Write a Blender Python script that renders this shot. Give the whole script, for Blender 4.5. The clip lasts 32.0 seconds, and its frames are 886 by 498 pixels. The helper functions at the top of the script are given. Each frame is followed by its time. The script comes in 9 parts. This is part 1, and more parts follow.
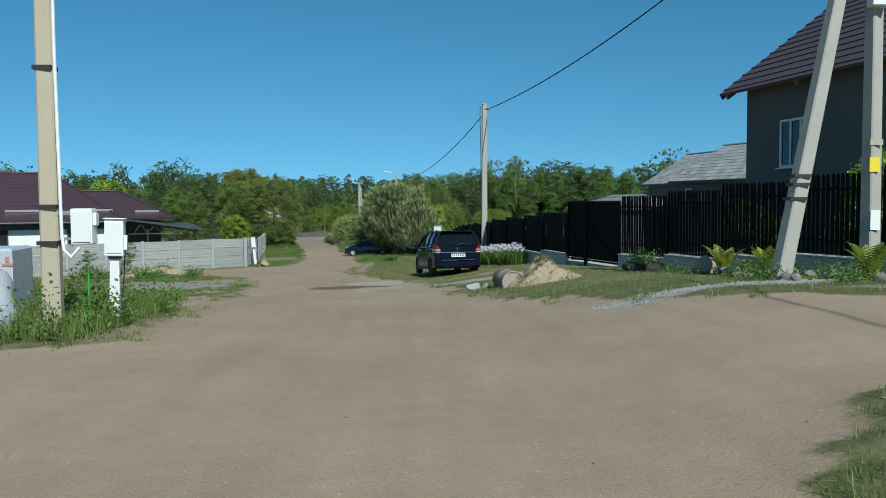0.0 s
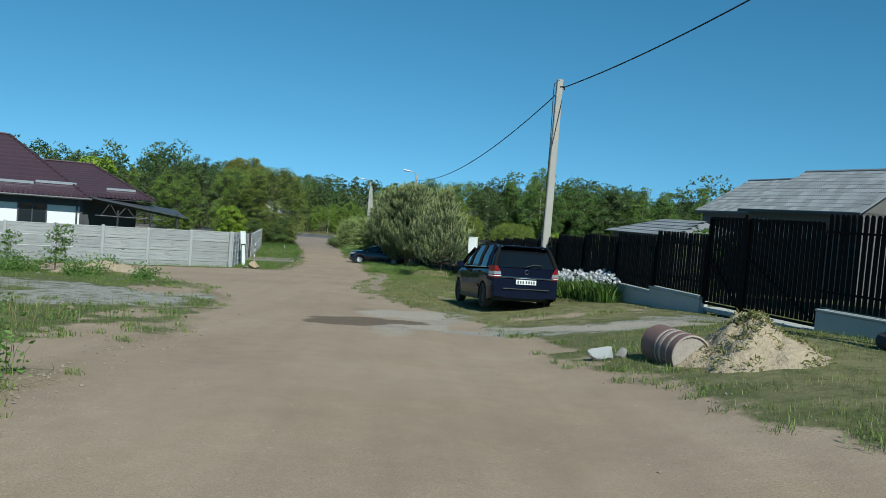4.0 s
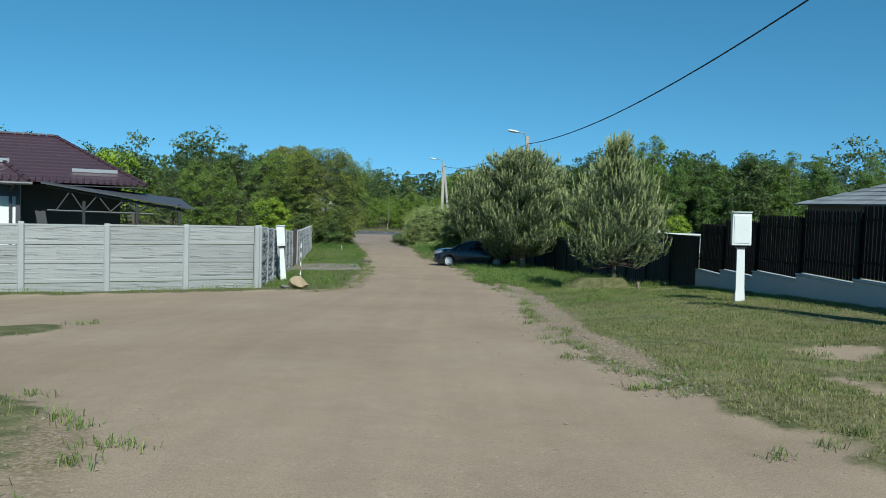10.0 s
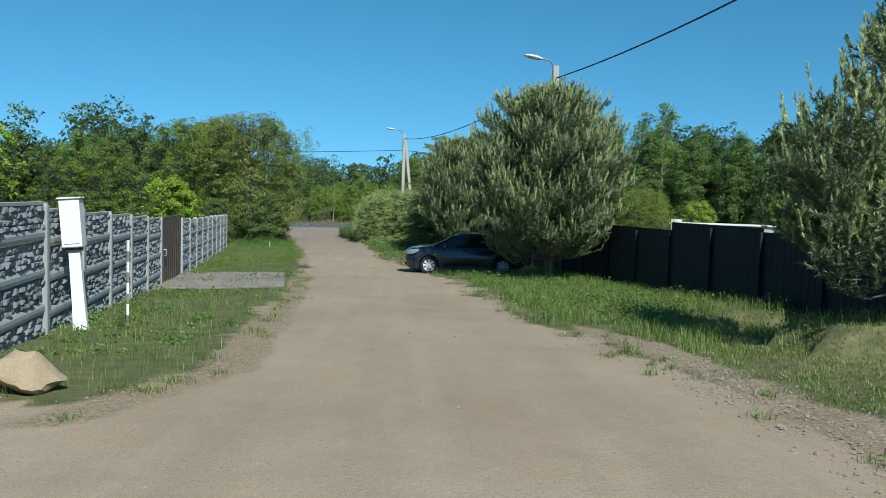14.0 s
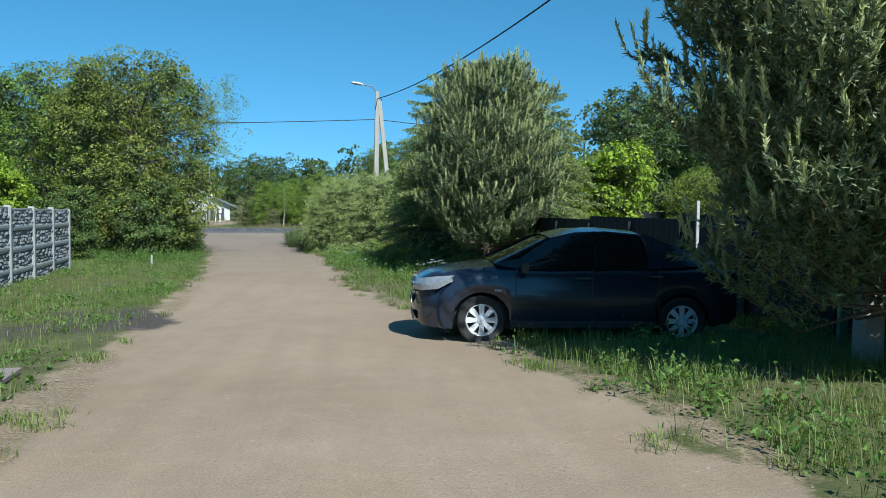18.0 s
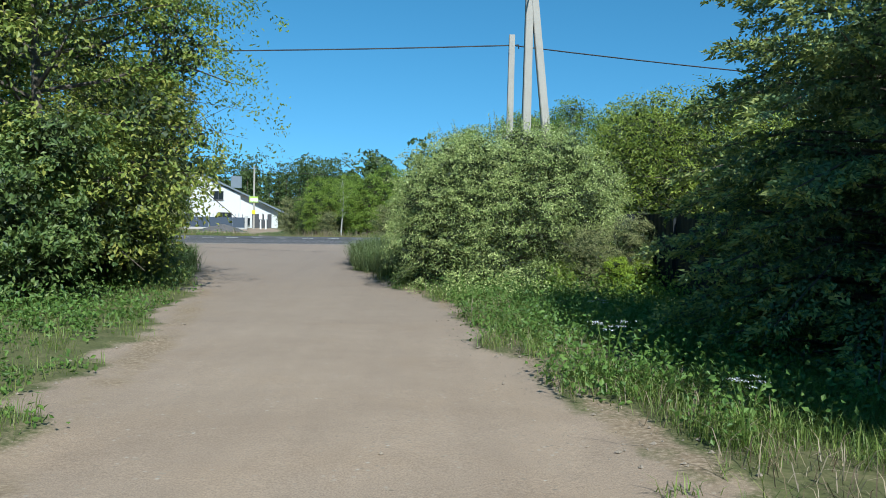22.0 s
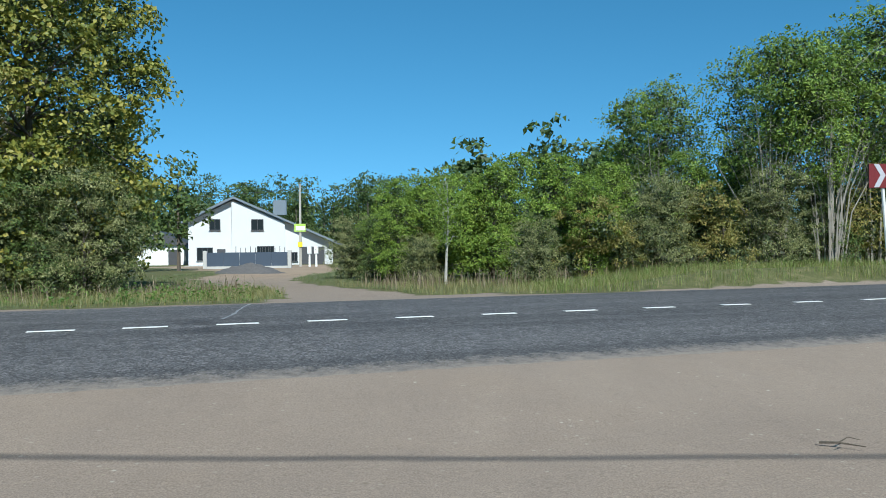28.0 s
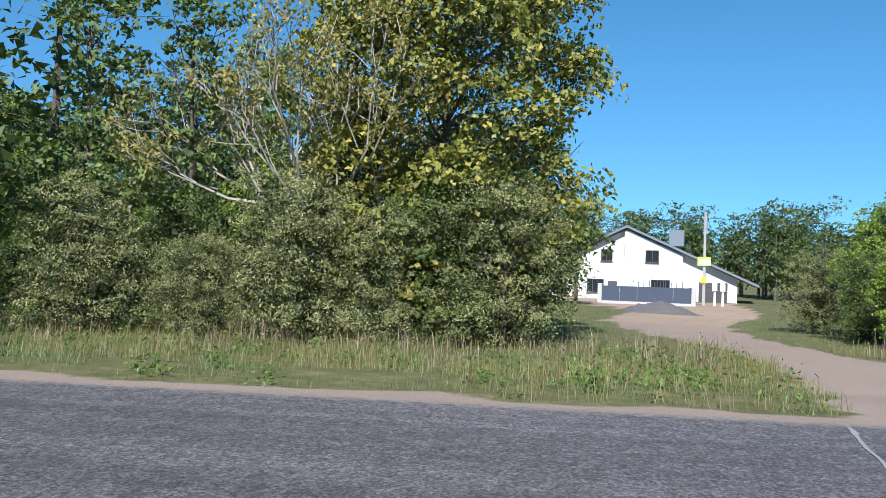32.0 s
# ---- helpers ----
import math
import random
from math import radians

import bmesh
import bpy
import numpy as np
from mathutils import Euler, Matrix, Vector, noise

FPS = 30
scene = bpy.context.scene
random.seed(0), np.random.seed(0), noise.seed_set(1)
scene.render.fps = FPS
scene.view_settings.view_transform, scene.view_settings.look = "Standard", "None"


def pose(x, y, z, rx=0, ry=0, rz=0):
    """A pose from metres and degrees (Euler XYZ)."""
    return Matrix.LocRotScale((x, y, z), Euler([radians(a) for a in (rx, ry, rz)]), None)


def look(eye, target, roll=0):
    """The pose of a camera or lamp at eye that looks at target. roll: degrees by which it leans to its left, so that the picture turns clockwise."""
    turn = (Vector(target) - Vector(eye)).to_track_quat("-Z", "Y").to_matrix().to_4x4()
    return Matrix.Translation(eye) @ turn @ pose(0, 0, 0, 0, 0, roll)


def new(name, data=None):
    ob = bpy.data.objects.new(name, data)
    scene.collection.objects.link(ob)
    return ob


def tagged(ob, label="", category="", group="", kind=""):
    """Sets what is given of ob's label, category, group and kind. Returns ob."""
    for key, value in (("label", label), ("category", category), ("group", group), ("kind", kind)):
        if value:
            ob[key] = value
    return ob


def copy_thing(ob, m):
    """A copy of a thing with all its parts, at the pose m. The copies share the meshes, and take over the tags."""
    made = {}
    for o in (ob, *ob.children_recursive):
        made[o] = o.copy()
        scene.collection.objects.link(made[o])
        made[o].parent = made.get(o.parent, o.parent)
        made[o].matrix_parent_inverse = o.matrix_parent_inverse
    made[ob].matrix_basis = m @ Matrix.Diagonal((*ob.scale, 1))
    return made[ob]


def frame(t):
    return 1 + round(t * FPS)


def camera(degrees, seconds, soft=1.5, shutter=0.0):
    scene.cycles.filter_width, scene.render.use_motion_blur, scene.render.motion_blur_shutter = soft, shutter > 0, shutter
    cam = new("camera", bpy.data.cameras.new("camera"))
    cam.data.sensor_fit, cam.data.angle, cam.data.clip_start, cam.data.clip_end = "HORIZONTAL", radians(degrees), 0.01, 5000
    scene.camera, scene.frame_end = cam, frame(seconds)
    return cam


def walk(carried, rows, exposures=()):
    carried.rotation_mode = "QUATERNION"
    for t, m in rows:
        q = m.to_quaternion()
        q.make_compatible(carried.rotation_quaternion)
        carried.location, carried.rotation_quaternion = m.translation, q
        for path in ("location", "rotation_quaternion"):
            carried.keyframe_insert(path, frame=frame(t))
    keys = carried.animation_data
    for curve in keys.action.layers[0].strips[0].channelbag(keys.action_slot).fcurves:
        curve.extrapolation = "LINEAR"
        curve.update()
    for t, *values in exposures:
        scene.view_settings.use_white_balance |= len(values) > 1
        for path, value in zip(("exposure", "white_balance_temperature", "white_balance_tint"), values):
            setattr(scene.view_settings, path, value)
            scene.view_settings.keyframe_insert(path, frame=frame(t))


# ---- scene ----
cam = camera(57.3, 32.0, soft=0.72)
METRES, EYE, TILT, LEAN, TURN = 114.4, 1.373, 0.0, 0.0, -3.3
ROWS = [
    (0.0, 0.0, 0.0, 0.0, -0.02, -3.38, 0.36),
    (0.5, -0.0017, 0.0098, -0.0004, -0.05, -3.43, 0.26),
    (1.0, -0.0034, 0.0195, -0.0009, 0.0, -3.25, -0.77),
    (1.5, -0.0051, 0.0294, -0.0014, 0.06, -3.25, -2.03),
    (2.0, -0.0068, 0.0396, -0.0018, 0.15, -3.04, -3.71),
    (2.5, -0.0082, 0.0501, -0.0023, 0.2, -2.79, -4.25),
    (4.5, -0.0157, 0.0924, -0.0041, 0.5, -2.54, -4.81),
    (5.0, -0.0181, 0.1034, -0.0048, 1.05, -2.52, -5.02),
    (5.5, -0.0205, 0.1147, -0.0054, 1.92, -2.64, -4.32),
    (6.0, -0.023, 0.1261, -0.006, 2.66, -2.8, -4.09),
    (6.5, -0.0263, 0.1387, -0.007, 3.51, -2.92, -3.06),
    (7.0, -0.0291, 0.1513, -0.0078, 4.16, -3.04, -2.69),
    (7.5, -0.0326, 0.1646, -0.0087, 4.4, -3.11, -2.56),
    (8.0, -0.036, 0.1784, -0.0097, 4.53, -3.15, -2.52),
    (8.5, -0.0397, 0.1931, -0.0105, 4.56, -3.21, -2.52),
    (9.0, -0.0426, 0.2073, -0.0112, 4.59, -3.2, -2.62),
    (9.5, -0.0456, 0.2234, -0.012, 4.42, -3.1, -2.61),
    (10.0, -0.0481, 0.2386, -0.0125, 3.69, -3.14, -1.98),
    (10.5, -0.0503, 0.2544, -0.0132, 2.74, -3.2, -1.02),
    (11.0, -0.0523, 0.2711, -0.014, 2.03, -3.24, -0.28),
    (11.5, -0.0548, 0.2883, -0.0149, 1.37, -3.27, -0.27),
    (12.0, -0.0576, 0.3057, -0.0158, 0.85, -3.34, -0.89),
    (12.5, -0.0595, 0.3218, -0.0167, 0.65, -3.32, -1.36),
    (13.0, -0.062, 0.3406, -0.0176, 0.17, -3.34, -2.09),
    (13.5, -0.0642, 0.3597, -0.0184, -0.07, -3.4, -1.96),
    (14.0, -0.0662, 0.3776, -0.0195, -0.11, -3.41, -1.71),
    (14.5, -0.0683, 0.398, -0.0204, -0.61, -3.49, -0.72),
    (16.5, -0.0714, 0.4778, -0.0246, -4.47, -3.0, -1.48),
    (17.0, -0.0729, 0.4972, -0.0254, -4.44, -2.94, -1.5),
    (17.5, -0.0752, 0.5172, -0.0262, -3.92, -2.88, -1.26),
    (18.0, -0.0782, 0.5377, -0.0271, -2.71, -2.9, -0.93),
    (18.5, -0.0817, 0.5575, -0.0277, -1.29, -2.98, -0.56),
    (19.0, -0.0856, 0.578, -0.0285, 0.08, -2.99, -0.42),
    (19.5, -0.0894, 0.5971, -0.0291, 1.01, -2.83, -0.38),
    (20.0, -0.0929, 0.6183, -0.0299, 1.04, -2.63, -0.64),
    (20.5, -0.0961, 0.6383, -0.0305, 1.02, -2.52, -0.98),
    (21.0, -0.099, 0.6586, -0.031, 0.98, -2.35, -1.17),
    (21.5, -0.1018, 0.6792, -0.0315, 0.98, -2.24, -1.2),
    (22.0, -0.1048, 0.7003, -0.032, 0.94, -2.2, -1.33),
    (22.5, -0.1079, 0.7205, -0.0324, 1.03, -2.06, -1.34),
    (23.0, -0.1115, 0.7411, -0.0327, 1.03, -1.94, -1.17),
    (23.5, -0.1154, 0.7617, -0.033, 1.01, -1.64, -1.14),
    (24.0, -0.1194, 0.7823, -0.0333, 1.21, -1.59, -1.15),
    (24.5, -0.1235, 0.8024, -0.0335, 1.64, -1.56, -1.2),
    (25.0, -0.1276, 0.8225, -0.0337, 2.19, -1.33, -1.09),
    (25.5, -0.1319, 0.8408, -0.0337, 2.67, -1.22, -1.1),
    (27.5, -0.1477, 0.9098, -0.0337, 4.3, -0.59, 0.5),
    (28.0, -0.1515, 0.9241, -0.0332, 4.86, -0.2, 0.56),
    (28.5, -0.1558, 0.9354, -0.0327, 6.71, 0.78, 0.58),
    (29.0, -0.1603, 0.9443, -0.0322, 10.69, 1.72, 0.42),
    (29.5, -0.1645, 0.9508, -0.0316, 14.53, 2.27, -0.0),
    (30.0, -0.1685, 0.9559, -0.0315, 17.97, 2.23, -0.73),
    (30.5, -0.172, 0.9607, -0.0314, 20.89, 2.1, -1.27),
    (31.0, -0.1752, 0.9642, -0.0312, 23.54, 1.96, -1.39),
    (31.5, -0.1792, 0.9681, -0.0311, 26.36, 1.82, -1.62),
    (32.0, -0.1857, 0.9738, -0.0308, 30.82, 1.61, -1.93),
]
walk(cam, [(t, pose(0, 0, EYE, TILT, LEAN, TURN) @ pose(METRES * x, METRES * y, METRES * z, 90 + pitch, roll, yaw)) for t, x, y, z, yaw, pitch, roll in ROWS], ((0.0, -0.04, 5900, -2), (5.0, 0.04, 5850, -2), (9.0, 0.08, 5850, -1), (13.0, 0.2, 5850, -2), (17.0, 0.42, 5700, 0), (25.0, 0.42, 5720, 2), (28.0, 0.34, 5750, 1), (30.0, 0.4, 5800, 5), (31.0, 0.5, 5870, 9), (32.0, 0.74, 5960, 15)))

# ---- world, sun ----
world = bpy.data.worlds.new("sky")
scene.world = world
world.use_nodes = True
_n = world.node_tree.nodes
_sky = _n.new("ShaderNodeTexSky")
_sky.sky_type = "NISHITA"
_sky.sun_disc = False
SUN_AZ, SUN_EL = -71.5, 42.0      # degrees from +x towards +y, and above the horizon
_sky.sun_elevation = radians(SUN_EL)
_sky.sun_rotation = radians(90 - SUN_AZ)
_sky.air_density, _sky.dust_density, _sky.ozone_density = 0.7, 0.0, 2.0
_n["Background"].inputs["Strength"].default_value = 0.110
_hs = _n.new("ShaderNodeHueSaturation")
_hs.inputs["Saturation"].default_value = 1.22
_hs.inputs["Hue"].default_value = 0.480
# a clear dry sky: little whitening towards the horizon
_way = _n.new("ShaderNodeTexCoord")
_lift = _n.new("ShaderNodeVectorMath")
_lift.operation = "MULTIPLY_ADD"
_lift.inputs[1].default_value, _lift.inputs[2].default_value = (1, 1, 0.86), (0, 0, 0.115)
world.node_tree.links.new(_way.outputs["Generated"], _lift.inputs[0])
world.node_tree.links.new(_lift.outputs[0], _sky.inputs["Vector"])
world.node_tree.links.new(_sky.outputs[0], _hs.inputs["Color"])
world.node_tree.links.new(_hs.outputs[0], _n["Background"].inputs["Color"])
_sd = Vector((math.cos(radians(SUN_AZ)) * math.cos(radians(SUN_EL)), math.sin(radians(SUN_AZ)) * math.cos(radians(SUN_EL)), math.sin(radians(SUN_EL))))
_sun = bpy.data.lights.new("sun", "SUN")
_sun.energy, _sun.angle, _sun.color = 5.0, radians(0.55), (1.0, 0.95, 0.87)
new("sun", _sun).matrix_world = look(_sd * 100, (0, 0, 0))

# ---- materials ----
def mat(name):
    m = bpy.data.materials.new(name)
    m.use_nodes = True
    nt = m.node_tree
    return m, nt, nt.nodes["Principled BSDF"]


def node(nt, kind, **values):
    n = nt.nodes.new(kind)
    for k, v in values.items():
        if k == "operation":
            n.operation = v
        else:
            n.inputs[k].default_value = v
    return n


def ramp(nt, fac, stops):
    r = nt.nodes.new("ShaderNodeValToRGB")
    e = r.color_ramp.elements
    while len(e) < len(stops):
        e.new(0.5)
    for el, (p, c) in zip(e, stops):
        el.position, el.color = p, (*c, 1) if len(c) == 3 else c
    nt.links.new(fac, r.inputs[0])
    return r.outputs[0]


def mix(nt, fac, a, b, how="MIX"):
    m = nt.nodes.new("ShaderNodeMix")
    m.data_type, m.blend_type = "RGBA", how
    for sock, v in ((0, fac), (6, a), (7, b)):
        if isinstance(v, bpy.types.NodeSocket):
            nt.links.new(v, m.inputs[sock])
        elif sock == 0:
            m.inputs[0].default_value = v
        else:
            m.inputs[sock].default_value = (*v, 1)
    return m.outputs[2]


def noise_of(nt, vec, scale, detail=4, rough=0.6):
    n = node(nt, "ShaderNodeTexNoise", Scale=scale, Detail=detail, Roughness=rough)
    nt.links.new(vec, n.inputs["Vector"])
    return n.outputs[0]


def bump_of(nt, b, height, strength, dist):
    n = node(nt, "ShaderNodeBump", Strength=strength, Distance=dist)
    nt.links.new(height, n.inputs["Height"])
    nt.links.new(n.outputs[0], b.inputs["Normal"])


def surface(name, c1, c2, rough=0.7, metal=0.0, scale=1.5, grain=40.0, bump=0.3, dist=0.01, rnd=0.0, coat=0.0, spec=0.5):
    """Two tones at two scales, with grain, relief and a random lightness per object."""
    m, nt, b = mat(name)
    tc = node(nt, "ShaderNodeTexCoord")
    big = noise_of(nt, tc.outputs["Object"], scale, 5)
    fine = noise_of(nt, tc.outputs["Object"], grain, 3, 0.7)
    col = mix(nt, big, c1, c2)
    col = mix(nt, 0.35, col, ramp(nt, fine, [(0.3, (0.35, 0.35, 0.35)), (0.7, (0.75, 0.75, 0.75))]), "OVERLAY")
    if rnd:
        oi = node(nt, "ShaderNodeObjectInfo")
        hv = node(nt, "ShaderNodeMapRange", **{"To Min": 1 - rnd, "To Max": 1 + rnd})
        nt.links.new(oi.outputs["Random"], hv.inputs[0])
        h = node(nt, "ShaderNodeHueSaturation")
        nt.links.new(hv.outputs[0], h.inputs["Value"])
        nt.links.new(col, h.inputs["Color"])
        col = h.outputs[0]
    nt.links.new(col, b.inputs["Base Color"])
    b.inputs["Roughness"].default_value = rough
    b.inputs["Metallic"].default_value = metal
    b.inputs["Coat Weight"].default_value = coat
    b.inputs["Specular IOR Level"].default_value = spec
    if bump:
        bump_of(nt, b, fine, bump, dist)
    return m


def leaf(name, c1, c2, c3, trans=0.35, rough=0.55):
    """Leaf tones that vary from leaf to leaf; light comes through."""
    m, nt, b = mat(name)
    g = node(nt, "ShaderNodeNewGeometry")
    tc = node(nt, "ShaderNodeTexCoord")
    col = ramp(nt, g.outputs["Random Per Island"], [(0.0, c1), (0.55, c2), (1.0, c3)])
    big = noise_of(nt, tc.outputs["Object"], 1.7, 4)
    col = mix(nt, 0.6, col, ramp(nt, big, [(0.32, (0.3, 0.3, 0.3)), (0.68, (0.72, 0.72, 0.7))]), "OVERLAY")
    nt.links.new(col, b.inputs["Base Color"])
    b.inputs["Roughness"].default_value = rough
    b.inputs["Specular IOR Level"].default_value = 0.45
    t = node(nt, "ShaderNodeBsdfTranslucent")
    tcol = mix(nt, 0.5, col, (0.28, 0.34, 0.05))
    nt.links.new(tcol, t.inputs["Color"])
    ms = node(nt, "ShaderNodeMixShader")
    ms.inputs[0].default_value = trans
    nt.links.new(b.outputs[0], ms.inputs[1])
    nt.links.new(t.outputs[0], ms.inputs[2])
    nt.links.new(ms.outputs[0], nt.nodes["Material Output"].inputs[0])
    return m


def glass_dark(name, tint, rough=0.03):
    m, nt, b = mat(name)
    b.inputs["Base Color"].default_value = (*tint, 1)
    b.inputs["Roughness"].default_value = rough
    b.inputs["Specular IOR Level"].default_value = 0.45
    return m


M_CONC = surface("pole_concrete", (0.42, 0.39, 0.34), (0.30, 0.28, 0.25), 0.9, scale=2.0, grain=60, bump=0.4, dist=0.006)
M_CONC_WARM = surface("old_pole_concrete", (0.46, 0.39, 0.28), (0.36, 0.31, 0.24), 0.9, scale=1.6, grain=60, bump=0.4, dist=0.006)
M_FENCE = surface("fence_concrete", (0.34, 0.34, 0.325), (0.25, 0.254, 0.246), 0.9, scale=2.2, grain=50, bump=0.4, dist=0.006, rnd=0.08)
M_FENCE_POST = surface("fence_post_concrete", (0.36, 0.36, 0.35), (0.28, 0.288, 0.288), 0.9, scale=1.5, grain=60, bump=0.3, dist=0.004, rnd=0.06)
M_STONE = surface("moulded_stone", (0.17, 0.175, 0.183), (0.25, 0.255, 0.263), 0.9, scale=4, grain=40, bump=0.4, dist=0.006, rnd=0.12)
M_PICKET = surface("dark_brown_paint", (0.006, 0.005, 0.005), (0.010, 0.008, 0.008), 0.8, scale=2, grain=80, bump=0.1, dist=0.002, rnd=0.2, spec=0.15)
M_SHEET = surface("dark_green_sheet", (0.0035, 0.0065, 0.010), (0.005, 0.0085, 0.013), 0.7, scale=1, grain=30, bump=0.05)
M_BROWN_GATE = surface("brown_gate_paint", (0.055, 0.040, 0.035), (0.075, 0.055, 0.048), 0.5, scale=1, grain=60, bump=0.1)
M_WHITE_PLASTIC = surface("white_enamel", (0.76, 0.76, 0.74), (0.68, 0.68, 0.66), 0.45, scale=3, grain=60, bump=0.05)
M_GREY_METAL = surface("galvanised_metal", (0.42, 0.43, 0.44), (0.32, 0.33, 0.34), 0.45, 0.6, scale=6, grain=80, bump=0.05)
M_BLACK = surface("black_plastic", (0.02, 0.02, 0.021), (0.03, 0.03, 0.03), 0.55, scale=5, grain=90, bump=0.1)
M_MATT = surface("matt_black_trim", (0.012, 0.012, 0.013), (0.016, 0.016, 0.016), 1.0, scale=5, grain=90, bump=0.1, spec=0.05)
M_ROOF = surface("wine_metal_tile", (0.046, 0.025, 0.033), (0.062, 0.034, 0.043), 0.45, scale=1.0, grain=25, bump=0.05)
M_ROOF_RED = surface("brown_red_metal_tile", (0.070, 0.047, 0.054), (0.088, 0.060, 0.067), 0.5, scale=1.0, grain=25, bump=0.05)
M_SLATE = surface("grey_asbestos_slate", (0.25, 0.26, 0.265), (0.16, 0.165, 0.175), 0.9, scale=1.2, grain=20, bump=0.3, rnd=0.24)
M_PLASTER_FAR = surface("off_white_render", (0.62, 0.62, 0.62), (0.55, 0.55, 0.55), 0.85, scale=0.7, grain=60, bump=0.2, dist=0.004)
M_PLASTER = surface("white_plaster", (0.80, 0.79, 0.77), (0.73, 0.72, 0.70), 0.85, scale=0.7, grain=60, bump=0.2, dist=0.004)
M_GREY_PLASTER = surface("grey_cement_plaster", (0.14, 0.13, 0.12), (0.10, 0.092, 0.085), 0.92, scale=0.6, grain=50, bump=0.35, dist=0.005)
M_GREY_WALL = surface("low_wall_plaster", (0.46, 0.45, 0.43), (0.36, 0.355, 0.34), 0.9, scale=1.5, grain=50, bump=0.3, dist=0.005)
M_BLUE_SHEET = surface("blue_grey_sheet", (0.04, 0.058, 0.088), (0.05, 0.068, 0.10), 0.5, scale=1, grain=40, bump=0.05)
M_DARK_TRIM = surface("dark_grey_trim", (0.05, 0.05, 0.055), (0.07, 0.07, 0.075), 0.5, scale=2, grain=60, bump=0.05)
M_ROOF_GREY = surface("grey_blue_metal_roof", (0.16, 0.185, 0.21), (0.20, 0.225, 0.25), 0.38, 0.2, scale=1, grain=20, bump=0.05)
M_GLASS = glass_dark("window_glass", (0.02, 0.026, 0.03))
M_CARGLASS = glass_dark("tinted_car_glass", (0.006, 0.008, 0.010))
M_WOOD = surface("weathered_wood", (0.26, 0.20, 0.14), (0.16, 0.125, 0.09), 0.85, scale=3, grain=40, bump=0.4)
M_BARK = surface("grey_brown_bark", (0.13, 0.105, 0.08), (0.07, 0.058, 0.045), 0.95, scale=6, grain=30, bump=0.8, dist=0.02)
M_BIRCH = surface("birch_bark", (0.55, 0.53, 0.48), (0.16, 0.15, 0.14), 0.85, scale=5, grain=20, bump=0.4)
M_PINEBARK = surface("pine_bark", (0.15, 0.105, 0.075), (0.08, 0.06, 0.047), 0.95, scale=7, grain=30, bump=0.8, dist=0.02)
M_DEADTWIG = surface("bare_grey_twigs", (0.42, 0.38, 0.33), (0.28, 0.25, 0.21), 0.9, scale=5, grain=30, bump=0.2)
M_BOULDER = surface("fieldstone", (0.27, 0.245, 0.215), (0.15, 0.14, 0.13), 0.9, scale=3, grain=25, bump=0.6, dist=0.02, rnd=0.25)
M_SANDSTONE = surface("ochre_boulder", (0.40, 0.30, 0.19), (0.28, 0.21, 0.14), 0.9, scale=3, grain=25, bump=0.6, dist=0.02)
M_SAND = surface("heaped_sand", (0.42, 0.33, 0.225), (0.30, 0.235, 0.16), 0.97, scale=2, grain=18, bump=0.9, dist=0.05)
M_RUBBER = surface("tyre_rubber", (0.018, 0.018, 0.018), (0.03, 0.029, 0.028), 0.85, scale=8, grain=60, bump=0.2)
M_CHROME = surface("chrome", (0.75, 0.75, 0.76), (0.7, 0.7, 0.72), 0.12, 1.0, scale=3, grain=30, bump=0.0)
M_COVER = surface("silver_wheel_cover", (0.74, 0.75, 0.77), (0.68, 0.69, 0.71), 0.35, 0.15, scale=3, grain=30, bump=0.0)
M_VAN = surface("black_blue_car_paint", (0.005, 0.0075, 0.018), (0.007, 0.010, 0.022), 0.12, 0.0, scale=1, grain=50, bump=0.0, coat=0.0, spec=0.12)
M_SEDAN = surface("dark_grey_car_paint", (0.012, 0.018, 0.033), (0.016, 0.022, 0.038), 0.2, 0.1, scale=1, grain=50, bump=0.0, coat=0.4)
M_LAMP_RED = surface("red_lamp_glass", (0.22, 0.012, 0.015), (0.12, 0.008, 0.010), 0.15, scale=12, grain=60, bump=0.1)
M_LAMP_CLEAR = surface("clear_lamp_glass", (0.5, 0.52, 0.55), (0.2, 0.21, 0.23), 0.08, 0.4, scale=14, grain=40, bump=0.1)
M_PLATE = surface("white_plate", (0.8, 0.8, 0.78), (0.74, 0.74, 0.72), 0.4, scale=6, grain=60, bump=0.0)
M_MARK = surface("road_paint", (0.78, 0.78, 0.76), (0.55, 0.55, 0.54), 0.8, scale=5, grain=30, bump=0.3)
M_YELLOW = surface("yellow_plate", (0.80, 0.62, 0.03), (0.72, 0.55, 0.03), 0.5, scale=5, grain=50, bump=0.0)
M_LIME = surface("lime_sign", (0.42, 0.60, 0.10), (0.38, 0.54, 0.10), 0.5, scale=5, grain=50, bump=0.0)
M_CABLE = surface("black_cable", (0.02, 0.02, 0.022), (0.025, 0.025, 0.027), 0.6, scale=5, grain=50, bump=0.0)
M_PAVER = surface("grey_pink_pavers", (0.28, 0.215, 0.20), (0.21, 0.172, 0.165), 0.95, scale=3, grain=40, bump=0.4, rnd=0.07)
M_CLOD = surface("grey_brown_clods", (0.29, 0.24, 0.185), (0.19, 0.155, 0.12), 0.97, scale=9, grain=30, bump=0.7, dist=0.02)
M_CRUSHED = surface("pale_crushed_stone", (0.31, 0.305, 0.295), (0.2, 0.195, 0.19), 0.9, scale=9, grain=40, bump=0.4)
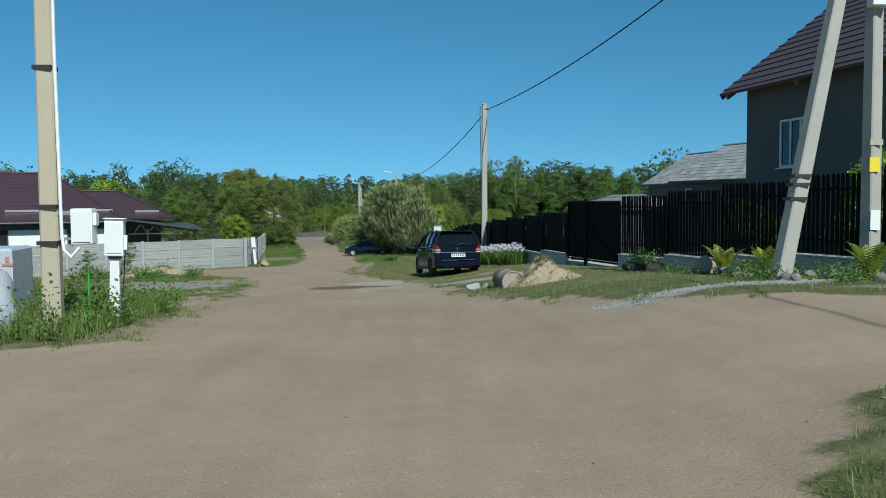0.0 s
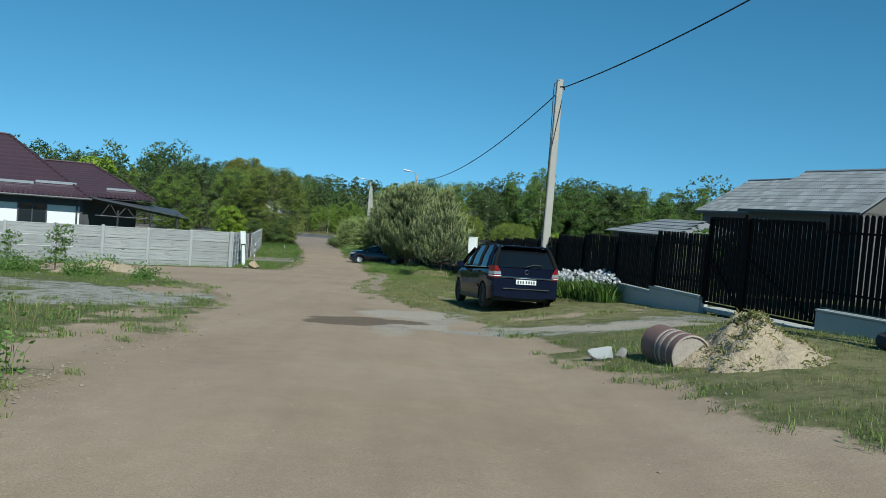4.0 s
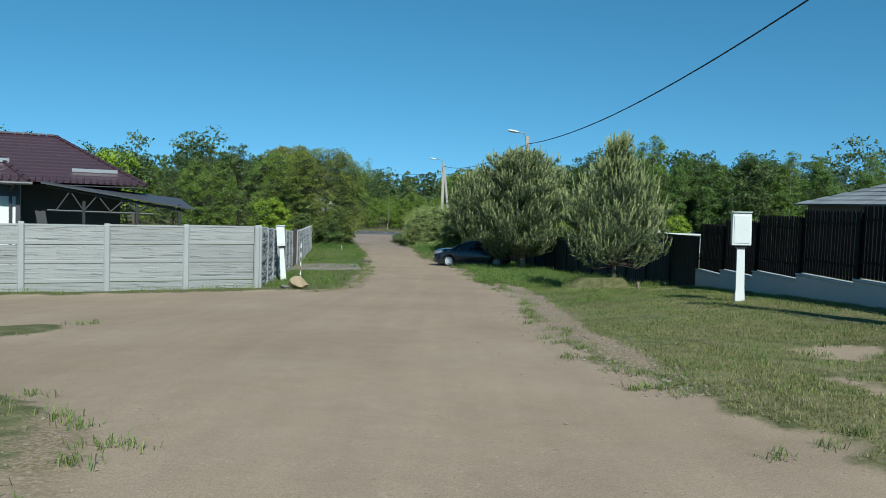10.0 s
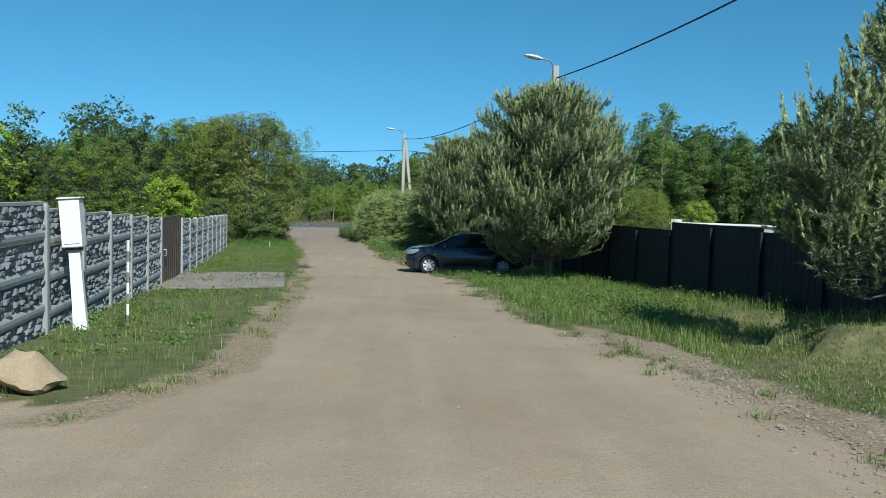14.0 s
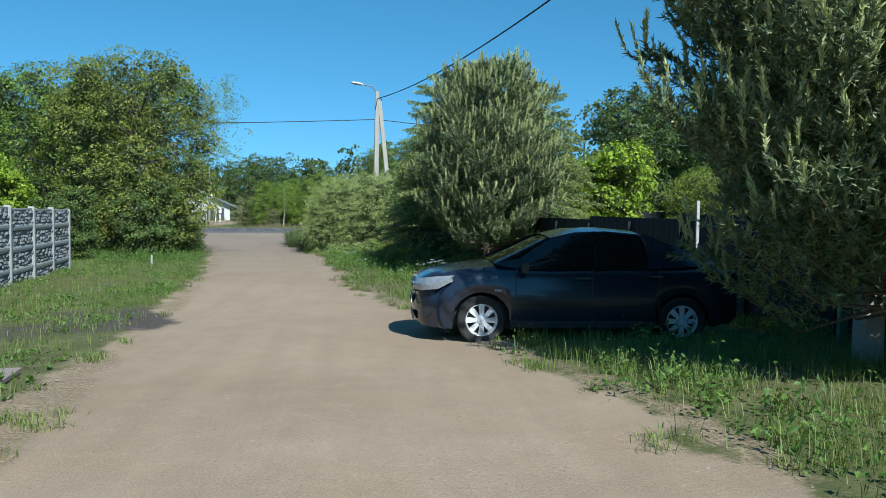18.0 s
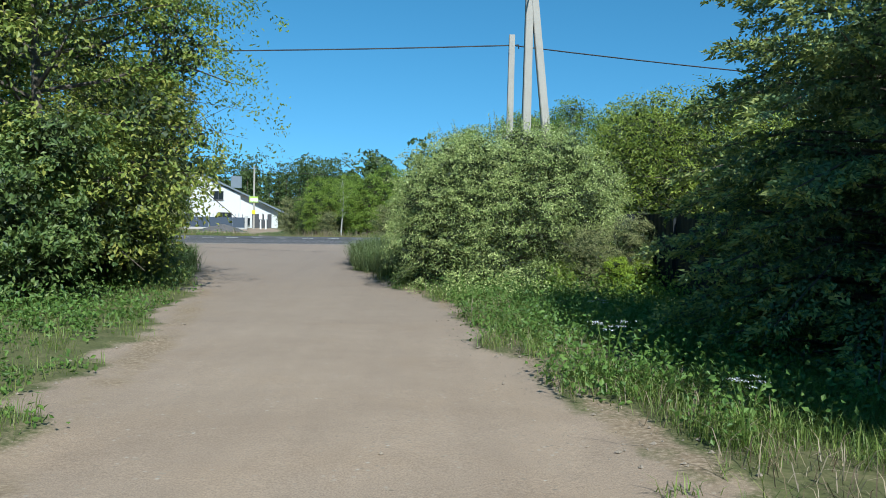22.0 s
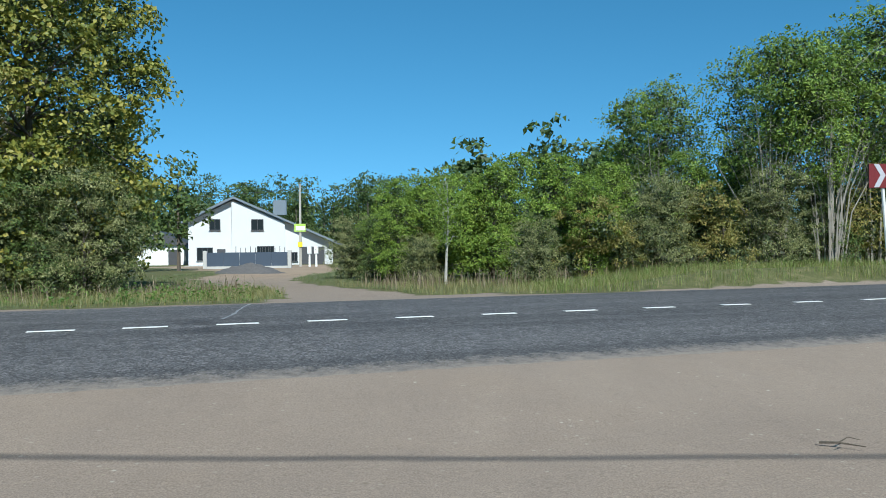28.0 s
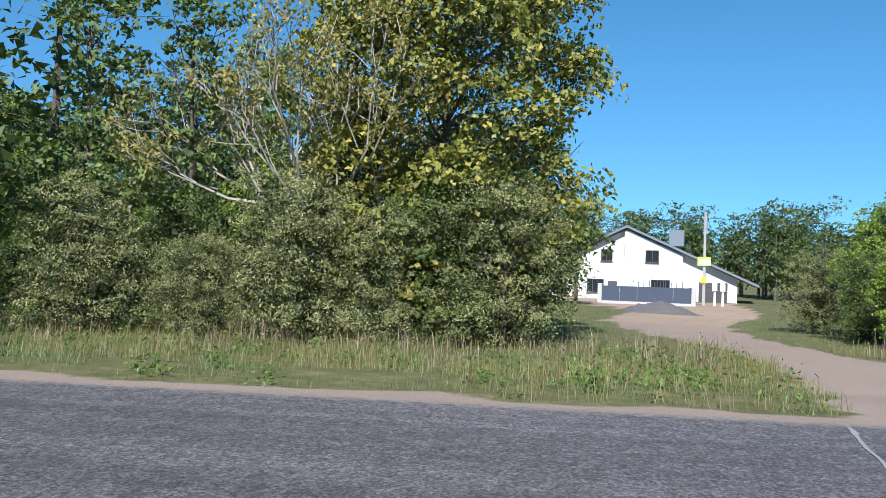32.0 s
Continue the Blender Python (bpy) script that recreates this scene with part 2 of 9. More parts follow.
M_HEAP = surface("grey_gravel_heap", (0.13, 0.12, 0.12), (0.08, 0.076, 0.075), 0.95, scale=3, grain=12, bump=1.0, dist=0.05)
L_BROAD = leaf("broad_leaves", (0.088, 0.155, 0.024), (0.172, 0.262, 0.038), (0.30, 0.37, 0.066), 0.27)
L_LANE = leaf("yellowing_broad_leaves", (0.10, 0.145, 0.026), (0.205, 0.25, 0.042), (0.37, 0.36, 0.078), 0.28)
L_YOUNG = leaf("young_birch_leaves", (0.062, 0.125, 0.027), (0.12, 0.20, 0.042), (0.205, 0.285, 0.068), 0.27)
L_DOME = leaf("dome_willow_leaves", (0.115, 0.17, 0.022), (0.235, 0.30, 0.04), (0.40, 0.45, 0.08), 0.28)
L_DARK = leaf("dark_leaves", (0.050, 0.090, 0.022), (0.095, 0.145, 0.034), (0.180, 0.230, 0.062), 0.22)
L_LIME = leaf("lime_leaves", (0.187, 0.286, 0.022), (0.286, 0.396, 0.033), (0.396, 0.484, 0.055), 0.4)
L_MAPLE = leaf("maple_leaves", (0.095, 0.118, 0.022), (0.20, 0.21, 0.034), (0.37, 0.31, 0.065), 0.26)
L_WILLOW = leaf("willow_leaves", (0.17, 0.235, 0.072), (0.33, 0.405, 0.125), (0.64, 0.69, 0.29), 0.26)
L_OLIVE = leaf("olive_leaves", (0.13, 0.145, 0.058), (0.24, 0.255, 0.10), (0.45, 0.44, 0.21), 0.24)
L_ORANGE = leaf("rusty_leaves", (0.25, 0.20, 0.056), (0.28, 0.29, 0.08), (0.38, 0.265, 0.084), 0.35)
L_NEEDLE = leaf("pine_needles", (0.056, 0.086, 0.04), (0.13, 0.168, 0.078), (0.30, 0.325, 0.16), 0.16)
L_CANDLE = leaf("pine_candles", (0.33, 0.37, 0.15), (0.44, 0.47, 0.21), (0.56, 0.57, 0.30), 0.2)
L_SPRUCETIP = leaf("young_spruce_tips", (0.20, 0.24, 0.065), (0.33, 0.37, 0.10), (0.48, 0.50, 0.17), 0.32)
L_SPRUCE = leaf("spruce_needles", (0.06, 0.102, 0.047), (0.10, 0.16, 0.064), (0.185, 0.25, 0.10), 0.18)
L_GRASS = leaf("grass_blades", (0.08, 0.135, 0.024), (0.145, 0.205, 0.038), (0.27, 0.3, 0.09), 0.28)
L_GREYGRASS = leaf("grey_green_grass_blades", (0.075, 0.115, 0.04), (0.125, 0.17, 0.065), (0.23, 0.27, 0.125), 0.25)
L_DRYGRASS = leaf("dry_grass_blades", (0.22, 0.19, 0.08), (0.2, 0.2, 0.068), (0.36, 0.31, 0.155), 0.3)
L_WEED = leaf("weed_leaves", (0.06, 0.12, 0.022), (0.1, 0.18, 0.032), (0.16, 0.25, 0.052), 0.28)
L_FERN = leaf("fern_leaves", (0.22, 0.28, 0.03), (0.30, 0.36, 0.05), (0.38, 0.42, 0.08), 0.4)
L_PETAL = leaf("white_petals", (0.75, 0.72, 0.76), (0.8, 0.8, 0.8), (0.62, 0.58, 0.72), 0.3)
L_STALK = leaf("dry_brown_stalks", (0.12, 0.085, 0.055), (0.22, 0.165, 0.11), (0.36, 0.29, 0.2), 0.1)
# inner leaves: near-black tones put the crown's shade into the colour
L_INNER_SHADE = leaf("inner_shade_leaves", (0.026, 0.042, 0.013), (0.040, 0.060, 0.018), (0.070, 0.090, 0.028), 0.08)
L_FRESH = leaf("fresh_green_leaves", (0.10, 0.175, 0.022), (0.19, 0.285, 0.037), (0.32, 0.40, 0.07), 0.3)
L_CONIFER = leaf("far_conifer_needles", (0.02, 0.04, 0.018), (0.035, 0.062, 0.026), (0.06, 0.09, 0.035), 0.1)
L_FAR = leaf("far_wood_leaves", (0.036, 0.066, 0.020), (0.070, 0.110, 0.030), (0.130, 0.165, 0.042), 0.2)

# ---- terrain ----
U = 1.064     # one unit of the plan, in metres


def ss(v):
    v = np.clip(v, 0, 1)
    return v * v * (3 - 2 * v)


def vnoise(x, y, f, seed=0):
    """Smooth value noise in 0..1."""
    x, y = np.asarray(x, float) * f + 17.3 * seed, np.asarray(y, float) * f - 9.1 * seed
    i, j = np.floor(x), np.floor(y)
    a, b = ss(x - i), ss(y - j)

    def h(p, q):
        v = np.sin(p * 127.1 + q * 311.7 + seed * 74.7) * 43758.5453
        return v - np.floor(v)
    return (h(i, j) * (1 - a) + h(i + 1, j) * a) * (1 - b) + (h(i, j + 1) * (1 - a) + h(i + 1, j + 1) * a) * b


def fbm(x, y, f, seed=0):
    return 0.55 * vnoise(x, y, f, seed) + 0.3 * vnoise(x, y, f * 2.3, seed + 1) + 0.15 * vnoise(x, y, f * 5.1, seed + 2)


PROFILE_Y = U * np.array([-60, -30, 0, 10, 14, 20, 25, 30, 40, 50, 60, 70, 80, 90, 97, 101, 106])
PROFILE_Z = U * np.array([2.0, 1.2, 0, -0.44, -0.67, -1.06, -1.32, -1.54, -2.04, -2.55, -2.97, -3.3, -3.51, -3.62, -3.61, -3.54, -3.34])
ROAD_N = (-0.345, 0.9386)     # across the asphalt road
FENCE_C, FENCE_D = (-8.75 * U, 47.7 * U), (-0.893, -0.45)    # corner and run of the concrete fence


def across(x, y):
    return (x * ROAD_N[0] + y * ROAD_N[1]) / U - 0.64


def height(x, y):
    x, y = np.asarray(x, float), np.asarray(y, float)
    u, v = x / U, y / U
    z = np.interp(y, PROFILE_Y, PROFILE_Z)
    z = z + U * 0.55 * ss((u - 0.3) / 5.0) * (1 - 0.4 * ss((v - 40) / 15)) * ss((v + 2) / 10)
    z = z - U * 0.03 * np.clip(-6 - u, 0, 14) * ss((v - 25) / 15) * (1 - ss((v - 60) / 20))
    z = z + 0.21 * ss((u + 1.8) / 2.2) * (1 - 0.6 * ss((u - 1.4) / 2)) * ss((v - 35) / 5) * (1 - ss((v - 47) / 5))
    s = across(x, y)
    zr = U * np.interp(s, [95, 101.5, 103.2, 106.7, 110.5, 112.5, 115, 135, 185, 260, 420, 800, 3000], [-3.62, -3.42, -3.28, -3.16, -3.2, -3.26, -3.5, -3.7, -4.1, -3.5, 3.0, 12.0, 30.0])
    k = ss((s - 95) / 6)
    z = z * (1 - k) + zr * k
    z = z + 0.42 * ss((u + 9) / 5) * ss((s - 110.9) / 2) * (1 - ss((s - 125) / 10))
    far = ss((np.abs(u) - 60) / 200)
    return z + far * 4 * (1 - k)


XR_Y = U * np.array([-5, 3.6, 5.0, 6.5, 8.2, 9.0, 10.5, 12.6, 15.4, 22, 26, 29, 33, 38, 46, 50.5, 55, 64, 70.5, 73.5, 83, 90, 94.6, 98, 101, 103, 108])
XR_X = U * np.array([1.2, 2.0, 2.9, 40, 14, 5.6, 4.0, 3.1, 2.1, 1.4, 0.7, -0.3, -1.6, -2.1, -1.8, -1.9, -2.6, -2.9, -4.1, -4.6, -5.8, -6.5, -7.7, -8.3, -8.6, -6, 30])
XL_Y = U * np.array([-5, 8.6, 10, 17, 21, 27, 31, 34, 45.2, 46.6, 49, 59, 73, 85, 90, 95, 99, 102, 104, 106])
XL_X = U * np.array([-40, -6, -3.7, -4.1, -4.1, -4.7, -6.2, -9, -9.5, -7.2, -6.5, -7.1, -8.4, -9.8, -10.7, -11.8, -13, -14.6, -19, -40])


def lot(x, y):
    """Distance in front of the concrete fence, and along it."""
    dx, dy = x - FENCE_C[0], y - FENCE_C[1]
    return dx * -FENCE_D[1] + dy * FENCE_D[0], dx * FENCE_D[0] + dy * FENCE_D[1]


def bare(x, y):
    """1 on the driven earth, 0 on the verges; ragged between."""
    x, y = np.asarray(x, float), np.asarray(y, float)
    d = np.minimum(np.interp(y, XR_Y, XR_X) - x, x - np.interp(y, XL_Y, XL_X))
    d = np.where(across(x, y) > 104, -9, d)
    a, b = lot(x, y)
    lane = np.minimum(a - 1.1, 9.5 - a)
    d = np.maximum(d, np.where((b > -1) & (y > 20) & (y < 60), lane, -9))
    s = across(x, y)
    d = np.maximum(d, np.where(x < 40, np.minimum(s - 101.3, 111.2 - s), -9))
    side = np.interp(y / U, [112, 116, 121, 126, 130, 136, 150, 165, 180], [-11.5, -12, -13.6, -16, -18.3, -20.5, -22, -27, -33])
    wide = np.interp(y / U, [112, 116, 121, 126, 130, 136, 150, 165, 180], [2.8, 2.2, 1.5, 1.4, 1.7, 2.2, 3.4, 6, 9])
    d = np.maximum(d, np.where((s > 109) & (y < 182 * U), wide * U - np.abs(x - side * U), -9))
    for cu, cv, ru, rv in ((-4.6, 18.6, 1.0, 2.6), (-5.3, 22.6, 0.8, 1.4), (-6.0, 28.8, 1.1, 2.2), (-8.4, 24.0, 0.9, 0.6), (-9.3, 33.0, 1.3, 0.5), (3.0, 25.9, 1.5, 0.75), (4.4, 26.2, 0.9, 0.5), (0.5, 33.6, 0.5, 0.9), (1.5, 36.0, 0.6, 0.5)):
        d = np.maximum(d, 0.75 * (1 - np.hypot((x / U - cu) / ru, (y / U - cv) / rv)) * min(ru, rv) - 0.1)
    n = (fbm(x, y, 0.9, 3) - 0.5) * 1.6 + (fbm(x, y, 4.0, 5) - 0.5) * 0.6
    return ss((d + n * 0.7) / 0.7 + 0.5)


def stamp(x, y, cx, cy, rx, ry, turn=0.0):
    """A soft blot on the ground, 0..1, with a ragged edge."""
    c, n = math.cos(radians(turn)), math.sin(radians(turn))
    dx, dy = x - cx * U, y - cy * U
    r = np.hypot((dx * c + dy * n) / (rx * U), (dy * c - dx * n) / (ry * U))
    return ss((1 - r) * 2.5 + (fbm(x, y, 1.6, 11) - 0.5) * 2.2 + 0.3)


def gravel(x, y):
    g = 0.85 * stamp(x, y, -6.9, 25.5, 2.0, 3.0, -20) + 0.7 * stamp(x, y, -9.5, 27.5, 2.4, 1.4)
    g = np.maximum(g, 0.6 * stamp(x, y, -0.4, 25.0, 0.8, 2.4, -18))
    g = np.maximum(g, 0.7 * stamp(x, y, 2.2, 23.2, 2.6, 0.8, -8))
    g = np.maximum(g, 0.6 * stamp(x, y, 5.0, 23.6, 1.4, 0.9, -8))
    g = np.maximum(g, 1.0 * stamp(x, y, 4.75, 11.5, 2.1, 0.42, 14))
    g = np.maximum(g, 0.6 * stamp(x, y, 8.0, 9.6, 3.0, 0.6, -20))
    return np.clip(g, 0, 1)


def dark_patch(x, y):
    """Damp hollow in the lane and the black cinders at the verge."""
    w = stamp(x, y, -1.72, 24.35, 0.75, 1.15, -30) + 0.8 * stamp(x, y, -0.75, 24.75, 0.75, 0.55, 10) + 0.5 * stamp(x, y, -1.6, 27.2, 0.35, 0.5)
    c = 1.0 * stamp(x, y, -8.6, 70.2, 1.0, 1.4, 20) + 0.7 * stamp(x, y, -9.5, 68.6, 0.8, 0.9)
    return np.clip(w, 0, 1), np.clip(c, 0, 1)


def pale(x, y):
    """Washed-out crushed stone on the lane and before the gate."""
    d = 1.0 * stamp(x, y, -0.75, 26.6, 1.0, 1.3, -15) + 0.9 * stamp(x, y, -0.25, 24.2, 0.6, 0.8) + 0.6 * stamp(x, y, -0.9, 22.6, 0.45, 0.9)
    return np.clip(d + 0.95 * stamp(x, y, 1.9, 23.6, 1.5, 0.5, -28) + 0.9 * stamp(x, y, 3.4, 22.9, 1.3, 0.55, -20), 0, 1)


def soil(x, y):
    """Crumbled dark earth where the verges break off."""
    v = y / U
    r = x - np.interp(y, XR_Y, XR_X)
    a = 0.95 * (1 - ss(np.abs(r - 0.35) / 0.58)) * ss((v - 32) / 5) * (1 - ss((v - 51.5) / 3))
    b = (1 - ss(np.abs(r - 0.15) / 0.45)) * ss((v - 52) / 3) * (1 - ss((v - 97) / 3)) * 0.6
    q = np.interp(y, XL_Y, XL_X) - x
    c = (1 - ss(np.abs(q + 0.05) / 0.7)) * ss((v - 8.5) / 2) * (1 - ss((v - 31) / 4)) * 0.55
    e = (1 - ss(np.abs(q + 0.2) / 0.6)) * ss((v - 45.5) / 1) * (1 - ss((v - 97) / 3)) * (0.95 - 0.4 * ss((v - 62) / 6))
    return np.clip(np.maximum(np.maximum(a, b), np.maximum(c, e)) * (0.35 + 1.3 * fbm(x, y, 1.3, 61)), 0, 1)


def dry(x, y):
    d = stamp(x, y, 2.6, 26.2, 3.0, 2.2) + 0.85 * stamp(x, y, 0.6, 36.5, 3.4, 9.0) + 0.8 * stamp(x, y, 5.0, 17.5, 2.8, 3.5) + 0.6 * stamp(x, y, -5.4, 29.5, 1.6, 4.0) + 0.7 * stamp(x, y, 1.2, 48.5, 2.0, 2.2)
    return np.clip(d, 0, 1)


def mesh_of(name, verts, faces, smooth=False):
    """A mesh from arrays; all faces have the same number of corners."""
    verts, faces = np.asarray(verts, np.float32), np.asarray(faces, np.int32)
    me = bpy.data.meshes.new(name)
    n, k = faces.shape
    me.vertices.add(len(verts))
    me.vertices.foreach_set("co", verts.ravel())
    me.loops.add(n * k)
    me.loops.foreach_set("vertex_index", faces.ravel())
    me.polygons.add(n)
    me.polygons.foreach_set("loop_start", np.arange(0, n * k, k, dtype=np.int32))
    me.polygons.foreach_set("loop_total", np.full(n, k, dtype=np.int32))
    me.polygons.foreach_set("use_smooth", np.full(n, smooth))
    me.update(calc_edges=True)
    return me


def graded(lo, a, b, hi, step, grow=1.16):
    core = list(np.arange(a, b + step / 2, step))
    left, right, d, x, w = [], [], step, core[0], core[-1]
    while x > lo or w < hi:
        d *= grow
        if x > lo:
            x -= d
            left.append(x)
        if w < hi:
            w += d
            right.append(w)
    return np.array(left[::-1] + core + right)


def ground_material():
    m, nt, b = mat("earth_road_and_verge")
    tc = node(nt, "ShaderNodeTexCoord")
    P = tc.outputs["Object"]

    def att(n):
        a = node(nt, "ShaderNodeAttribute")
        a.attribute_name = n
        return a.outputs["Fac"]
    n1, n2, n3, n4 = noise_of(nt, P, 0.35, 5), noise_of(nt, P, 3.0, 6, 0.65), noise_of(nt, P, 28.0, 4, 0.7), noise_of(nt, P, 90.0, 2, 0.7)
    st = node(nt, "ShaderNodeMapping")
    st.inputs["Scale"].default_value = (1.6, 0.10, 1)
    st.inputs["Rotation"].default_value = (0, 0, radians(-4))
    nt.links.new(P, st.inputs["Vector"])
    tracks = noise_of(nt, st.outputs[0], 1.3, 4)
    sand = ramp(nt, n1, [(0.3, (0.29, 0.213, 0.148)), (0.7, (0.352, 0.266, 0.190))])
    ochre = noise_of(nt, P, 0.8, 5, 0.6)
    sand = mix(nt, ramp(nt, ochre, [(0.50, (0, 0, 0)), (0.74, (0.38, 0.38, 0.38))]), sand, (0.325, 0.226, 0.14))
    sand = mix(nt, 0.25, sand, ramp(nt, n2, [(0.3, (0.36, 0.36, 0.36)), (0.7, (0.62, 0.62, 0.62))]), "OVERLAY")
    sand = mix(nt, 0.2, sand, ramp(nt, tracks, [(0.35, (0.36, 0.355, 0.36)), (0.65, (0.62, 0.62, 0.61))]), "OVERLAY")
    sand = mix(nt, 0.42, sand, ramp(nt, n4, [(0.3, (0.22, 0.22, 0.22)), (0.7, (0.78, 0.78, 0.78))]), "OVERLAY")
    ash = node(nt, "ShaderNodeMath", operation="MULTIPLY")
    ash.inputs[1].default_value = 0.6
    nt.links.new(att("ash"), ash.inputs[0])
    sand = mix(nt, ash.outputs[0], sand, mix(nt, 0.7, (0.205, 0.172, 0.152), ramp(nt, n4, [(0.3, (0.25, 0.25, 0.25)), (0.7, (0.75, 0.75, 0.75))]), "OVERLAY"))
    crumbs = node(nt, "ShaderNodeTexVoronoi", Scale=16.0)
    nt.links.new(P, crumbs.inputs["Vector"])
    spot = node(nt, "ShaderNodeMath", operation="MULTIPLY")
    nt.links.new(ramp(nt, crumbs.outputs["Distance"], [(0.16, (1, 1, 1)), (0.26, (0, 0, 0))]), spot.inputs[0])
    nt.links.new(ramp(nt, n2, [(0.46, (0, 0, 0)), (0.62, (0.9, 0.9, 0.9))]), spot.inputs[1])
    sand = mix(nt, spot.outputs[0], sand, ramp(nt, crumbs.outputs["Color"], [(0.0, (0.15, 0.12, 0.09)), (0.6, (0.3, 0.25, 0.19)), (1.0, (0.48, 0.44, 0.38))]))
    vo = node(nt, "ShaderNodeTexVoronoi", Scale=42.0)
    nt.links.new(P, vo.inputs["Vector"])
    peb = ramp(nt, vo.outputs["Color"], [(0.0, (0.19, 0.176, 0.157)), (1.0, (0.40, 0.376, 0.336))])
    peb = mix(nt, 0.35, peb, ramp(nt, n4, [(0.3, (0.28, 0.28, 0.27)), (0.7, (0.72, 0.71, 0.69))]), "OVERLAY")
    turf = ramp(nt, n2, [(0.25, (0.07, 0.078, 0.03)), (0.5, (0.11, 0.112, 0.045)), (0.75, (0.19, 0.165, 0.085))])
    turf = mix(nt, 0.4, turf, ramp(nt, n3, [(0.3, (0.2, 0.2, 0.2)), (0.7, (0.75, 0.75, 0.75))]), "OVERLAY")
    straw = ramp(nt, n3, [(0.3, (0.135, 0.125, 0.058)), (0.7, (0.275, 0.235, 0.125))])
    f = node(nt, "ShaderNodeMath", operation="MULTIPLY")
    nt.links.new(att("dry"), f.inputs[0])
    nt.links.new(ramp(nt, n2, [(0.38, (0.1, 0.1, 0.1)), (0.58, (0.95, 0.95, 0.95))]), f.inputs[1])
    rag = mix(nt, 0.4, n2, n3)

    def ragged(name, lo, hi, amount):
        """An attribute whose edge the grain breaks up."""
        shift = node(nt, "ShaderNodeMath", operation="MULTIPLY_ADD")
        nt.links.new(rag, shift.inputs[0])
        shift.inputs[1].default_value = amount
        low = node(nt, "ShaderNodeMath", operation="SUBTRACT")
        nt.links.new(att(name), low.inputs[0])
        low.inputs[1].default_value = amount * 0.5
        nt.links.new(low.outputs[0], shift.inputs[2])
        return ramp(nt, shift.outputs[0], [(lo, (0, 0, 0)), (hi, (1, 1, 1))])
    col = mix(nt, f.outputs[0], turf, straw)
    col = mix(nt, ragged("bare", 0.35, 0.62, 0.9), col, sand)
    gm = node(nt, "ShaderNodeMath", operation="MULTIPLY")
    nt.links.new(ragged("gravel", 0.25, 0.8, 0.9), gm.inputs[0])
    nt.links.new(ramp(nt, n2, [(0.36, (0.1, 0.1, 0.1)), (0.52, (1, 1, 1))]), gm.inputs[1])
    col = mix(nt, gm.outputs[0], col, peb)
    col = mix(nt, ragged("soil", 0.36, 0.62, 1.1), col, ramp(nt, n3, [(0.28, (0.14, 0.10, 0.063)), (0.5, (0.25, 0.185, 0.122)), (0.72, (0.39, 0.305, 0.215))]))
    col = mix(nt, ragged("pale", 0.30, 1.0, 1.7), col, mix(nt, 0.5, (0.355, 0.305, 0.25), ramp(nt, vo.outputs["Color"], [(0.0, (0.3, 0.3, 0.3)), (1.0, (0.72, 0.71, 0.69))]), "OVERLAY"))
    col = mix(nt, ragged("damp", 0.36, 0.60, 2.2), col, mix(nt, spot.outputs[0], ramp(nt, n3, [(0.3, (0.10, 0.072, 0.049)), (0.7, (0.18, 0.135, 0.096))]), (0.33, 0.28, 0.225)))
    col = mix(nt, ragged("cinder", 0.30, 0.80, 1.9), col, ramp(nt, n3, [(0.3, (0.04, 0.034, 0.03)), (0.7, (0.125, 0.102, 0.086))]))
    nt.links.new(col, b.inputs["Base Color"])
    b.inputs["Roughness"].default_value = 0.95
    b.inputs["Specular IOR Level"].default_value = 0.2
    h = mix(nt, 0.25, n3, n2)
    lumps = node(nt, "ShaderNodeMath", operation="MULTIPLY_ADD")
    nt.links.new(att("soil"), lumps.inputs[0])
    nt.links.new(noise_of(nt, P, 9.0, 5, 0.7), lumps.inputs[1])
    lumps.inputs[2].default_value = 0.0
    deep = node(nt, "ShaderNodeMath", operation="MULTIPLY_ADD")
    nt.links.new(lumps.outputs[0], deep.inputs[0])
    deep.inputs[1].default_value = 3.0
    nt.links.new(h, deep.inputs[2])
    bump_of(nt, b, deep.outputs[0], 0.32, 0.035)
    return m


M_GROUND = ground_material()
gx = graded(-2600, -27, 17, 2600, 0.22)
gy = graded(-300, -4, 134, 3000, 0.22)
GX, GY = np.meshgrid(gx, gy)
bm_ = bare(GX, GY)
GZ = height(GX, GY)
near = np.exp(-(np.clip(np.abs(GX + 5) - 25, 0, 99) / 20) ** 2)
rough_ = (1 - bm_) * (0.06 * (fbm(GX, GY, 0.8, 21) - 0.45) + 0.04) + 0.014 * (fbm(GX, GY, 1.7, 31) - 0.5) + 0.05 * (fbm(GX, GY, 0.25, 8) - 0.5) * bm_ + 0.07 * soil(GX, GY) * (fbm(GX, GY, 2.2, 71) - 0.35) + 0.06 * bm_ * (fbm(GX, GY, 1.3, 81) - 0.5) * ss((GX - 1.2) / 1.5) * (1 - ss((GY - 8.5) / 2))
heap = 0.16 * stamp(GX, GY, -9.4, 33.3, 1.6, 0.8, -25) + 0.35 * stamp(GX, GY, 0.9, 50.2, 1.0, 1.0) - 0.3 * stamp(GX, GY, 1.6, 53.5, 1.6, 1.6) - 0.25 * stamp(GX, GY, 2.3, 47.4, 0.8, 0.7)
s_ = across(GX, GY)
flat = ss((s_ - 101) / 2) * (1 - ss((s_ - 111.5) / 2))
GZ = GZ + (rough_ * near + heap) * (1 - flat)
ny, nx = GX.shape
idx = np.arange(nx * ny).reshape(ny, nx)
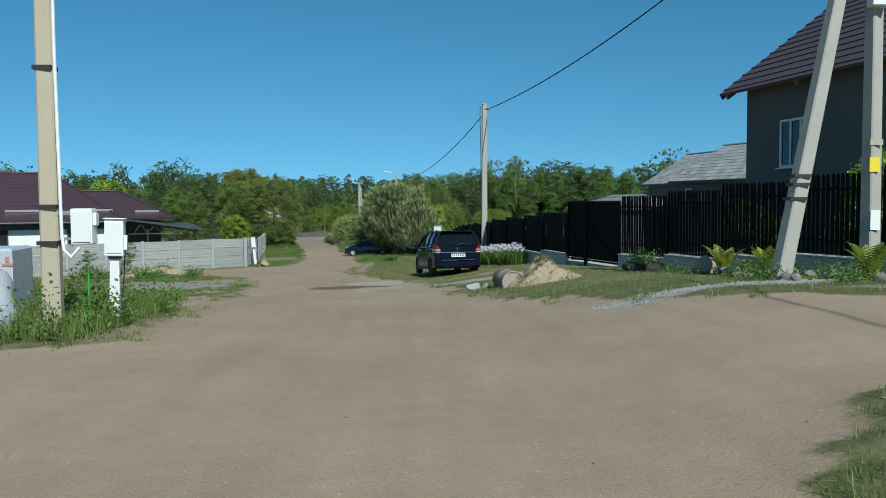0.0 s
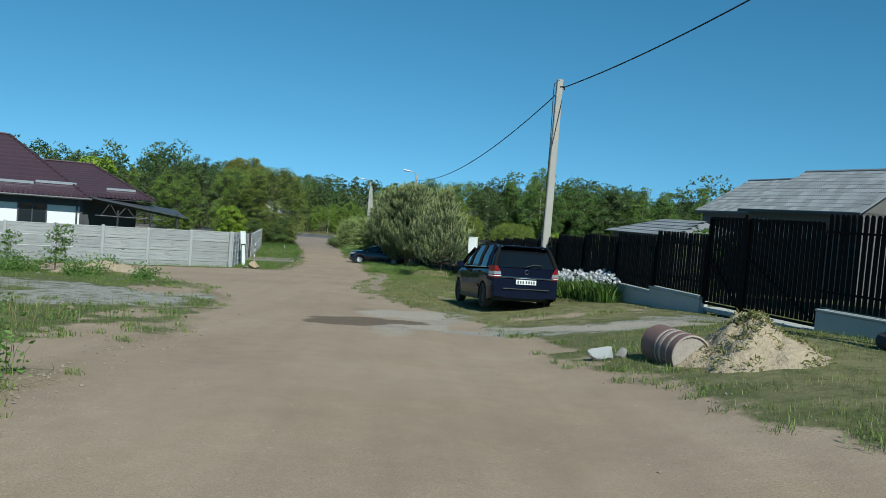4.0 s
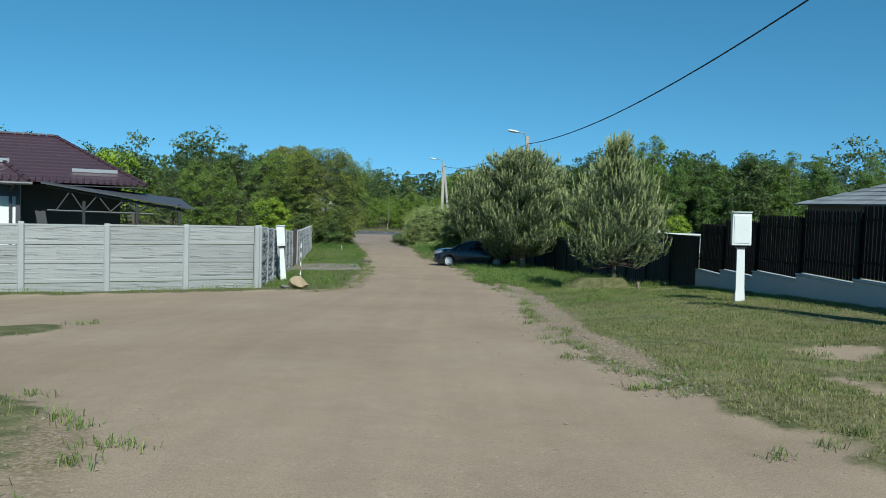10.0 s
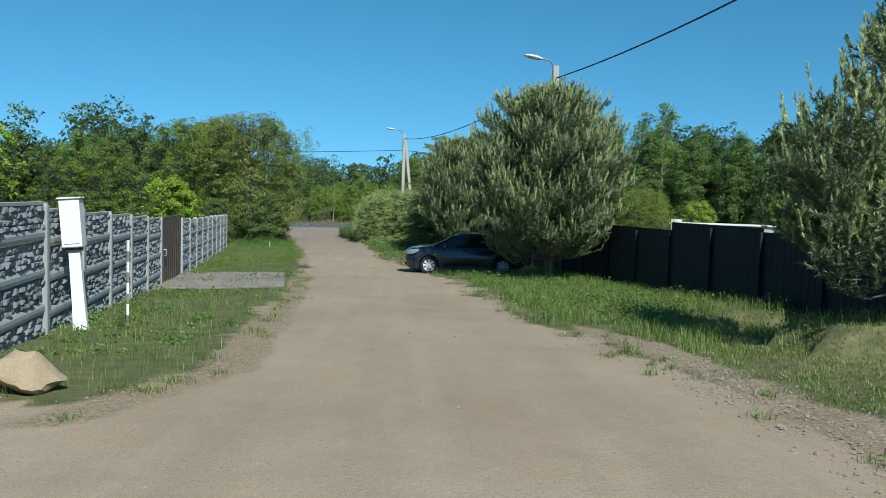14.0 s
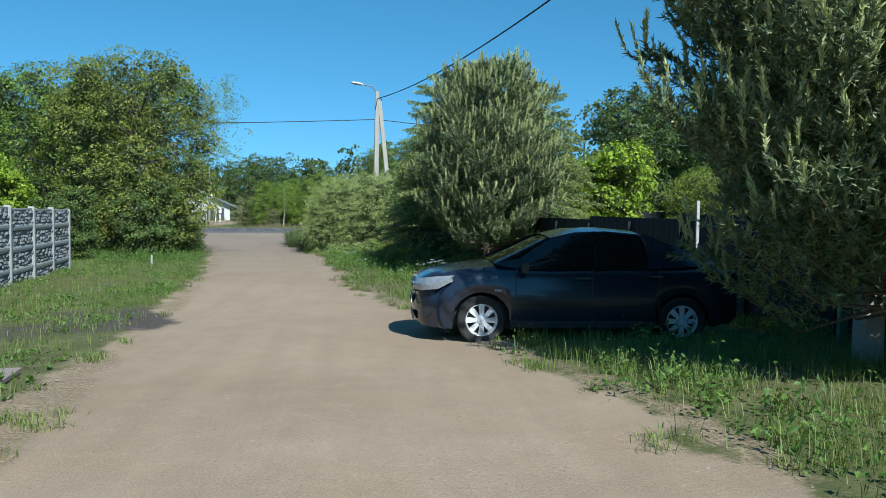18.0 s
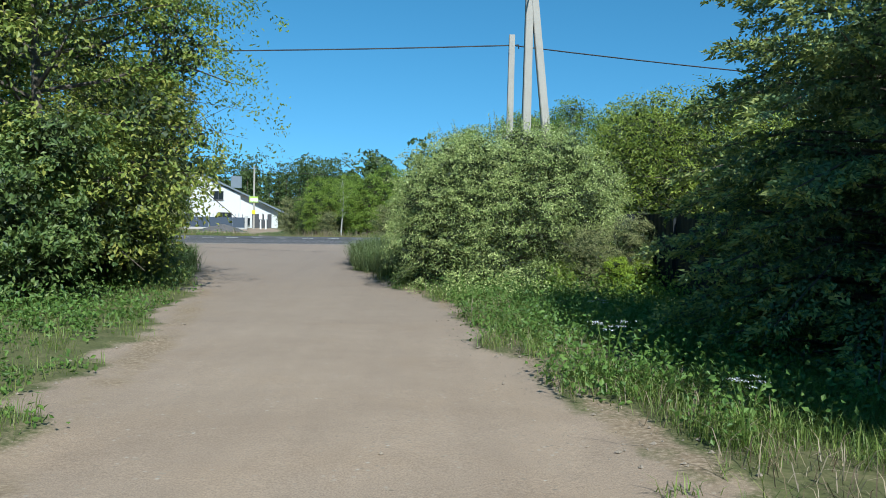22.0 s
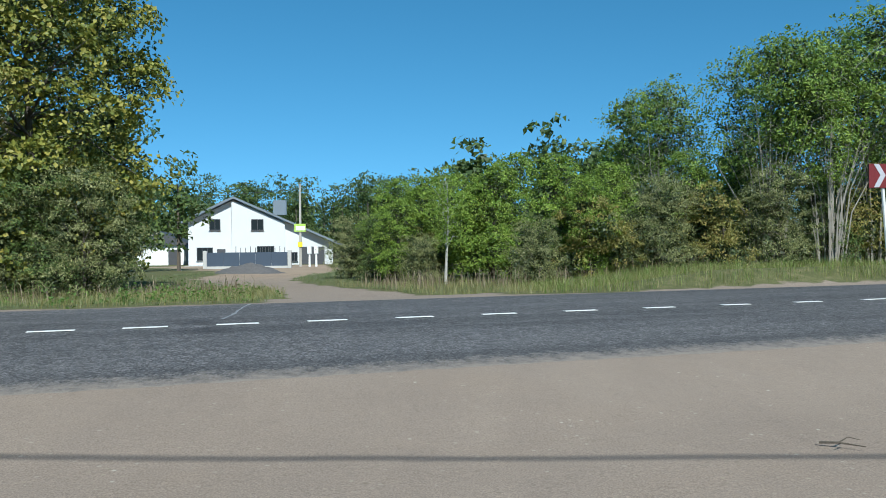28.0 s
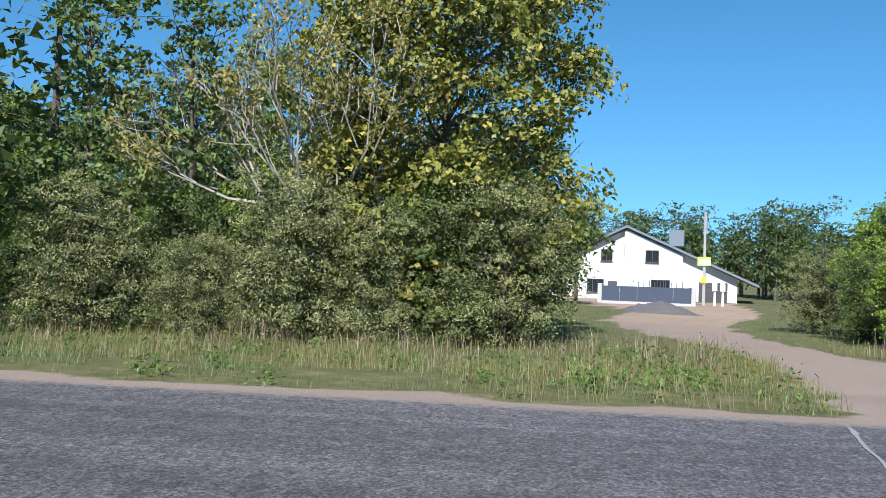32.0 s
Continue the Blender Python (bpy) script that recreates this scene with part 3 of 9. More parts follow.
me = mesh_of("ground", np.stack([GX, GY, GZ], -1).reshape(-1, 3), np.stack([idx[:-1, :-1], idx[:-1, 1:], idx[1:, 1:], idx[1:, :-1]], -1).reshape(-1, 4), True)
damp_, cinder_ = dark_patch(GX, GY)
for nm, arr in (("bare", bm_), ("gravel", gravel(GX, GY)), ("damp", damp_), ("pale", pale(GX, GY)), ("soil", soil(GX, GY)), ("cinder", cinder_), ("dry", dry(GX, GY)), ("ash", ss((GY / U - 72) / 28) * (1 - ss((GY / U - 128) / 20)))):
    me.attributes.new(nm, "FLOAT", "POINT").data.foreach_set("value", arr.astype(np.float32).ravel())
me.materials.append(M_GROUND)
tagged(new("ground", me), "sandy earth lane with grass verges and gravel patches", "ground", kind="structure")


def ground(x, y):
    """Height of the ground sheet at a place."""
    i, j = int(np.clip(np.searchsorted(gx, x) - 1, 0, nx - 2)), int(np.clip(np.searchsorted(gy, y) - 1, 0, ny - 2))
    a, b = (x - gx[i]) / (gx[i + 1] - gx[i]), (y - gy[j]) / (gy[j + 1] - gy[j])
    return float((GZ[j, i] * (1 - a) + GZ[j, i + 1] * a) * (1 - b) + (GZ[j + 1, i] * (1 - a) + GZ[j + 1, i + 1] * a) * b)


def grounds(x, y):
    i, j = np.clip(np.searchsorted(gx, x) - 1, 0, nx - 2), np.clip(np.searchsorted(gy, y) - 1, 0, ny - 2)
    a, b = (x - gx[i]) / (gx[i + 1] - gx[i]), (y - gy[j]) / (gy[j + 1] - gy[j])
    return (GZ[j, i] * (1 - a) + GZ[j, i + 1] * a) * (1 - b) + (GZ[j + 1, i] * (1 - a) + GZ[j + 1, i + 1] * a) * b


# ---- building blocks ----
class Form:
    """Gathers faces for one mesh."""

    def __init__(self):
        self.v, self.f = [], []

    def add(self, verts, faces):
        o = len(self.v)
        self.v += [tuple(p) for p in verts]
        self.f += [tuple(i + o for i in f) for f in faces]
        return self

    def box(self, c, size, m=None, taper=1.0, bevel=0.0):
        x, y, z = size[0] / 2, size[1] / 2, size[2] / 2
        if bevel:
            e, vs = bevel, []
            for zz, k in ((-z, 1), (-z + e, 0), (z - e, 0), (z, 1)):
                t = taper if zz > 0 else 1
                for px, py in ((-x, -y), (x, -y), (x, y), (-x, y)):
                    vs.append((c[0] + (px - math.copysign(e * k, px)) * t, c[1] + (py - math.copysign(e * k, py)) * t, c[2] + zz))
            fs = [(3, 2, 1, 0), (12, 13, 14, 15)]
            for r in range(3):
                for i in range(4):
                    j = (i + 1) % 4
                    fs.append((r * 4 + i, r * 4 + j, r * 4 + 4 + j, r * 4 + 4 + i))
        else:
            vs = [(c[0] + sx * x * (taper if sz > 0 else 1), c[1] + sy * y * (taper if sz > 0 else 1), c[2] + sz * z) for sz in (-1, 1) for sx, sy in ((-1, -1), (1, -1), (1, 1), (-1, 1))]
            fs = [(3, 2, 1, 0), (4, 5, 6, 7), (0, 1, 5, 4), (1, 2, 6, 5), (2, 3, 7, 6), (3, 0, 4, 7)]
        if m is not None:
            vs = [m @ Vector(p) for p in vs]
        return self.add(vs, fs)

    def tube(self, pts, radii, n=8, caps=True):
        pts = [Vector(p) for p in pts]
        if isinstance(radii, (int, float)):
            radii = [radii] * len(pts)
        rings, vs, fs = [], [], []
        for i, p in enumerate(pts):
            d = (pts[min(i + 1, len(pts) - 1)] - pts[max(i - 1, 0)]).normalized()
            a = d.cross(Vector((0, 0, 1)) if abs(d.z) < 0.9 else Vector((1, 0, 0))).normalized()
            b = d.cross(a)
            for k in range(n):
                t = 2 * math.pi * k / n
                vs.append(p + (a * math.cos(t) + b * math.sin(t)) * radii[i])
        for i in range(len(pts) - 1):
            for k in range(n):
                fs.append((i * n + k, i * n + (k + 1) % n, i * n + n + (k + 1) % n, i * n + n + k))
        if caps:
            fs += [tuple(range(n - 1, -1, -1)), tuple(range((len(pts) - 1) * n, len(pts) * n))]
        return self.add(vs, fs)

    def lathe(self, profile, n=20, m=None):
        """Profile of (radius, z) turned about z."""
        vs = [(r * math.cos(2 * math.pi * k / n), r * math.sin(2 * math.pi * k / n), z) for r, z in profile for k in range(n)]
        fs = [(i * n + k, i * n + (k + 1) % n, i * n + n + (k + 1) % n, i * n + n + k) for i in range(len(profile) - 1) for k in range(n)]
        if m is not None:
            vs = [m @ Vector(p) for p in vs]
        return self.add(vs, fs)

    def loft(self, rows, closed=False, caps=False):
        n = len(rows[0])
        vs = [p for r in rows for p in r]
        fs = []
        for i in range(len(rows) - 1):
            for k in range(n if closed else n - 1):
                j = (k + 1) % n
                fs.append((i * n + k, i * n + j, i * n + n + j, i * n + n + k))
        if caps:
            fs += [tuple(range(n - 1, -1, -1)), tuple(range((len(rows) - 1) * n, len(rows) * n))]
        return self.add(vs, fs)

    def prism(self, outline, depth, m=None):
        """Outline of (x, z) pushed along y by depth."""
        n = len(outline)
        vs = [(x, 0, z) for x, z in outline] + [(x, depth, z) for x, z in outline]
        fs = [tuple(range(n)), tuple(range(2 * n - 1, n - 1, -1))] + [(i, i + n, (i + 1) % n + n, (i + 1) % n) for i in range(n)]
        if m is not None:
            vs = [m @ Vector(p) for p in vs]
        return self.add(vs, fs)

    def mesh(self, name, smooth=False):
        me = bpy.data.meshes.new(name)
        me.from_pydata(self.v, [], self.f)
        if smooth:
            me.shade_smooth()
            me.set_sharp_from_angle(angle=radians(40))
        bm = bmesh.new()
        bm.from_mesh(me)
        bmesh.ops.recalc_face_normals(bm, faces=bm.faces)
        bm.to_mesh(me)
        bm.free()
        return me


def part(name, form, material, parent, label="", smooth=False):
    me = form if isinstance(form, bpy.types.Mesh) else form.mesh(name, smooth)
    if not me.materials:
        me.materials.append(material)
    ob = new(name, me)
    ob.parent = parent
    if label:
        tagged(ob, label)
    return ob


def thing(name, label, category, m=None, group="", kind=""):
    ob = new(name)
    ob.empty_display_size = 0.2
    ob.matrix_basis = m if m is not None else Matrix()
    return tagged(ob, label, category, group, kind)


def at(u, v, turn=0.0, dz=0.0):
    """A pose on the ground at a place of the plan."""
    x, y = u * U, v * U
    return pose(x, y, ground(x, y) + dz, 0, 0, turn)


def rnd(a, b):
    return random.uniform(a, b)


# ---- asphalt road ----
ROAD_A = math.degrees(math.atan2(-ROAD_N[0], ROAD_N[1]))     # its heading from +x


def road_point(along, s):
    """Plan place on the asphalt: metres along it, and the plan distance across."""
    c, n = math.cos(radians(ROAD_A)), math.sin(radians(ROAD_A))
    return along * c + (s + 0.64) * U * ROAD_N[0], along * n + (s + 0.64) * U * ROAD_N[1]


# dark oily stains: place along and across the road, radius
STAINS = (((-0.68, 0.30), 0.42), ((-0.55, -0.62), 0.5))


def asphalt_material():
    m, nt, b = mat("worn_asphalt")
    tc = node(nt, "ShaderNodeTexCoord")
    P = tc.outputs["Object"]
    big, fine = noise_of(nt, P, 0.5, 5), noise_of(nt, P, 60.0, 3, 0.75)
    st = node(nt, "ShaderNodeMapping")
    st.inputs["Scale"].default_value = (0.06, 1.2, 1)
    nt.links.new(P, st.inputs["Vector"])
    lane = noise_of(nt, st.outputs[0], 1.0, 4)
    col = mix(nt, big, (0.072, 0.070, 0.074), (0.112, 0.106, 0.106))
    col = mix(nt, 0.75, col, ramp(nt, lane, [(0.35, (0.33, 0.33, 0.33)), (0.65, (0.68, 0.68, 0.68))]), "OVERLAY")
    chips = node(nt, "ShaderNodeTexVoronoi", Scale=48.0)
    nt.links.new(P, chips.inputs["Vector"])
    col = mix(nt, 0.9, col, ramp(nt, chips.outputs["Color"], [(0.1, (0.18, 0.18, 0.18)), (0.55, (0.46, 0.46, 0.46)), (0.95, (0.9, 0.89, 0.88))]), "OVERLAY")
    patch = noise_of(nt, P, 7.0, 5, 0.75)
    col = mix(nt, 0.45, col, ramp(nt, patch, [(0.38, (0.22, 0.22, 0.22)), (0.62, (0.8, 0.79, 0.78))]), "OVERLAY")
    col = mix(nt, 0.7, col, ramp(nt, fine, [(0.35, (0.25, 0.25, 0.25)), (0.65, (0.8, 0.8, 0.8))]), "OVERLAY")
    xyz = node(nt, "ShaderNodeSeparateXYZ")
    nt.links.new(P, xyz.inputs[0])
    for lo, hi in ((-3.0, -4.1), (3.75, 4.75)):
        edge = node(nt, "ShaderNodeMapRange", **{"From Min": lo, "From Max": hi, "To Min": 0.0, "To Max": 1.0})
        nt.links.new(xyz.outputs["Y"], edge.inputs[0])
        wear = node(nt, "ShaderNodeMath", operation="MULTIPLY_ADD")
        nt.links.new(patch, wear.inputs[0])
        wear.inputs[1].default_value = 0.9
        nt.links.new(edge.outputs[0], wear.inputs[2])
        col = mix(nt, ramp(nt, wear.outputs[0], [(0.62, (0, 0, 0)), (1.25, (0.85, 0.85, 0.85))]), col, (0.27, 0.225, 0.185))
    for place, size in STAINS:
        near_ = node(nt, "ShaderNodeVectorMath")
        near_.operation = "DISTANCE"
        nt.links.new(P, near_.inputs[0])
        near_.inputs[1].default_value = (*place, -3.4)
        spot = node(nt, "ShaderNodeMath", operation="MULTIPLY_ADD")
        nt.links.new(patch, spot.inputs[0])
        spot.inputs[1].default_value = size * 0.8
        nt.links.new(near_.outputs["Value"], spot.inputs[2])
        col = mix(nt, ramp(nt, spot.outputs[0], [(size * 0.6, (0.6, 0.6, 0.6)), (size * 1.3, (0, 0, 0))]), col, (0.025, 0.024, 0.026))
    nt.links.new(col, b.inputs["Base Color"])
    b.inputs["Roughness"].default_value = 0.85
    bump_of(nt, b, fine, 0.9, 0.015)
    return m


rows = []
for k in range(-150, 151, 2):
    row = []
    for j in range(13):
        s = 102.88 + 8.1 * j / 12
        e = 0.22 * (vnoise(k, j, 0.37, 4) - 0.5) if j in (0, 12) else 0
        x, y = road_point(k + 29.0, s + e)
        row.append((x, y, ground(x, y) + (0.022 if 0 < j < 12 else -0.01)))
    rows.append(row)
m_road = pose(-13 * U, 109.5 * U, 0, 0, 0, ROAD_A)
inv = m_road.inverted()
fm = Form().loft([[inv @ Vector(p) for p in r] for r in rows])
road = new("road", fm.mesh("road", True))
road.data.materials.append(asphalt_material())
road.matrix_basis = m_road
tagged(road, "worn grey two-lane asphalt road", "road", kind="structure")
dash = Form().box((0, 0, 0), (0.50, 0.10, 0.006)).mesh("dash")
dash.materials.append(M_MARK)
marks = thing("trim_road_marking", "white dashed centre line on the asphalt", "road marking", kind="structure")
for k in range(-36, 40):
    j = max(-6, min(6, k))      # the strokes stand closer together towards the west
    x, y = road_point(27.0 + 1.075 * j + 0.0225 * j * j + (k - j) * (1.075 + 0.045 * j), 106.5)
    d = part("dash", dash, M_MARK, marks)
    d.matrix_basis = pose(x, y, ground(x, y) + 0.027, 0, 0, ROAD_A)

# ---- posts and cables ----
def concrete_pole(name, label, u, v, tall, w0, w1, lean=(0, 0), turn=0, material=None, dz=-0.3):
    t = thing(name, label, "utility pole", at(u, v, 0, dz), "utility poles")
    f = Form()
    rows = []
    for k in range(9):
        a = k / 8
        w = w0 + (w1 - w0) * a
        c, h = Vector((lean[0] * a, lean[1] * a, (tall - dz) * a)), w * 0.5
        m = pose(0, 0, 0, 0, 0, turn)
        rows.append([c + m @ Vector((p * h, q * h * 0.85, 0)) for p, q in ((-0.8, -1), (0.8, -1), (1, -0.8), (1, 0.8), (0.8, 1), (-0.8, 1), (-1, 0.8), (-1, -0.8))])
    f.loft(rows, True, True)
    part("shaft", f, material or M_CONC, t)
    return t


def band(parent, z, w, off=(0, 0)):
    f = Form()
    h = w / 2
    f.loft([[(off[0] + p * h * k, off[1] + q * h * k, z + dz) for p, q in ((-1, -1), (1, -1), (1, 1), (-1, 1))] for dz, k in ((-0.03, 1.0), (-0.03, 1.08), (0.03, 1.08), (0.03, 1.0))], True)
    part("clamp", f, M_BLACK, parent, "dark steel clamp")


def clamp_hook(parent, top, side):
    f = Form()
    f.tube([(top[0], top[1], top[2]), (top[0] + side * 0.14, top[1], top[2] + 0.02), (top[0] + side * 0.16, top[1], top[2] - 0.1)], 0.018, 6)
    part("hook", f, M_BLACK, parent, "dark steel hook")


def cable(a, b, sag, r=0.02, label="black overhead cable between the poles"):
    a, b = Vector(a), Vector(b)
    t = thing("cable", label, "cable", Matrix.Translation(a), "overhead cables")
    pts = []
    for k in range(25):
        q = k / 24
        pts.append((b - a) * q + Vector((0, 0, -4 * sag * q * (1 - q))))
    part("wire", Form().tube(pts, r, 5), M_CABLE, t, smooth=True)


def street_lamp_arm(parent, top, head):
    top, head = Vector(top), Vector(head)
    mid = top.lerp(head, 0.35) + Vector((0, 0, 0.18))
    part("arm", Form().tube([top, mid, head], 0.028, 6), M_GREY_METAL, parent, "grey steel lamp arm", True)
    d = (head - mid).normalized()
    m = Matrix.Translation(head + d * 0.22) @ d.to_track_quat("X", "Z").to_matrix().to_4x4()
    f = Form()
    f.loft([[m @ Vector((x, math.cos(t) * w, math.sin(t) * h)) for t in [2 * math.pi * k / 10 for k in range(10)]] for x, w, h in ((-0.28, 0.05, 0.045), (-0.1, 0.12, 0.07), (0.14, 0.14, 0.065), (0.3, 0.06, 0.03))], True, True)
    part("lamp_head", f, M_WHITE_PLASTIC, parent, "white street lamp head", True)


pole_a = concrete_pole("utility_pole", "weathered yellowish concrete pole with meter box and conduit", -4.75, 11.45, 8.2, 0.27, 0.20, (0.02, 0), 8, M_CONC_WARM)
band(pole_a, 2.15, 0.265)
band(pole_a, 1.62, 0.27)
band(pole_a, 4.15, 0.245)
f = Form().tube([(0.20, -0.12, 8.0), (0.19, -0.13, 4.4), (0.22, -0.15, 1.75), (0.25, -0.17, 1.52), (0.36, -0.19, 1.42), (0.47, -0.16, 1.56)], 0.025, 8)
part("conduit", f, M_WHITE_PLASTIC, pole_a, "white plastic conduit", True)
f = Form().box((0.52, -0.10, 1.86), (0.30, 0.20, 0.52), bevel=0.015)
box = part("meter_box", f, M_WHITE_PLASTIC, pole_a, "light grey meter box")
part("box_door", Form().box((0.52, -0.21, 1.86), (0.25, 0.02, 0.45), bevel=0.006), M_WHITE_PLASTIC, box)
part("side_breaker", Form().box((0.69, -0.10, 1.96), (0.05, 0.11, 0.18), bevel=0.01), M_WHITE_PLASTIC, box)
for z in (2.05, 1.68):
    part("bracket", Form().box((0.32, -0.06, z), (0.6, 0.03, 0.04)), M_GREY_METAL, pole_a, "thin steel bracket")


def meter_post(u, v, turn, tall, label, lean=0.0, w=0.38):
    t = thing("meter_post", label, "meter box", at(u, v, turn, -0.05) @ pose(0, 0, 0, 0, lean, 0), "meter boxes on posts")
    h = tall * 0.66
    part("post", Form().loft([[(x * w, y * w, z) for x, y in ((-1, -0.7), (1, -0.7), (1, 0.7), (-1, 0.7))] for z, w in ((0, 0.10), (h * 0.3, 0.085), (h + 0.05, 0.075))], True, True), M_WHITE_PLASTIC, t, "white painted post")
    b = part("cabinet", Form().box((0, 0, h + tall * 0.19), (w, 0.26, tall * 0.37), bevel=0.015), M_WHITE_PLASTIC, t, "white metal cabinet")
    part("cabinet_door", Form().box((0, -0.135, h + tall * 0.19), (w - 0.07, 0.015, tall * 0.31), bevel=0.005), M_WHITE_PLASTIC, b)
    part("roof_lip", Form().box((0, -0.01, h + tall * 0.385), (w + 0.04, 0.30, 0.025), bevel=0.008), M_WHITE_PLASTIC, b)
    part("collar", Form().box((0, 0, h - 0.02), (0.2, 0.16, 0.05)), M_BLACK, t, "black collar under the cabinet")
    return t


mp = meter_post(-4.65, 13.6, 10, 1.72, "white meter cabinet on a short post in tall grass", 1.5, 0.31)
part("breaker", Form().box((0.18, 0, 1.38), (0.05, 0.14, 0.26), bevel=0.01), M_WHITE_PLASTIC, mp)
part("lead", Form().tube([(0.16, 0.04, 1.3), (0.15, 0.05, 0.9), (0.11, 0.05, 0.3)], 0.012, 6), M_BLACK, mp, "black lead", True)
meter_post(2.2, 42.1, -12, 1.86, "white meter cabinet on a post beside the dark fence", -1.5)
meter_post(-8.95, 52.1, 8, 1.85, "white meter cabinet on a leaning post by the concrete fence", -4.5, 0.27)

pole_b = concrete_pole("utility_pole", "tall concrete pole with a yellow plate beside the strut", 8.15, 13.5, 8.3, 0.30, 0.22, (-0.05, 0), 20)
part("number_plate", Form().box((-0.05, -0.16, 2.35), (0.19, 0.012, 0.26)), M_YELLOW, pole_b, "small yellow warning plate")
part("stripe", Form().box((-0.02, -0.155, 2.75), (0.24, 0.01, 0.10)), M_CONC_WARM, pole_b, "faded yellow painted stripe")
part("cable_box", Form().box((-0.06, -0.2, 5.35), (0.34, 0.2, 0.42), bevel=0.02), M_WHITE_PLASTIC, pole_b, "white cable box")
part("notice", Form().box((-0.02, -0.17, 1.35), (0.18, 0.008, 0.36)), M_PLATE, pole_b, "pale paper notice")
strut = concrete_pole("strut_pole", "leaning concrete strut of the utility pole", 6.3, 13.05, 7.7, 0.30, 0.22, (1.75, 0.45), 12)
for z, k in ((1.95, 0.24), (1.7, 0.21), (2.1, 0.26)):
    band(strut, z, 0.28, (1.75 * k * 0.93, 0.45 * k))
pole_c = concrete_pole("utility_pole", "pale concrete pole behind the parked minivan", 3.75, 34.5, 7.15, 0.28, 0.20, (0.05, 0.1), 5)
part("service_wire", Form().tube([(0.0, -0.12, 7.4), (-0.17, -0.12, 7.25), (-0.18, -0.13, 6.9), (-0.15, -0.14, 5.5), (-0.14, -0.15, 2.0)], 0.014, 5), M_CABLE, pole_c, "black down-lead", True)
pole_d = concrete_pole("utility_pole", "concrete pole with a street lamp among the pines", 0.05, 65.8, 6.95, 0.26, 0.19, (0, 0), 0)
street_lamp_arm(pole_d, (0, 0, 7.1), (-0.55, -0.1, 7.45))
pole_e = concrete_pole("utility_pole", "concrete pole with a street lamp by the willow bush", -4.25, 94.7, 7.55, 0.24, 0.18, (0.0, 0.0), 5)
street_lamp_arm(pole_e, (0, 0, 7.75), (-0.75, -0.3, 8.1))
concrete_pole("strut_pole", "concrete strut of the lamp pole in the bush", -3.35, 94.7, 7.1, 0.22, 0.18, (-0.85, 0.0), 5)
pole_f = concrete_pole("utility_pole", "plain concrete pole behind the lamp pole", -4.2, 98.3, 6.9, 0.22, 0.17, (0, 0), 0)


def top_of(u, v, tall, lean=(0, 0)):
    x, y = u * U, v * U
    return Vector((x + lean[0], y + lean[1], ground(x, y) + tall))


T_B, T_C, T_D, T_E, T_F = top_of(8.15, 13.5, 8.1), top_of(3.75, 34.5, 6.9, (0.2, 0.1)), top_of(0.05, 65.8, 6.55), top_of(-4.25, 94.7, 7.2), top_of(-4.2, 98.3, 6.6)
for p_, s_, z_ in ((pole_c, 1, 7.2), (pole_d, 1, 6.85), (pole_e, 1, 7.5), (pole_f, 1, 6.9)):
    clamp_hook(p_, (0.05, 0, z_), s_)
cable(T_B, T_C, 0.55)
cable(T_C, T_D, 0.9)
cable(T_D, T_E, 0.6)
cable(T_F, (-48 * U, 99 * U, T_F.z + 0.1), 0.7)
cable(T_F, (36 * U, 99 * U, T_F.z - 0.2), 0.9)
cable(T_B, (6 * U, -14 * U, T_B.z + 1), 0.3)

# ---- houses ----
def hip_roof(x0, x1, y0, y1, z, rise, run):
    """A hipped roof over a rectangle, the ridge along the longer side."""
    f = Form()
    if x1 - x0 > y1 - y0:
        a, b = (x0 + run, (y0 + y1) / 2, z + rise), (x1 - run, (y0 + y1) / 2, z + rise)
    else:
        a, b = ((x0 + x1) / 2, y0 + run, z + rise), ((x0 + x1) / 2, y1 - run, z + rise)
    vs = [(x0, y0, z), (x1, y0, z), (x1, y1, z), (x0, y1, z), a, b]
    fs = [(0, 1, 5, 4), (2, 3, 4, 5), (1, 2, 5), (3, 0, 4), (0, 3, 2, 1)] if x1 - x0 > y1 - y0 else [(0, 1, 4), (1, 2, 5, 4), (2, 3, 5), (3, 0, 4, 5), (0, 3, 2, 1)]
    return f.add(vs, fs), a, b


def rib_line(parent, a, b, n, material, r=0.07):
    f = Form()
    a, b = Vector(a), Vector(b)
    for k in range(n):
        p, q = a.lerp(b, k / n), a.lerp(b, (k + 0.93) / n)
        f.tube([p, q], [r * 1.1, r * 0.9], 6)
    part("ridge_cap", f, material, parent)


def window_unit(parent, m, w, h, panes=2, frame_mat=None, name="window"):
    """A framed window set in a wall, its pane and bars proud of one another; local y points inwards."""
    fm = frame_mat or M_WHITE_PLASTIC
    win = part(name, Form().box((0, 0.02, h / 2), (w, 0.03, h), m), M_GLASS, parent, "dark glass window")
    fr = Form()
    for x in (-w / 2, w / 2):
        fr.box((x, 0, h / 2), (0.07, 0.08, h + 0.07), m)
    for z in (0, h):
        fr.box((0, 0, z), (w, 0.08, 0.07), m)
    part("window_frame", fr, fm, win)
    for k in range(1, panes):
        part("mullion", Form().box((-w / 2 + w * k / panes, -0.005, h / 2), (0.055, 0.07, h), m), fm, win)
    part("window_sill", Form().box((0, -0.08, -0.06), (w + 0.16, 0.16, 0.035), m), fm, win)
    return win


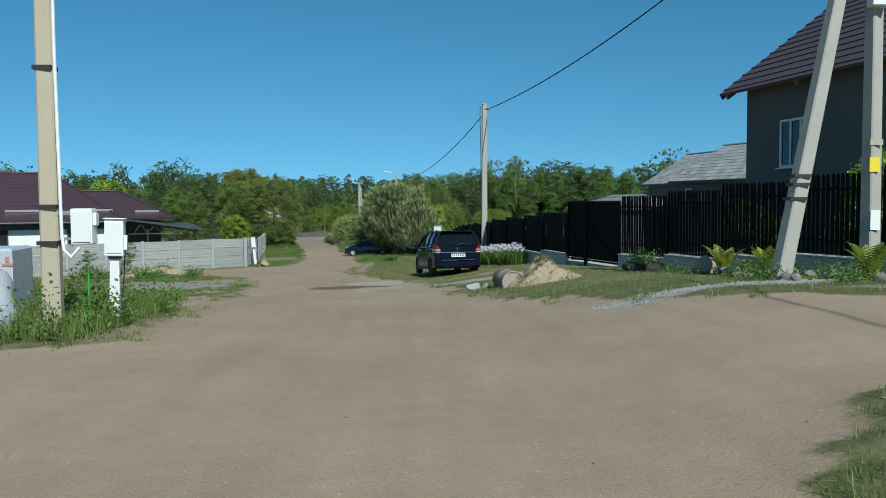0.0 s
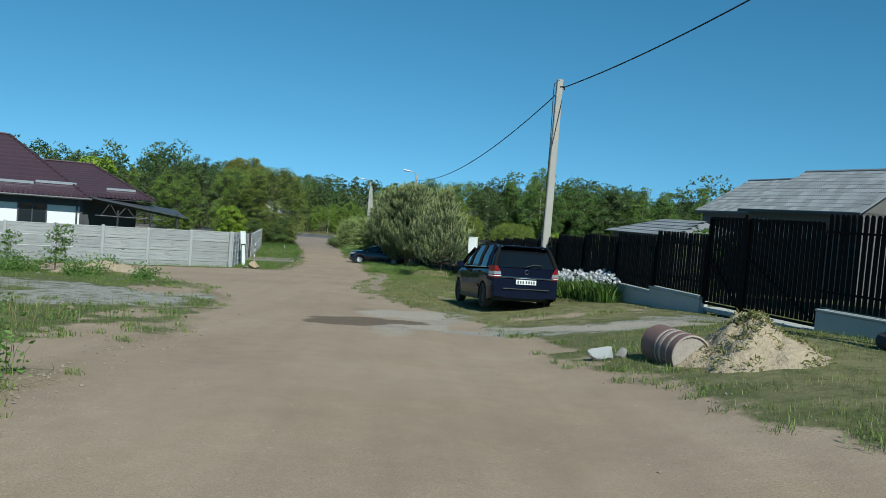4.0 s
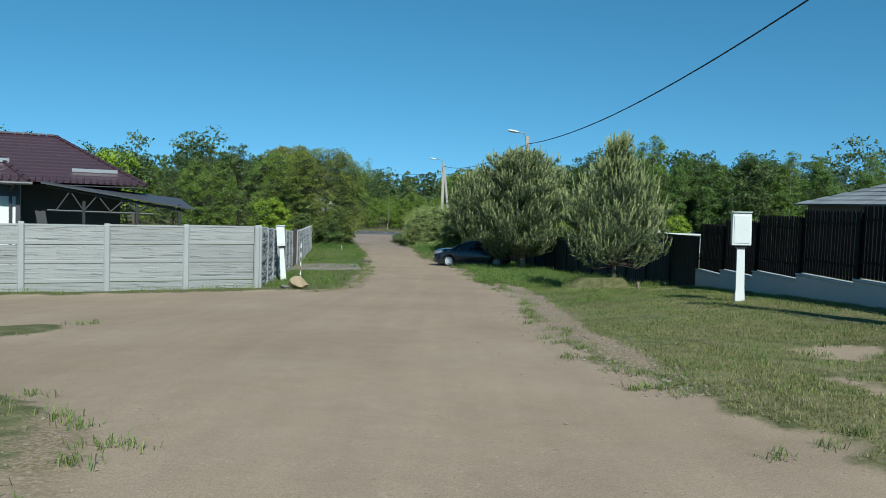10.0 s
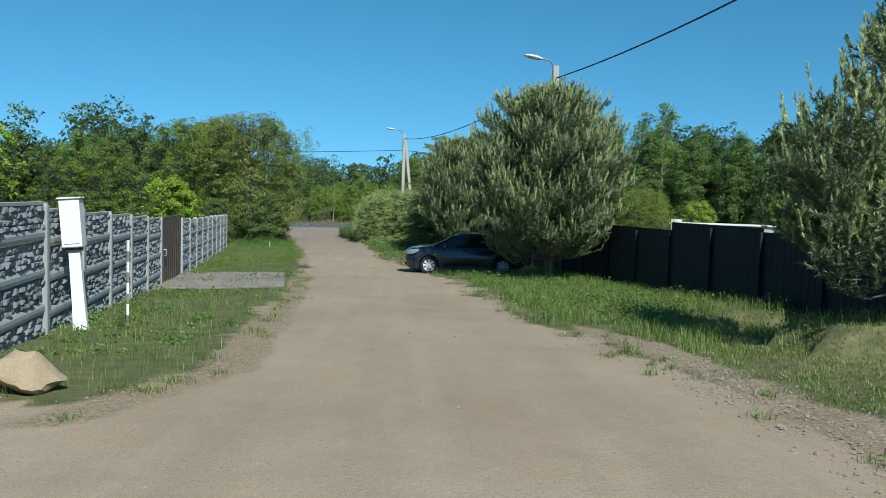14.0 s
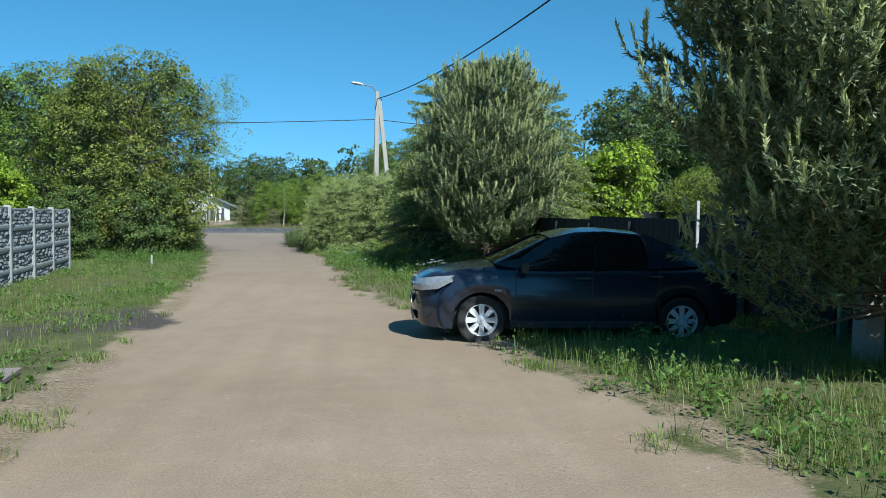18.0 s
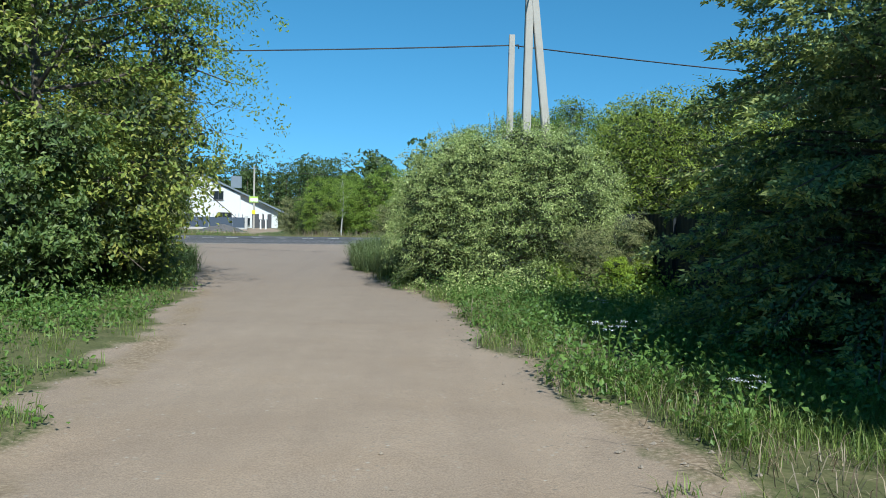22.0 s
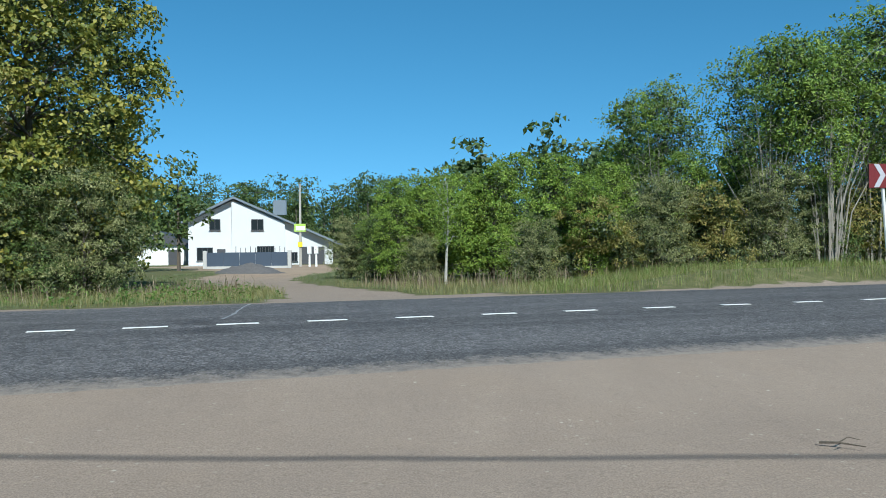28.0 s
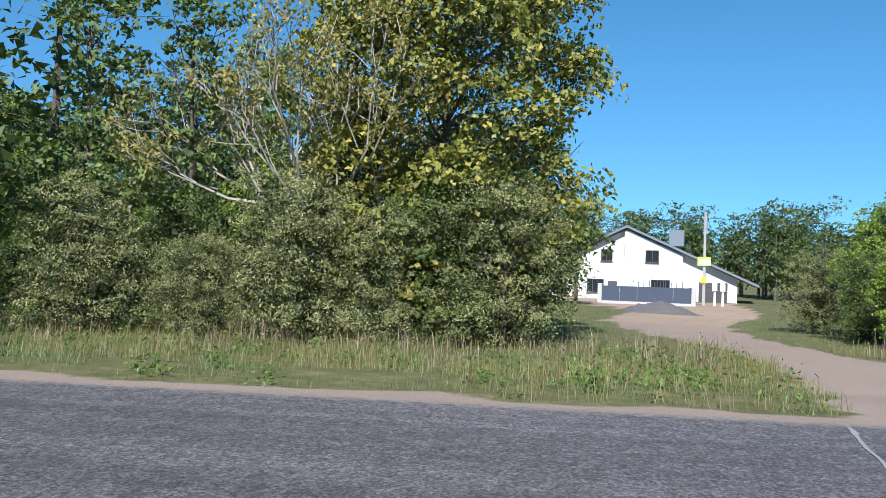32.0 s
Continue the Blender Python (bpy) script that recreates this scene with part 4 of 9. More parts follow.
# left house behind the concrete fence: hipped wine-red roof, white walls
HL = pose(-16.0 * U, 51.2 * U, 0, 0, 0, 27)
zl = ground(-17 * U, 52 * U)
hl = thing("house", "white single-storey house with a wine-red metal tile roof", "house", Matrix.Translation((0, 0, 0)) @ HL)
EAVE = 0.20 * U
part("wall", Form().box((-8.5, 5.3, (EAVE + 0.15 + zl) / 2 - 0.2), (14.9, 9.2, EAVE - zl + 0.4)), M_PLASTER, hl)
part("wall", Form().box((0.2, 8.4, (EAVE + 0.1 + zl) / 2 - 0.2), (4.6, 6.6, EAVE - zl + 0.3)), M_DARK_TRIM, hl, "dark grey wall set back under the lower roof")
f, a, b = hip_roof(-16.8, -0.75, 0.0, 10.6, EAVE, 3.2, 3.85)
r1 = part("roof", f, M_ROOF, hl, "wine-red metal tile hip roof")
rib_line(r1, (-0.75, 0, EAVE + 0.04), (b[0], b[1], b[2] + 0.05), 22, M_ROOF)
rib_line(r1, (a[0], a[1], a[2] + 0.05), (b[0], b[1], b[2] + 0.05), 16, M_ROOF)
f, a, b = hip_roof(-6.0, 3.35, 3.9, 12.4, EAVE + 0.05, 1.95, 3.2)
r2 = part("roof", f, M_ROOF, hl, "lower wine-red metal tile roof")
rib_line(r2, (3.35, 3.9, EAVE + 0.09), (b[0], b[1], b[2] + 0.05), 18, M_ROOF)
rib_line(r2, (a[0], a[1], a[2] + 0.05), (b[0], b[1], b[2] + 0.05), 10, M_ROOF)
# tile courses on the roof slopes that face the lane
for (x0, x1, y0, run, deep, rise, z0, ro) in ((-16.8, -0.75, 0.0, 3.85, 5.3, 3.2, EAVE, r1), (-6.0, 3.35, 3.9, 3.2, 4.25, 1.95, EAVE + 0.05, r2)):
    n = 14
    for k in range(n):
        q = k / n
        w0, w1 = x0 + run * q, x1 - run * q
        y, z = y0 + deep * q, z0 + rise * q
        fc = Form().add([(w0, y, z + 0.035), (w1, y, z + 0.035), (w1 - run / n, y + deep / n, z + rise / n + 0.01), (w0 + run / n, y + deep / n, z + rise / n + 0.01), (w0, y, z), (w1, y, z)], [(0, 1, 2, 3), (4, 5, 1, 0)])
        part("tile_course", fc, M_ROOF, ro)
    fe = Form()
    for k in range(int((x1 - x0) / 0.24)):
        xx = x0 + 0.12 + 0.24 * k
        fe.tube([(xx, y0 - 0.04, z0 + 0.03), (xx, y0 + 0.25, z0 + 0.19)], 0.05, 5)
    part("eave_tiles", fe, M_ROOF, ro)
part("gutter", Form().tube([(-16.8, -0.08, EAVE - 0.03), (-0.65, -0.08, EAVE - 0.05)], 0.06, 8).tube([(-1.2, -0.05, EAVE - 0.08), (-1.3, 0.62, EAVE - 0.35), (-1.3, 0.64, zl)], 0.05, 8), M_DARK_TRIM, hl, "dark gutter and downpipe", True)
for x0, x1, y, z in ((-3.35, -1.35, 1.0, EAVE + 0.66), (-5.5, -3.45, 0.85, EAVE + 0.57), (-7.6, -5.6, 1.0, EAVE + 0.66), (0.7, 2.35, 4.85, EAVE + 0.52)):
    part("snow_guard", Form().box(((x0 + x1) / 2, y, z + 0.05), (x1 - x0, 0.03, 0.14)), M_GREY_METAL, hl, "pale metal snow guard")
part("soffit", Form().box((-8.8, 0.5, EAVE - 0.06), (15.8, 0.95, 0.03)).box((1.6, 4.4, EAVE - 0.03), (3.6, 0.9, 0.03)), M_DARK_TRIM, hl)
# dark strip that paints the eave's shade on the white wall
part("cladding_band", Form().box((-8.5, 0.68, EAVE - 0.28), (14.94, 0.04, 0.42)), M_DARK_TRIM, hl, "grey band standing in for the eave's shade on the wall")
for x in (-3.45, -8.2, -12.5):
    window_unit(hl, pose(x, 0.66, EAVE - 1.75), 1.35, 1.3, 2, M_DARK_TRIM)
part("corner_trim", Form().box((-1.08, 0.66, EAVE - 1.2), (0.14, 0.06, 2.0)), M_DARK_TRIM, hl)
# carport with a lattice beam
for x in (1.0, 2.8, 4.3):
    part("carport_post", Form().box((x, 2.0, (EAVE - 0.9 + zl) / 2), (0.1, 0.1, EAVE - 0.9 - zl + 0.6)), M_BLACK, hl)
fr = Form().tube([(-0.2, 2.0, EAVE - 0.1), (4.5, 2.0, EAVE - 0.85)], 0.05, 6).tube([(-0.2, 2.0, EAVE - 0.95), (3.4, 2.0, EAVE - 1.0)], 0.035, 6)
for k in range(4):
    fr.tube([(0.1 + 0.9 * k, 2.0, EAVE - 0.95), (0.55 + 0.9 * k, 2.0, EAVE - 0.25 - 0.13 * k)], 0.025, 5).tube([(0.55 + 0.9 * k, 2.0, EAVE - 0.25 - 0.13 * k), (1.0 + 0.9 * k, 2.0, EAVE - 0.95)], 0.025, 5)
part("lattice_beam", fr, M_DARK_TRIM, hl, "dark lattice beam")
part("carport_roof", Form().add([(-0.4, 1.8, EAVE - 0.02), (4.8, 1.8, EAVE - 0.8), (4.8, 5.0, EAVE - 0.45), (-0.4, 5.0, EAVE + 0.1), (-0.4, 1.8, EAVE + 0.03), (4.8, 1.8, EAVE - 0.75), (4.8, 5.0, EAVE - 0.4), (-0.4, 5.0, EAVE + 0.15)], [(0, 1, 2, 3), (7, 6, 5, 4), (0, 4, 5, 1), (1, 5, 6, 2), (2, 6, 7, 3), (3, 7, 4, 0)]), M_DARK_TRIM, hl)

# right house: grey plaster, its long side and eaves along the lane
zr_ = ground(12 * U, 24 * U)
hr = thing("house", "two-storey house with grey cement plaster and a red-brown roof", "house", pose(11.75 * U, 26.7 * U, zr_ - 0.3, 0, 0, -80.2))
CW = 5.1 * U - zr_ + 0.3
part("wall", Form().box((5.6, 4.6, CW / 2), (11.2, 9.2, CW)), M_GREY_PLASTER, hr)
part("gable", Form().prism([(0, 0), (9.2, 0), (4.6, 3.4)], 11.0, pose(0.1, 0, CW, 0, 0, 90) @ pose(0, -11.0, 0) ), M_GREY_PLASTER, hr)
sl = math.atan2(3.4, 4.6)
for side in (-1, 1):
    m = pose(-0.75, 4.6, CW + 3.55) @ pose(0, 0, 0, -math.degrees(sl) * side, 0, 0)
    L = 4.6 / math.cos(sl) + 0.75
    ro = part("roof", Form().box((6.35, side * L / 2, 0), (12.7, L, 0.10), m), M_ROOF_RED, hr, "red-brown metal tile slope")
    for k in range(14):
        part("tile_row", Form().box((6.35, side * (0.2 + k * L / 14), 0.065), (12.7, 0.09, 0.035), m), M_ROOF_RED, ro)
    part("barge_board", Form().box((-0.01, side * L / 2, -0.08), (0.05, L, 0.2), m), M_DARK_TRIM, ro)
    for k in range(4):
        part("rafter_end", Form().box((0.3 + k * 3.8, side * (L - 0.25), -0.14), (0.1, 0.5, 0.16), m), M_WOOD, ro)
wn = window_unit(hr, pose(2.75, -0.03, 2.30 * U - zr_ + 0.3), 1.5, 1.5, 3)
part("curtain", Form().box((2.95, 0.0, 2.30 * U - zr_ + 1.05), (0.5, 0.012, 1.3)), M_PLATE, wn, "pale curtain behind the pane")
window_unit(hr, pose(8.0, -0.03, 2.30 * U - zr_ + 0.3), 1.5, 1.5, 3)

# garage behind it and a low shed, both with grey slate
def slate_house(name, label, m, w, d, wall_h, rise, run, over=0.5):
    t = thing(name, label, "shed", m)
    part("wall", Form().box((0, 0, wall_h / 2), (w, d, wall_h)), M_GREY_PLASTER, t)
    f, a, b = hip_roof(-w / 2 - over, w / 2 + over, -d / 2 - over, d / 2 + over, wall_h, rise, run)
    ro = part("roof", f, M_SLATE, t, "wavy grey slate roof")
    # rows of sheets on the slope that faces the lane
    W, D = w / 2 + over, d / 2 + over
    depth = D if w >= d else run
    n = 5
    for k in range(n):
        q = k / n
        x0, x1 = (-W + run * q, W - run * q) if w >= d else (-W + W * q, W - W * q)
        cols = max(2, int((x1 - x0) / 1.1))
        for c in range(cols):
            xa, xb = x0 + (x1 - x0) * c / cols, x0 + (x1 - x0) * (c + 1) / cols
            ya, za = -D + depth * q, wall_h + rise * q
            yb, zb = -D + depth * (k + 1.06) / n, wall_h + rise * (k + 1.06) / n
            part("slate_sheet", Form().add([(xa, ya, za + 0.07), (xb - 0.02, ya, za + 0.07), (xb - 0.02, yb, zb + 0.03), (xa, yb, zb + 0.03), (xa, ya, za + 0.05), (xb - 0.02, ya, za + 0.05)], [(0, 1, 2, 3), (4, 5, 1, 0)]), M_SLATE, ro)
    return t


def slate_wing(parent, corner, heading, length, depth, eave, rise, foot, hip=0.0):
    """A wing under a gabled slate roof; corner: the eave's far corner on the lane side."""
    m = pose(corner[0], corner[1], 0, 0, 0, heading)
    half = depth / 2
    part("wall", Form().box((length / 2, half, (eave + foot) / 2 + 0.05), (length - 0.9, depth - 0.9, eave - foot), m), M_GREY_PLASTER, parent)
    for x in (0.45, length - 0.55):
        part("gable", Form().prism([(0.45, eave - 0.1), (depth - 0.45, eave - 0.1), (half, eave + rise * 0.9)], 0.1, m @ pose(x, 0, 0, 0, 0, 90) @ pose(0, -0.1, 0)), M_GREY_PLASTER, parent)
    ro = part("roof", Form().add([m @ Vector(q) for q in ((0, 0, eave), (length, 0, eave), (length, half, eave + rise), (hip, half, eave + rise), (0, depth, eave), (length, depth, eave),
                                                         (0, 0, eave - 0.07), (length, 0, eave - 0.07), (length, half, eave + rise - 0.07), (hip, half, eave + rise - 0.07), (0, depth, eave - 0.07), (length, depth, eave - 0.07))],
                                  [(0, 1, 2, 3), (3, 2, 5, 4), (0, 3, 4), (7, 6, 9, 8), (8, 9, 10, 11), (9, 6, 10), (0, 6, 7, 1), (1, 7, 8, 2), (2, 8, 11, 5), (5, 11, 10, 4), (4, 10, 6, 0)]), M_SLATE, parent, "wavy grey slate roof")
    slope = math.hypot(half, rise)
    tilt = math.degrees(math.atan2(rise, half))
    rows_, wide = 11, 0.62
    for k in range(rows_):
        x0 = hip * k / rows_ + (0.31 if k % 2 else 0.0)
        for c in range(int((length - x0) / wide)):
            q = part("slate_sheet", slate_me, M_SLATE, ro)
            q.matrix_basis = m @ pose(x0 + wide * (c + 0.5), 0, eave, tilt, 0, 0) @ pose(0, slope * k / rows_, 0.012)
    part("ridge_cap", Form().tube([m @ Vector((hip, half, eave + rise + 0.03)), m @ Vector((length, half, eave + rise + 0.03))], 0.09, 6), M_SLATE, ro)
    part("fascia", Form().box((length / 2, -0.03, eave - 0.1), (length, 0.04, 0.14), m), M_DARK_TRIM, ro, "dark board under the eaves")
    return m


slate_me = Form().loft([[(x, y, z + 0.012 * math.cos(x * 41)) for x in np.linspace(-0.3, 0.3, 9)] for y, z in ((-0.02, 0.0), (-0.02, 0.022), (0.52, 0.006))]).mesh("slate_sheet")
slate_me.materials.append(M_SLATE)
gar = thing("garage", "grey plastered outbuilding with wavy slate roofs", "shed")
zg = ground(23, 66) - 0.2
slate_wing(gar, (22.3, 72.7), -81, 13.0, 8.9, 2.75, 2.7, zg)
gm_ = slate_wing(gar, (20.7, 60.7), -73, 9.6, 8.7, 2.75, 2.72, zg, 0.9)
window_unit(gar, gm_ @ pose(1.9, 0.40, 1.35), 0.6, 0.8, 1)
# lighter panels: sunlight on the lower plaster, put in as colour
for x_, w_ in ((3.6, 1.6), (5.7, 1.1)):
    part("bare_patch", Form().box((x_, 0.43, 1.5), (w_, 0.03, 0.75), gm_), M_GREY_WALL, gar, "lighter plaster panel painted as the sunlit wall")
slate_house("shed", "low shed with a hipped grey slate roof", pose(18.6 * U, 64.0 * U, ground(16 * U, 60 * U) - 0.2, 0, 0, -80), 9.5, 6.5, 0.75 * U - ground(16 * U, 60 * U), 1.2, 2.6)

# far white house across the asphalt
wz = ground(-33 * U, 186 * U)
wh = thing("house", "white gabled house with a long grey metal roof", "house", pose(-38.9 * U, 182.5 * U, wz - 0.2, 0, 0, 9))
WH_OUT = [(0, 0), (15.6, 0), (15.6, 2.6), (10.6, 4.9), (4.9, 7.4), (0, 5.0)]
part("wall", Form().prism(WH_OUT, 9.0), M_PLASTER_FAR, wh)
part("wall", Form().prism([(4.7, 0), (10.4, 0), (10.4, 4.8), (5.0, 7.2), (4.7, 7.1)], 0.5, pose(0, -0.5, 0)), M_PLASTER_FAR, wh, "projecting white bay")
for (x0, z0), (x1, z1) in (((-0.6, 4.75), (4.9, 7.45)), ((4.9, 7.45), (17.6, 1.75))):
    part("roof", Form().prism([(x0, z0 + 0.05), (x1, z1 + 0.05), (x1, z1 + 0.3), (x0, z0 + 0.3)], 10.6, pose(0, -0.9, 0)), M_ROOF_GREY, wh, "grey-blue metal roof slope")
part("chimney", Form().box((9.6, 4.0, 6.7), (1.5, 1.0, 1.7), bevel=0.03), M_ROOF_GREY, wh, "sheet-clad chimney")
for x, z, w, h, y in ((2.85, 4.1, 1.1, 1.15, 0), (7.45, 4.05, 1.25, 1.15, -0.5), (1.75, 0.8, 1.65, 1.35, 0), (8.3, 0.8, 1.8, 1.45, -0.5), (11.4, 0.6, 0.6, 0.95, 0)):
    window_unit(wh, pose(x, y - 0.03, z), w, h, 3 if w > 1.6 else 2, M_DARK_TRIM)
part("front_door", Form().box((3.5, -0.04, 1.0), (0.9, 0.08, 2.0), bevel=0.01), M_DARK_TRIM, wh)
gd = part("garage_door", Form().box((13.35, -0.04, 1.1), (2.7, 0.08, 2.15), bevel=0.01), M_DARK_TRIM, wh, "dark grey sectional garage door")
for k in range(4):
    part("door_panel", Form().box((13.35, -0.09, 0.35 + 0.52 * k), (2.6, 0.03, 0.48), bevel=0.01), M_DARK_TRIM, gd)
part("doorstep", Form().box((2.6, -1.2, 0.12), (5.2, 2.4, 0.24), bevel=0.02), M_GREY_WALL, wh)

# low outbuilding beside the far house
ob_ = thing("outbuilding", "low white outbuilding with a dark roof beside the house", "shed", pose(-38.9 * U, 182.5 * U, wz - 0.2, 0, 0, 9) @ pose(-6.6, 5.0, 0))
part("wall", Form().box((2.6, 2.5, 1.3), (5.2, 5.0, 2.6)), M_PLASTER, ob_)
part("roof", Form().prism([(-0.4, 2.55), (5.6, 2.55), (5.6, 2.75), (2.6, 4.1), (-0.4, 2.75)], 5.8, pose(0, -0.4, 0)), M_DARK_TRIM, ob_, "dark grey roof")
part("door", Form().box((4.0, -0.04, 1.0), (1.0, 0.08, 2.0), bevel=0.01), M_DARK_TRIM, ob_)
# things in the far yard
fb = thing("sheet_fence", "blue-grey sheet fence between pale posts", "fence", at(-28.2, 165.5, 8) @ Matrix.Diagonal((0.70, 1, 0.82, 1)))
for k in range(5):
    part("panel", Form().box((-3.9 + 1.95 * k, 0, 0.95), (1.93, 0.05, 1.5)), M_BLUE_SHEET, fb)
for x in (-5.1, 5.1):
    part("post", Form().box((x, 0, 0.95), (0.45, 0.45, 1.9), bevel=0.03), M_GREY_WALL, fb, "pale stone post")
part("plinth", Form().box((0, 0, 0.1), (9.9, 0.25, 0.3)), M_GREY_WALL, fb)
for k in range(11):
    part("upright", Form().box((-1.6 + 0.6 * k, 1.0, 1.85 + 0.12 * (k % 3 == 0)), (0.07, 0.07, 0.7)), M_DARK_TRIM, fb)
pole_g = concrete_pole("utility_pole", "far concrete pole with signs beside the yard", -25.3, 172.5, 7.9, 0.24, 0.18)
part("sign", Form().box((0, -0.16, 4.0), (1.1, 0.03, 0.75)), M_LIME, pole_g, "lime and white sign")
part("sign", Form().box((0, -0.18, 2.4), (0.45, 0.02, 0.5)), M_YELLOW, pole_g, "yellow warning sign")
part("sign_field", Form().box((0.05, -0.18, 3.95), (0.9, 0.02, 0.4)), M_PLATE, pole_g, "white field of the sign")
clamp_hook(pole_g, (0, 0, 8.0), 1)
cable((-25.3 * U, 172.5 * U, ground(-25.3 * U, 172.5 * U) + 7.4), (20 * U, 190 * U, 4.5), 0.8)
cable((-25.3 * U, 172.5 * U, ground(-25.3 * U, 172.5 * U) + 7.4), (-70 * U, 165 * U, 2.0), 0.8)
for u in (-24.3, -23.7):
    mb = meter_post(u, 171.5, 0, 1.9, "white meter cabinet on a post near the far pole")


def mound(name, label, u, v, rx, ry, h, material, seed, n=26):
    """A heap: a lumpy dome sunk a little into the ground."""
    x0, y0 = u * U, v * U
    rows = []
    for i in range(n // 2 + 1):
        q = i / (n // 2)
        row = []
        for k in range(n):
            t = 2 * math.pi * k / n
            w = 1 + 0.35 * (vnoise(math.cos(t) * 2, math.sin(t) * 2, 1.1, seed) - 0.5)
            x, y = x0 + rx * q * w * math.cos(t), y0 + ry * q * w * math.sin(t)
            z = ground(x, y) + h * ss(1 - q) * (0.85 + 0.5 * (fbm(x, y, 1.8, seed) - 0.4)) + (0.20 * (vnoise(x, y, 3.6, seed) - 0.5) + 0.11 * (vnoise(x, y, 9.5, seed) - 0.5) + 0.05 * (vnoise(x, y, 19.0, seed) - 0.5)) * (1 - q ** 3) - 0.08 * q
            row.append((x - x0, y - y0, z))
        rows.append(row)
    me = Form().loft(rows, True).mesh(name, True)
    me.materials.append(material)
    ob = new(name, me)
    ob.location = (x0, y0, 0)
    return tagged(ob, label, "heap")


mound("gravel_heap", "low heap of dark gravel before the blue fence", -23.3, 148.2, 2.9, 1.6, 0.66, M_HEAP, 5)
sand_heap = mound("sand_heap", "heap of pale building sand by the black gate", 3.3, 18.2, 1.2, 1.25, 0.52, M_SAND, 3, 64)
mound("earth_heap", "low heap of dug sandy earth with weeds", -9.6, 33.4, 2.1, 0.9, 0.30, M_SAND, 7, 64)

# ---- concrete panel fence ----
fence = thing("concrete_fence", "grey moulded concrete panel fence along the lane", "fence")


def plank_panel(seed):
    """A 2 m x 0.5 m panel: thin torn stone layers above a smooth foot band."""
    r = random.Random(seed)
    f = Form().box((0, 0, 0.245), (1.9, 0.04, 0.485))
    f.loft([[(x, y, z) for x in (-0.945, 0.945)] for y, z in ((-0.019, 0.004), (-0.030, 0.012), (-0.032, 0.085), (-0.021, 0.098))])
    z = 0.10
    while z < 0.47:
        h = min(r.choice((0.018, 0.026, 0.035, 0.05)), 0.484 - z)
        x, run = -0.945 + r.uniform(-0.3, 0), 0.0
        while x < 0.93:
            w = r.uniform(0.10, 0.55)
            x0, x1 = max(x, -0.945), min(x + w, 0.945)
            x += w
            if x1 - x0 < 0.04:
                continue
            d = r.choice((0.0015, 0.003, 0.006, 0.009, 0.014)) * r.uniform(0.7, 1.2)
            k, e = min(0.3 * h, 0.012), r.uniform(-0.3, 0.3) * h
            f.add([(x0, -0.019, z), (x1, -0.019, z), (x1 - k, -0.02 - d, z + k), (x0 + k, -0.02 - d * r.uniform(0.3, 1.1), z + k + max(0, e) * 0.5),
                   (x0, -0.019, z + h), (x1, -0.019, z + h), (x1 - k, -0.02 - d * r.uniform(0.4, 1.0), z + h - k * 0.5 - max(0, -e) * 0.5), (x0 + k, -0.02 - d * 0.9, z + h - k * 0.5)],
                  [(0, 1, 2, 3), (3, 2, 6, 7), (7, 6, 5, 4), (0, 3, 7, 4), (1, 5, 6, 2)])
        z += h
    me = f.mesh("panel")
    me.materials.append(M_FENCE)
    return me


def stone_panel(seed):
    """A 2 m x 0.5 m panel of torn stone above a smooth moulded ledge."""
    r = random.Random(seed)
    f = Form().box((0, 0, 0.245), (1.9, 0.03, 0.485))
    z = 0.165
    for h in (0.07, 0.085, 0.075, 0.085):
        x = -0.93 - r.uniform(0, 0.1)
        while x < 0.9:
            w = r.uniform(0.08, 0.26)
            x0, x1 = max(x, -0.935), min(x + w, 0.935)
            x += w
            if x1 - x0 < 0.05:
                continue
            d = r.uniform(0.01, 0.065)
            lo, hi = z + r.uniform(-0.012, 0.012), z + h + r.uniform(-0.012, 0.012)
            c = ((x0 + x1) / 2 + r.uniform(-0.03, 0.03), -0.015 - d, (lo + hi) / 2 + r.uniform(-0.02, 0.02))
            b = [(x0 + 0.003, -0.014, lo), (x1 - 0.003, -0.014, lo), (x1 - 0.003, -0.014, hi), (x0 + 0.003, -0.014, hi)]
            mid = [(q[0] * 0.65 + c[0] * 0.35, -0.012 - d * r.uniform(0.4, 1.1), q[2] * 0.65 + c[2] * 0.35) for q in b]
            f.add(b + mid + [c], [(0, 1, 5, 4), (1, 2, 6, 5), (2, 3, 7, 6), (3, 0, 4, 7), (4, 5, 8), (5, 6, 8), (6, 7, 8), (7, 4, 8)])
        z += h
    me = f.mesh("panel")
    me.materials.append(M_STONE)
    return me


ledge_mesh = Form().loft([[(x, y, z) for x in (-0.945, 0.945)] for y, z in ((-0.013, 0.002), (-0.050, 0.012), (-0.058, 0.06), (-0.056, 0.11), (-0.036, 0.15), (-0.013, 0.165))]).mesh("ledge")
ledge_mesh.materials.append(M_FENCE_POST)
band_mesh = Form().box((0, -0.012, 0.0), (1.92, 0.05, 0.05), bevel=0.006).mesh("band")
band_mesh.materials.append(M_FENCE_POST)
post_mesh = Form().loft([[(x * w, y * w, z) for x, y in ((-1, -0.6), (-0.6, -1), (0.6, -1), (1, -0.6), (1, 1), (-1, 1))] for z, w in ((-0.4, 0.085), (1.8, 0.08), (1.86, 0.06))], True, True).mesh("post")
post_mesh.materials.append(M_FENCE_POST)
planks = [plank_panel(k) for k in range(4)]
stones = [stone_panel(k + 20) for k in range(4)]


